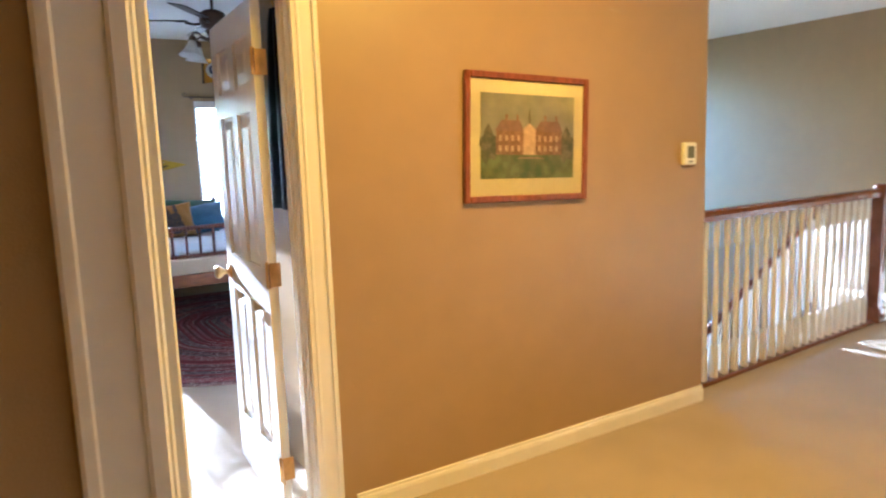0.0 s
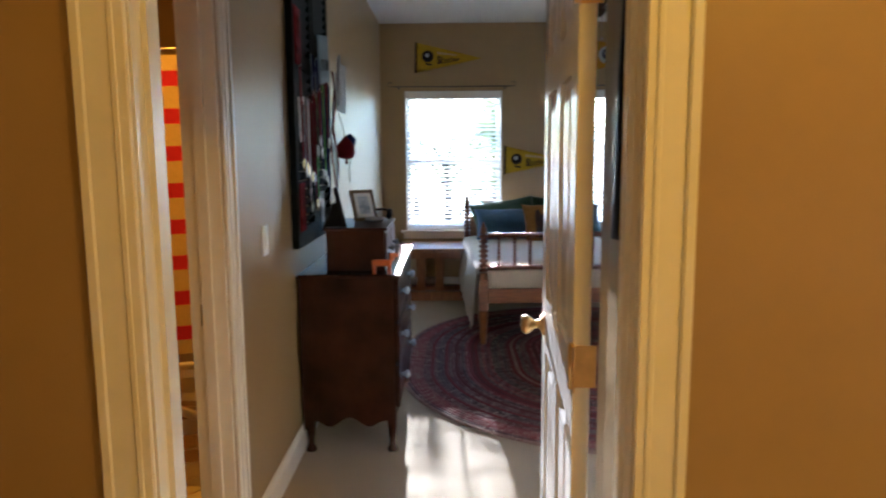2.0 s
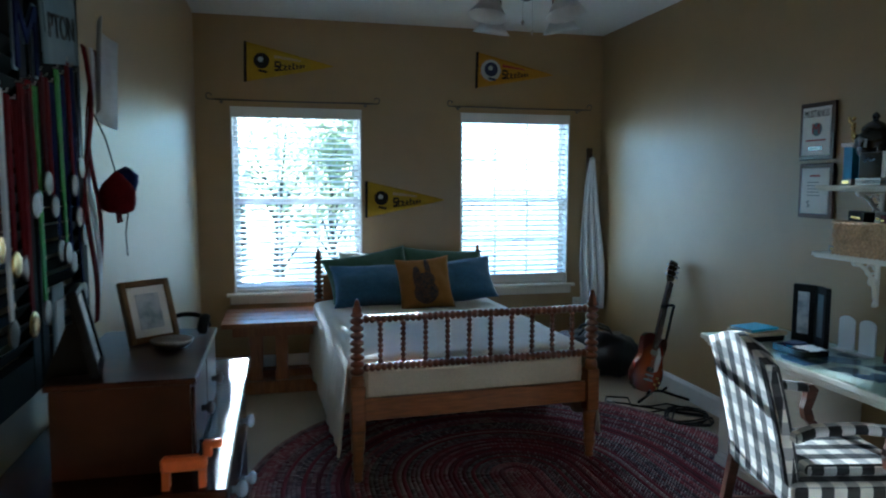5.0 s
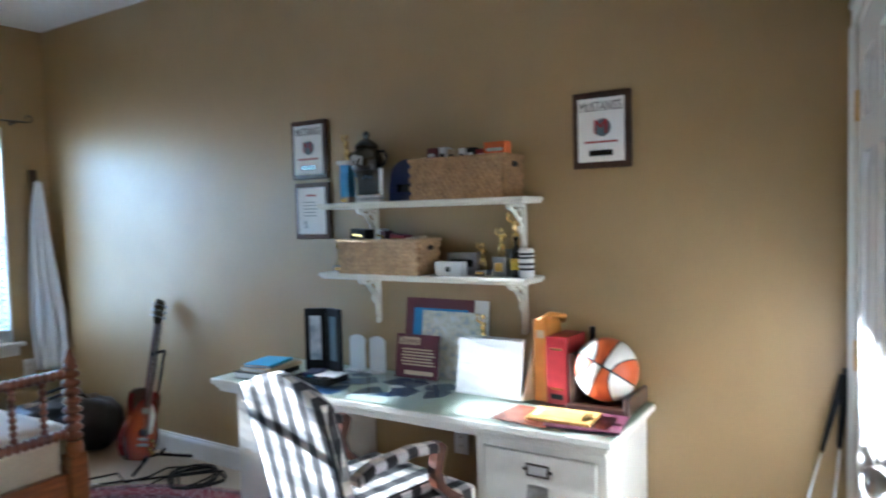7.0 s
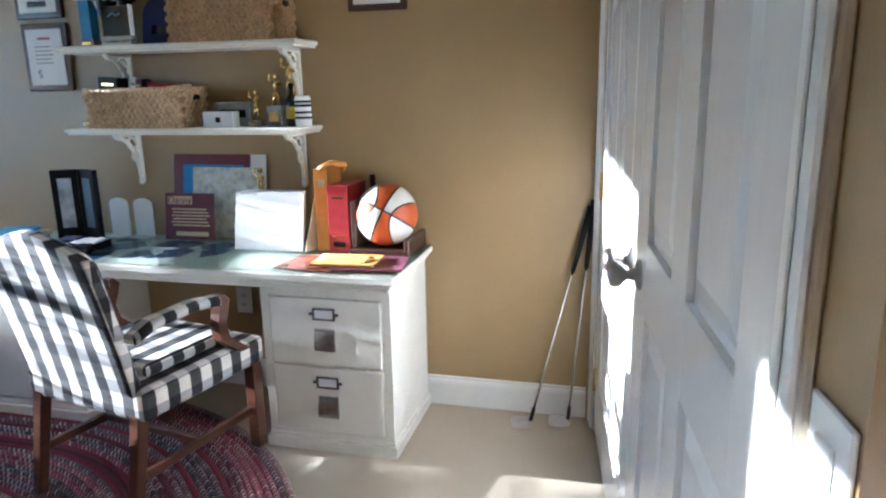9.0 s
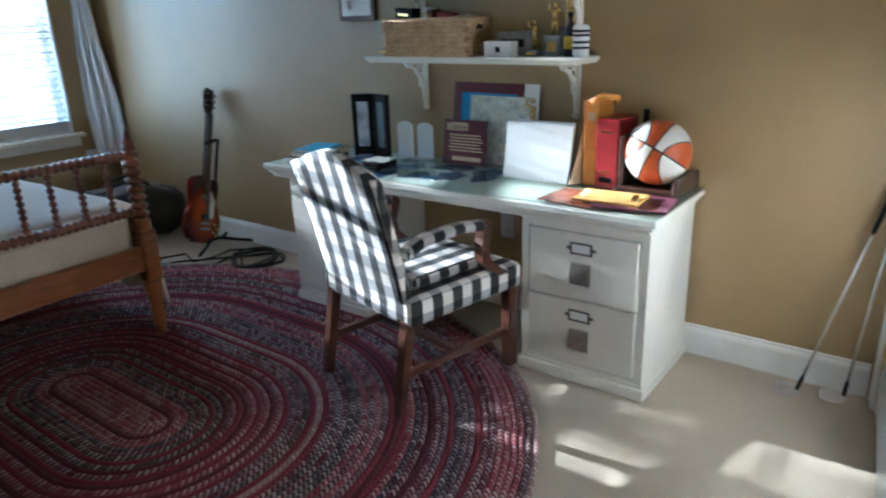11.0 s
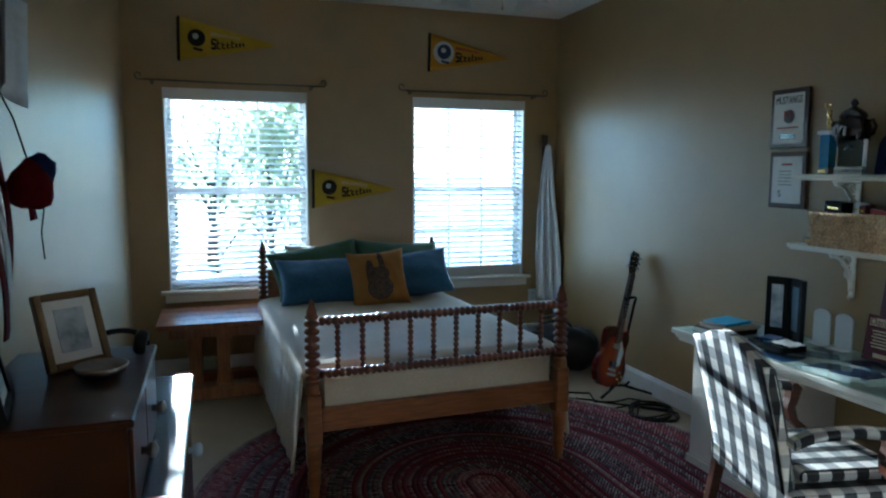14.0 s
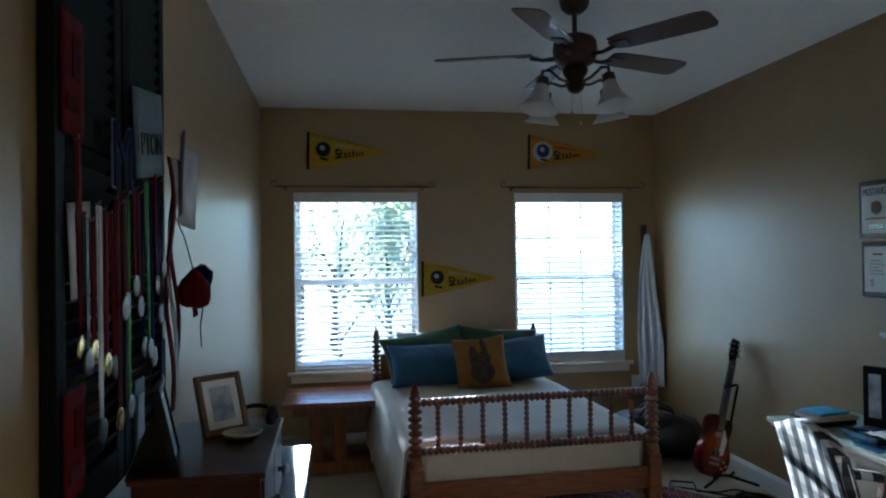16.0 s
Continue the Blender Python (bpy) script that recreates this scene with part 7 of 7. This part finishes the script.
# dark jacket on a hook behind the open door
jk = thing("jacket", "dark jacket hanging on the wall behind the door", "jacket", pose(1.19, 2.72, 1.98))
thick(part("cloth", cloth(18, 20, lambda u, v: Vector((-0.02 - 0.025 * abs(math.sin(u * 8)), (u - 0.5) * (0.10 + 0.26 * v ** 0.5), -0.80 * v))), BLACK, jk), 0.012)
bm = bmesh.new()
bm_tube(bm, [(0.0, 0, 0.0), (-0.05, 0, 0.0), (-0.055, 0, 0.02)], 0.005, 6)
part("hook", bm, BRASS, jk)

# ---- hall ----
REDW = mat("reddish_frame_wood", (0.20, 0.055, 0.022), 0.3, grain=0.3, scale=12, stretch=(6, 1, 1), coat=0.3)
MATB = mat("cream_mat_board", (0.33, 0.27, 0.17), 0.7, grain=0.03, scale=40)
pic = thing("framed_print", "framed print of a brick mansion behind lawns", "picture", pose(1.752, HALL_Y, 1.181, 0, 2.0, 0) @ Matrix.Diagonal((0.668 / 0.70, 1, 0.534 / 0.54, 1)))
PW, PH = 0.70, 0.54
b = 0.028
part("frame", boxes((0, b, -0.024, -0.002, 0, PH), (PW - b, PW, -0.024, -0.002, 0, PH), (b, PW - b, -0.024, -0.002, 0, b), (b, PW - b, -0.024, -0.002, PH - b, PH), bevel=0.004), REDW, pic)
part("mat_board", boxes((b, PW - b, -0.012, -0.003, b, PH - b)), MATB, pic)
ix0, ix1, iz0, iz1 = 0.085, PW - 0.085, 0.10, PH - 0.085
TANP = mat("painted_stone", (0.30, 0.20, 0.12), 0.5, grain=0.2, scale=40)
SKYP = picture_mat("painted_dusk_sky", (0.105, 0.105, 0.081), (0.161, 0.143, 0.105), (0.130, 0.118, 0.093), 9)
LAWN = picture_mat("painted_lawn", (0.031, 0.056, 0.019), (0.087, 0.105, 0.037), (0.062, 0.068, 0.025), 16)
BRICKP = picture_mat("painted_brick_front", (0.093, 0.040, 0.019), (0.161, 0.081, 0.043), (0.124, 0.056, 0.028), 40)
ROOFP = mat("painted_roof", (0.12, 0.06, 0.045), 0.4, grain=0.2, scale=40)
TREEP = picture_mat("painted_trees", (0.031, 0.031, 0.015), (0.099, 0.081, 0.043), (0.056, 0.050, 0.025), 30)
part("print_sky", boxes((ix0, ix1, -0.0132, -0.0121, iz0, iz1)), SKYP, pic)
part("print_lawn", boxes((ix0, ix1, -0.0142, -0.0133, iz0, iz0 + 0.12)), LAWN, pic)


def flat(name, pts, y, material):
    bm = bmesh.new()
    bm_prism(bm, pts, y - 0.0006, y)
    part(name, bm, material, pic)


for cx in (0.125, 0.57):
    flat("print_trees", [(cx + (0.045 + 0.012 * math.sin(k * 2.7)) * math.cos(k * math.pi / 8), 0.24 + (0.07 + 0.02 * math.sin(k * 1.9)) * math.sin(k * math.pi / 8)) for k in range(16)], -0.0143, TREEP)
for x0, x1 in ((0.165, 0.315), (0.385, 0.54)):
    flat("print_wing", [(x0, 0.20), (x1, 0.20), (x1, 0.30), (x0, 0.30)], -0.0146, BRICKP)
    flat("print_roof", [(x0 - 0.008, 0.30), (x1 + 0.005, 0.30), (x1 - 0.02, 0.345), (x0 + 0.03, 0.345)], -0.0147, ROOFP)
    for cx in (x0 + 0.05, x1 - 0.04):
        flat("print_chimney", [(cx, 0.345), (cx + 0.012, 0.345), (cx + 0.012, 0.37), (cx, 0.37)], -0.0147, BRICKP)
    for k in range(4):
        for z in (0.215, 0.258):
            xx = x0 + 0.016 + k * 0.034
            flat("print_window", [(xx, z), (xx + 0.012, z), (xx + 0.012, z + 0.024), (xx, z + 0.024)], -0.0154, TANP)
flat("print_portico", [(0.315, 0.20), (0.385, 0.20), (0.385, 0.31), (0.35, 0.335), (0.315, 0.31)], -0.0149, TANP)
flat("print_cupola", [(0.344, 0.335), (0.356, 0.335), (0.353, 0.385), (0.350, 0.40), (0.347, 0.385)], -0.0149, TREEP)
flat("print_path", [(0.30, 0.19), (0.40, 0.19), (0.44, 0.183), (0.28, 0.183)], -0.0150, mat("painted_path", (0.16, 0.10, 0.06), 0.5, grain=0.2, scale=40))
gl_ = part("glass", boxes((b, PW - b, -0.0175, -0.0165, b, PH - b)), PANE, pic)
gl_.visible_shadow = False

th = thing("thermostat", "small white wall thermostat with a grey screen", "thermostat", pose(3.079, HALL_Y, 1.283))
part("case", boxes((0, 0.10, -0.028, -0.0005, 0, 0.115), bevel=0.008), VINYL, th)
part("screen", boxes((0.025, 0.075, -0.030, -0.0275, 0.035, 0.095)), mat("grey_lcd", (0.16, 0.18, 0.15), 0.25, grain=0.05, scale=30), th)
part("button_row", boxes((0.035, 0.065, -0.0305, -0.0275, 0.013, 0.022)), GREY, th)

# landing rail
RAILW = mat("cherry_handrail", (0.17, 0.06, 0.028), 0.25, grain=0.3, scale=8, stretch=(6, 1, 1), coat=0.4)
rail = thing("stair_rail", "landing railing with white balusters and cherry handrail", "railing", pose(3.31, 2.475, 0, 0, 0, 3.5))
RL = 2.30
bm = bmesh.new()
bm_prism(bm, [(-0.028, 0.955), (0.028, 0.955), (0.034, 0.985), (0.028, 1.01), (0.012, 1.02), (-0.012, 1.02), (-0.028, 1.01), (-0.034, 0.985)], 0, RL, pose(0, 0, 0, 0, 0, -90))
part("handrail", bm, RAILW, rail)
part("shoe_rail", boxes((0, RL, -0.035, 0.035, 0.001, 0.028), bevel=0.004), RAILW, rail)
bm = bmesh.new()
bm_box(bm, -0.016, 0.016, -0.016, 0.016, 0.028, 0.22)
bm_lathe(bm, [(0.016, 0.22), (0.012, 0.24), (0.016, 0.26), (0.017, 0.40), (0.013, 0.70), (0.011, 0.80)], 10)
bm_box(bm, -0.012, 0.012, -0.012, 0.012, 0.80, 0.956)
first = part("baluster", bm, TRIM, rail, m=pose(0.06, 0, 0))
k = 1
while 0.06 + k * 0.105 < RL - 0.04:
    share(first, pose(0.06 + k * 0.105, 0, 0), rail)
    k += 1
bm = bmesh.new()
bm_box(bm, -0.045, 0.045, -0.045, 0.045, 0, 0.98, 0.004)
bm_box(bm, -0.055, 0.055, -0.055, 0.055, 0.98, 1.005, 0.004)
bm_lathe(bm, [(0.04, 1.005), (0.05, 1.02), (0.045, 1.04), (0.02, 1.05)], 14)
bm_box(bm, -0.058, 0.058, -0.058, 0.058, 0, 0.12, 0.004)
part("newel_post", bm, RAILW, rail, m=pose(RL + 0.045, 0, 0))
r2 = thing("stair_rail", "second landing rail running on from the newel post", "railing", pose(5.86, 2.56, 0, 0, 0, -82))
bm = bmesh.new()
bm_prism(bm, [(-0.028, 0.955), (0.028, 0.955), (0.034, 0.985), (0.028, 1.01), (-0.028, 1.01), (-0.034, 0.985)], 0, 1.9, pose(0, 0, 0, 0, 0, -90))
part("handrail", bm, RAILW, r2)
part("shoe_rail", boxes((0, 1.9, -0.035, 0.035, 0.001, 0.028)), RAILW, r2)
for k in range(17):
    share(first, pose(0.09 + k * 0.105, 0, 0), r2)
# sloping rail of the flight below, seen between the balusters
r3 = thing("flight_rail", "sloping handrail of the flight down beside the landing", "railing", pose(0, 0, 0))
bm = bmesh.new()
bm_tube(bm, [(4.05, 3.35, -0.40), (6.5, 3.52, 0.783)], 0.03, 10)
part("handrail", bm, RAILW, r3)
for k in range(22):
    t = (k + 0.5) / 22
    p = Vector((4.05, 3.35, -0.40)).lerp(Vector((6.5, 3.52, 0.783)), t)
    part("baluster", boxes((p.x - 0.014, p.x + 0.014, p.y - 0.014, p.y + 0.014, p.z - 0.80, p.z), bevel=0.002), TRIM, r3)
bm = bmesh.new()
for k in range(14):
    x = 6.90 - k * 0.25
    bm_box(bm, x - 0.25, x, 2.62, 3.60, -2.8, -0.05 - 0.19 * k - 0.0)
solid("stairs", bm, CARPET, "carpeted flight of stairs going down", "stairs", kind="structure")

# ---- bathroom ----
TILE = mat("brown_floor_tile", (0.20, 0.12, 0.07), 0.35, grain=0.2, scale=8)
solid("floor_bath", boxes((-1.85, -0.12, DOOR_Y, 6.0, 0.0, 0.012)), TILE, "brown tiled bathroom floor", "floor", kind="structure")
YCUR = mat("pale_yellow_curtain", (0.86, 0.66, 0.26), 0.85, grain=0.04, scale=60, bump=0.2, bump_scale=90)
RCUR = mat("red_curtain_stripe", (0.75, 0.022, 0.03), 0.85, grain=0.05, scale=60, bump=0.2, bump_scale=90)
YC = 4.86
cur = thing("shower_curtain", "shower curtain with broad red and yellow stripes", "shower curtain", pose(0, YC, 0))


def cur_at(z0, z1):
    def fn(u, v):
        x = -1.38 + u * 1.24
        z = z0 + (z1 - z0) * v
        k = (1.975 - z) / 1.6
        return Vector((x, 0.010 * math.sin(x * 17 + 0.6 * k) * (0.4 + 0.6 * k) + 0.003 * math.sin(x * 41), z + 0.004 * math.sin(x * 9 + 1) * (0.3 + k)))
    return fn


z = 1.945
stripe = 0
while z > 0.30:
    h = 0.083 if stripe == 0 else (0.119 if stripe % 2 == 0 else 0.081)
    z1 = max(0.30, z - h)
    o = part("yellow_band" if stripe % 2 == 0 else "red_band", cloth(70, 4, cur_at(z1, z)), YCUR if stripe % 2 == 0 else RCUR, cur)
    thick(o, 0.002).modifiers["thickness"].use_rim = False
    z, stripe = z1, stripe + 1
rod = thing("curtain_pole", "chrome shower pole across the tub", "curtain pole", pose(0, YC, 0))
bm = bmesh.new()
bm_tube(bm, [(-1.849, 0, 1.975), (-0.121, 0, 1.975)], 0.012, 10)
part("pole", bm, NICKEL, rod)
ring = None
for k in range(12):
    mm = pose(-1.36 + k * 0.108, 0, 0)
    if ring is None:
        bm = bmesh.new()
        bm_tube(bm, [(0, 0.018 * math.cos(q * math.pi / 5), 1.967 + 0.022 * math.sin(q * math.pi / 5)) for q in range(11)], 0.002, 5)
        ring = part("ring", bm, NICKEL, rod, m=mm)
    else:
        share(ring, mm, rod)
PORC = mat("white_porcelain", (0.80, 0.78, 0.72), 0.12, grain=0.02, scale=10, coat=0.4)
tub = thing("bathtub", "white porcelain tub behind the striped curtain", "bathtub", pose(0, 0, 0.012))
bm = boxes((-1.849, -0.121, YC + 0.03, YC + 0.06, 0, 0.42), (-1.849, -0.121, 5.56, 5.62, 0, 0.42), (-1.849, -1.75, YC + 0.06, 5.56, 0, 0.42), (-0.22, -0.121, YC + 0.06, 5.56, 0, 0.42), (-1.75, -0.22, YC + 0.06, 5.56, 0, 0.08))
part("basin", bm, PORC, tub)
bm = bmesh.new()
bm_tube(bm, [(-1.84, YC + 0.045, 0.42), (-0.13, YC + 0.045, 0.42)], 0.022, 10)
part("rim", bm, PORC, tub)
wc = thing("toilet", "white porcelain toilet with a wooden-toned seat", "toilet", pose(-1.28, 4.42, 0.012))
bm = bmesh.new()
bm_lathe(bm, [(0.11, 0), (0.115, 0.02), (0.085, 0.09), (0.09, 0.18), (0.14, 0.28), (0.185, 0.36), (0.19, 0.385), (0.15, 0.387)], 24)
for v in bm.verts:
    v.co.x = v.co.x * 1.3 + 0.10
part("bowl", bm, PORC, wc, smooth=True)
bm = bmesh.new()
bm_lathe(bm, [(0.19, 0.388), (0.196, 0.395), (0.195, 0.415), (0.17, 0.424), (0.02, 0.428)], 24)
for v in bm.verts:
    v.co.x = v.co.x * 1.3 + 0.10
part("seat_lid", bm, PORC, wc, smooth=True)
bm = bmesh.new()
bm_box(bm, -0.36, -0.17, -0.21, 0.21, 0.38, 0.74, 0.02, seg=2)
bm_box(bm, -0.37, -0.16, -0.22, 0.22, 0.74, 0.775, 0.01)
bm_box(bm, -0.30, -0.10, -0.11, 0.11, 0.0, 0.40, 0.02)
part("tank", bm, PORC, wc)
bm = bmesh.new()
bm_tube(bm, [(-0.165, -0.15, 0.69), (-0.145, -0.15, 0.69), (-0.14, -0.10, 0.685)], 0.007, 6)
part("flush_lever", bm, NICKEL, wc)

# slotted laundry basket
LAUN = mat("cream_plastic", (0.74, 0.66, 0.46), 0.4, grain=0.03, scale=20)
lb = thing("laundry_basket", "cream plastic laundry basket with slotted sides and handles", "laundry basket", pose(-0.36, 3.66, 0.012))


def ring_at(z):
    k = z / 0.52
    return 0.15 + 0.05 * k, 0.19 + 0.06 * k


def basket_shell():
    bm = bmesh.new()
    n = 40
    zs = [0.0, 0.05, 0.10, 0.16, 0.22, 0.28, 0.34, 0.40, 0.46]
    g = []
    for z in zs:
        a, b = ring_at(z)
        g.append([bm.verts.new((a * math.copysign(abs(math.cos(t)) ** 0.6, math.cos(t)), b * math.copysign(abs(math.sin(t)) ** 0.6, math.sin(t)), z)) for t in [2 * math.pi * k / n for k in range(n)]])
    for r in range(len(zs) - 1):
        for k in range(n):
            f = (g[r][k], g[r][(k + 1) % n], g[r + 1][(k + 1) % n], g[r + 1][k])
            bm.faces.new(f)
    bm.faces.new(list(reversed(g[0])))
    holes = [f for f in bm.faces if 0.09 < f.calc_center_median().z < 0.41 and len(f.verts) == 4]
    r = bmesh.ops.inset_individual(bm, faces=holes, thickness=0.0075)
    bmesh.ops.delete(bm, geom=holes, context="FACES")
    return bm


thick(part("slotted_wall", basket_shell(), LAUN, lb), 0.004)
bm = bmesh.new()
a, b = ring_at(0.47)
pts = []
for k in range(41):
    t = 2 * math.pi * k / 40
    lift = 0.05 * max(0.0, abs(math.sin(t)) - 0.75) / 0.25
    pts.append((a * math.copysign(abs(math.cos(t)) ** 0.6, math.cos(t)), b * math.copysign(abs(math.sin(t)) ** 0.6, math.sin(t)), 0.465 + lift))
bm_tube(bm, pts, 0.016, 8)
part("rim", bm, LAUN, lb, smooth=True)

# ---- outdoors ----
GRASS = mat("dry_lawn", (0.12, 0.14, 0.05), 0.95, grain=0.3, scale=2.0, blotch=0.25, blotch_scale=0.2)
bm = bmesh.new()
vs = [bm.verts.new(v) for v in ((-900, 8.47, -3.2), (900, 8.47, -3.2), (900, 1500, -3.2), (-900, 1500, -3.2))]
bm.faces.new(vs)
solid("ground", bm, GRASS, "wide lawn outside the house", "lawn", kind="structure")
BARK = mat("grey_bark", (0.10, 0.075, 0.055), 0.9, grain=0.3, scale=20, bump=0.6, bump_scale=40)
LEAF = mat("yellow_green_leaves", (0.11, 0.13, 0.04), 0.6, grain=0.3, scale=3)
ln, ll = LEAF.node_tree.nodes, LEAF.node_tree.links
thin, mixl = ln.new("ShaderNodeBsdfTranslucent"), ln.new("ShaderNodeMixShader")
thin.inputs[0].default_value, mixl.inputs[0].default_value = (0.60, 0.63, 0.40, 1), 0.78
ll.new(ln["Principled BSDF"].outputs[0], mixl.inputs[1])
ll.new(thin.outputs[0], mixl.inputs[2])
ll.new(mixl.outputs[0], ln["Material Output"].inputs[0])


def tree(x, y, h, spread, seed, leaves=150, limb=1.0):
    r = random.Random(seed)
    t = thing("tree", "broad tree with thinning leaves beyond the window", "tree", pose(x, y, -3.2), group="trees outside")
    bm = bmesh.new()
    top = h * 0.45
    bm_tube(bm, [(0, 0, 0), (0.1, 0.05, top * 0.5), (0.0, 0.1, top), (0.2, 0.0, h * 0.8)], [0.28 * limb, 0.22 * limb, 0.18 * limb, 0.05 * limb], 8)
    tips = []
    for k in range(9):
        a = k * 2.4 + r.uniform(-0.3, 0.3)
        z0 = top * r.uniform(0.7, 1.3)
        L = spread * r.uniform(0.6, 1.0)
        p1 = Vector((math.cos(a) * L * 0.5, math.sin(a) * L * 0.5, z0 + h * 0.14))
        p2 = Vector((math.cos(a) * L, math.sin(a) * L, z0 + h * r.uniform(0.2, 0.42)))
        bm_tube(bm, [(0, 0, z0), p1, p2], [0.11 * limb, 0.07 * limb, 0.02 * limb], 6)
        tips += [p1, p1.lerp(p2, 0.5), p2]
    tips += [Vector((0.2, 0, h * 0.8)), Vector((0, 0, h * 0.7))]
    part("trunk", bm, BARK, t)
    vs, fs = [], []
    for p in tips:
        for q in range(leaves):
            c = p + Vector((r.gauss(0, 1), r.gauss(0, 1), r.gauss(0, 0.8))) * spread * 0.22
            u = Vector((r.uniform(-1, 1), r.uniform(-1, 1), r.uniform(-1, 1))).normalized() * r.uniform(0.06, 0.13)
            w = u.orthogonal().normalized() * u.length * 0.6
            b = len(vs)
            vs += [c - u, c + w, c + u, c - w]
            fs.append((b, b + 1, b + 2, b + 3))
    me = bpy.data.meshes.new("crown")
    me.from_pydata([tuple(v) for v in vs], [], fs)
    me.materials.append(LEAF)
    o = new("crown", me)
    o.parent = t


tree(0.6, 20.5, 7.6, 2.3, 11, 40, 0.3)
# added in the sun's path so that its leaves dapple the bedroom sunlight
tree(3.3, 25.0, 12.0, 3.4, 21, 130, 0.5)
# added, with its place chosen to block sun from the floor by the closet
tree(2.1, 23.0, 7.9, 1.5, 31, 80, 0.4)
tree(-4.5, 30.0, 8.5, 3.0, 1)
tree(-9.5, 36.0, 9.5, 3.4, 2)
tree(6.0, 46.0, 7.5, 2.8, 3)
tree(0.5, 40.0, 8.0, 3.2, 4)
tree(-2.0, 55.0, 9.0, 3.6, 5)
tree(11.0, 52.0, 8.0, 3.2, 6)
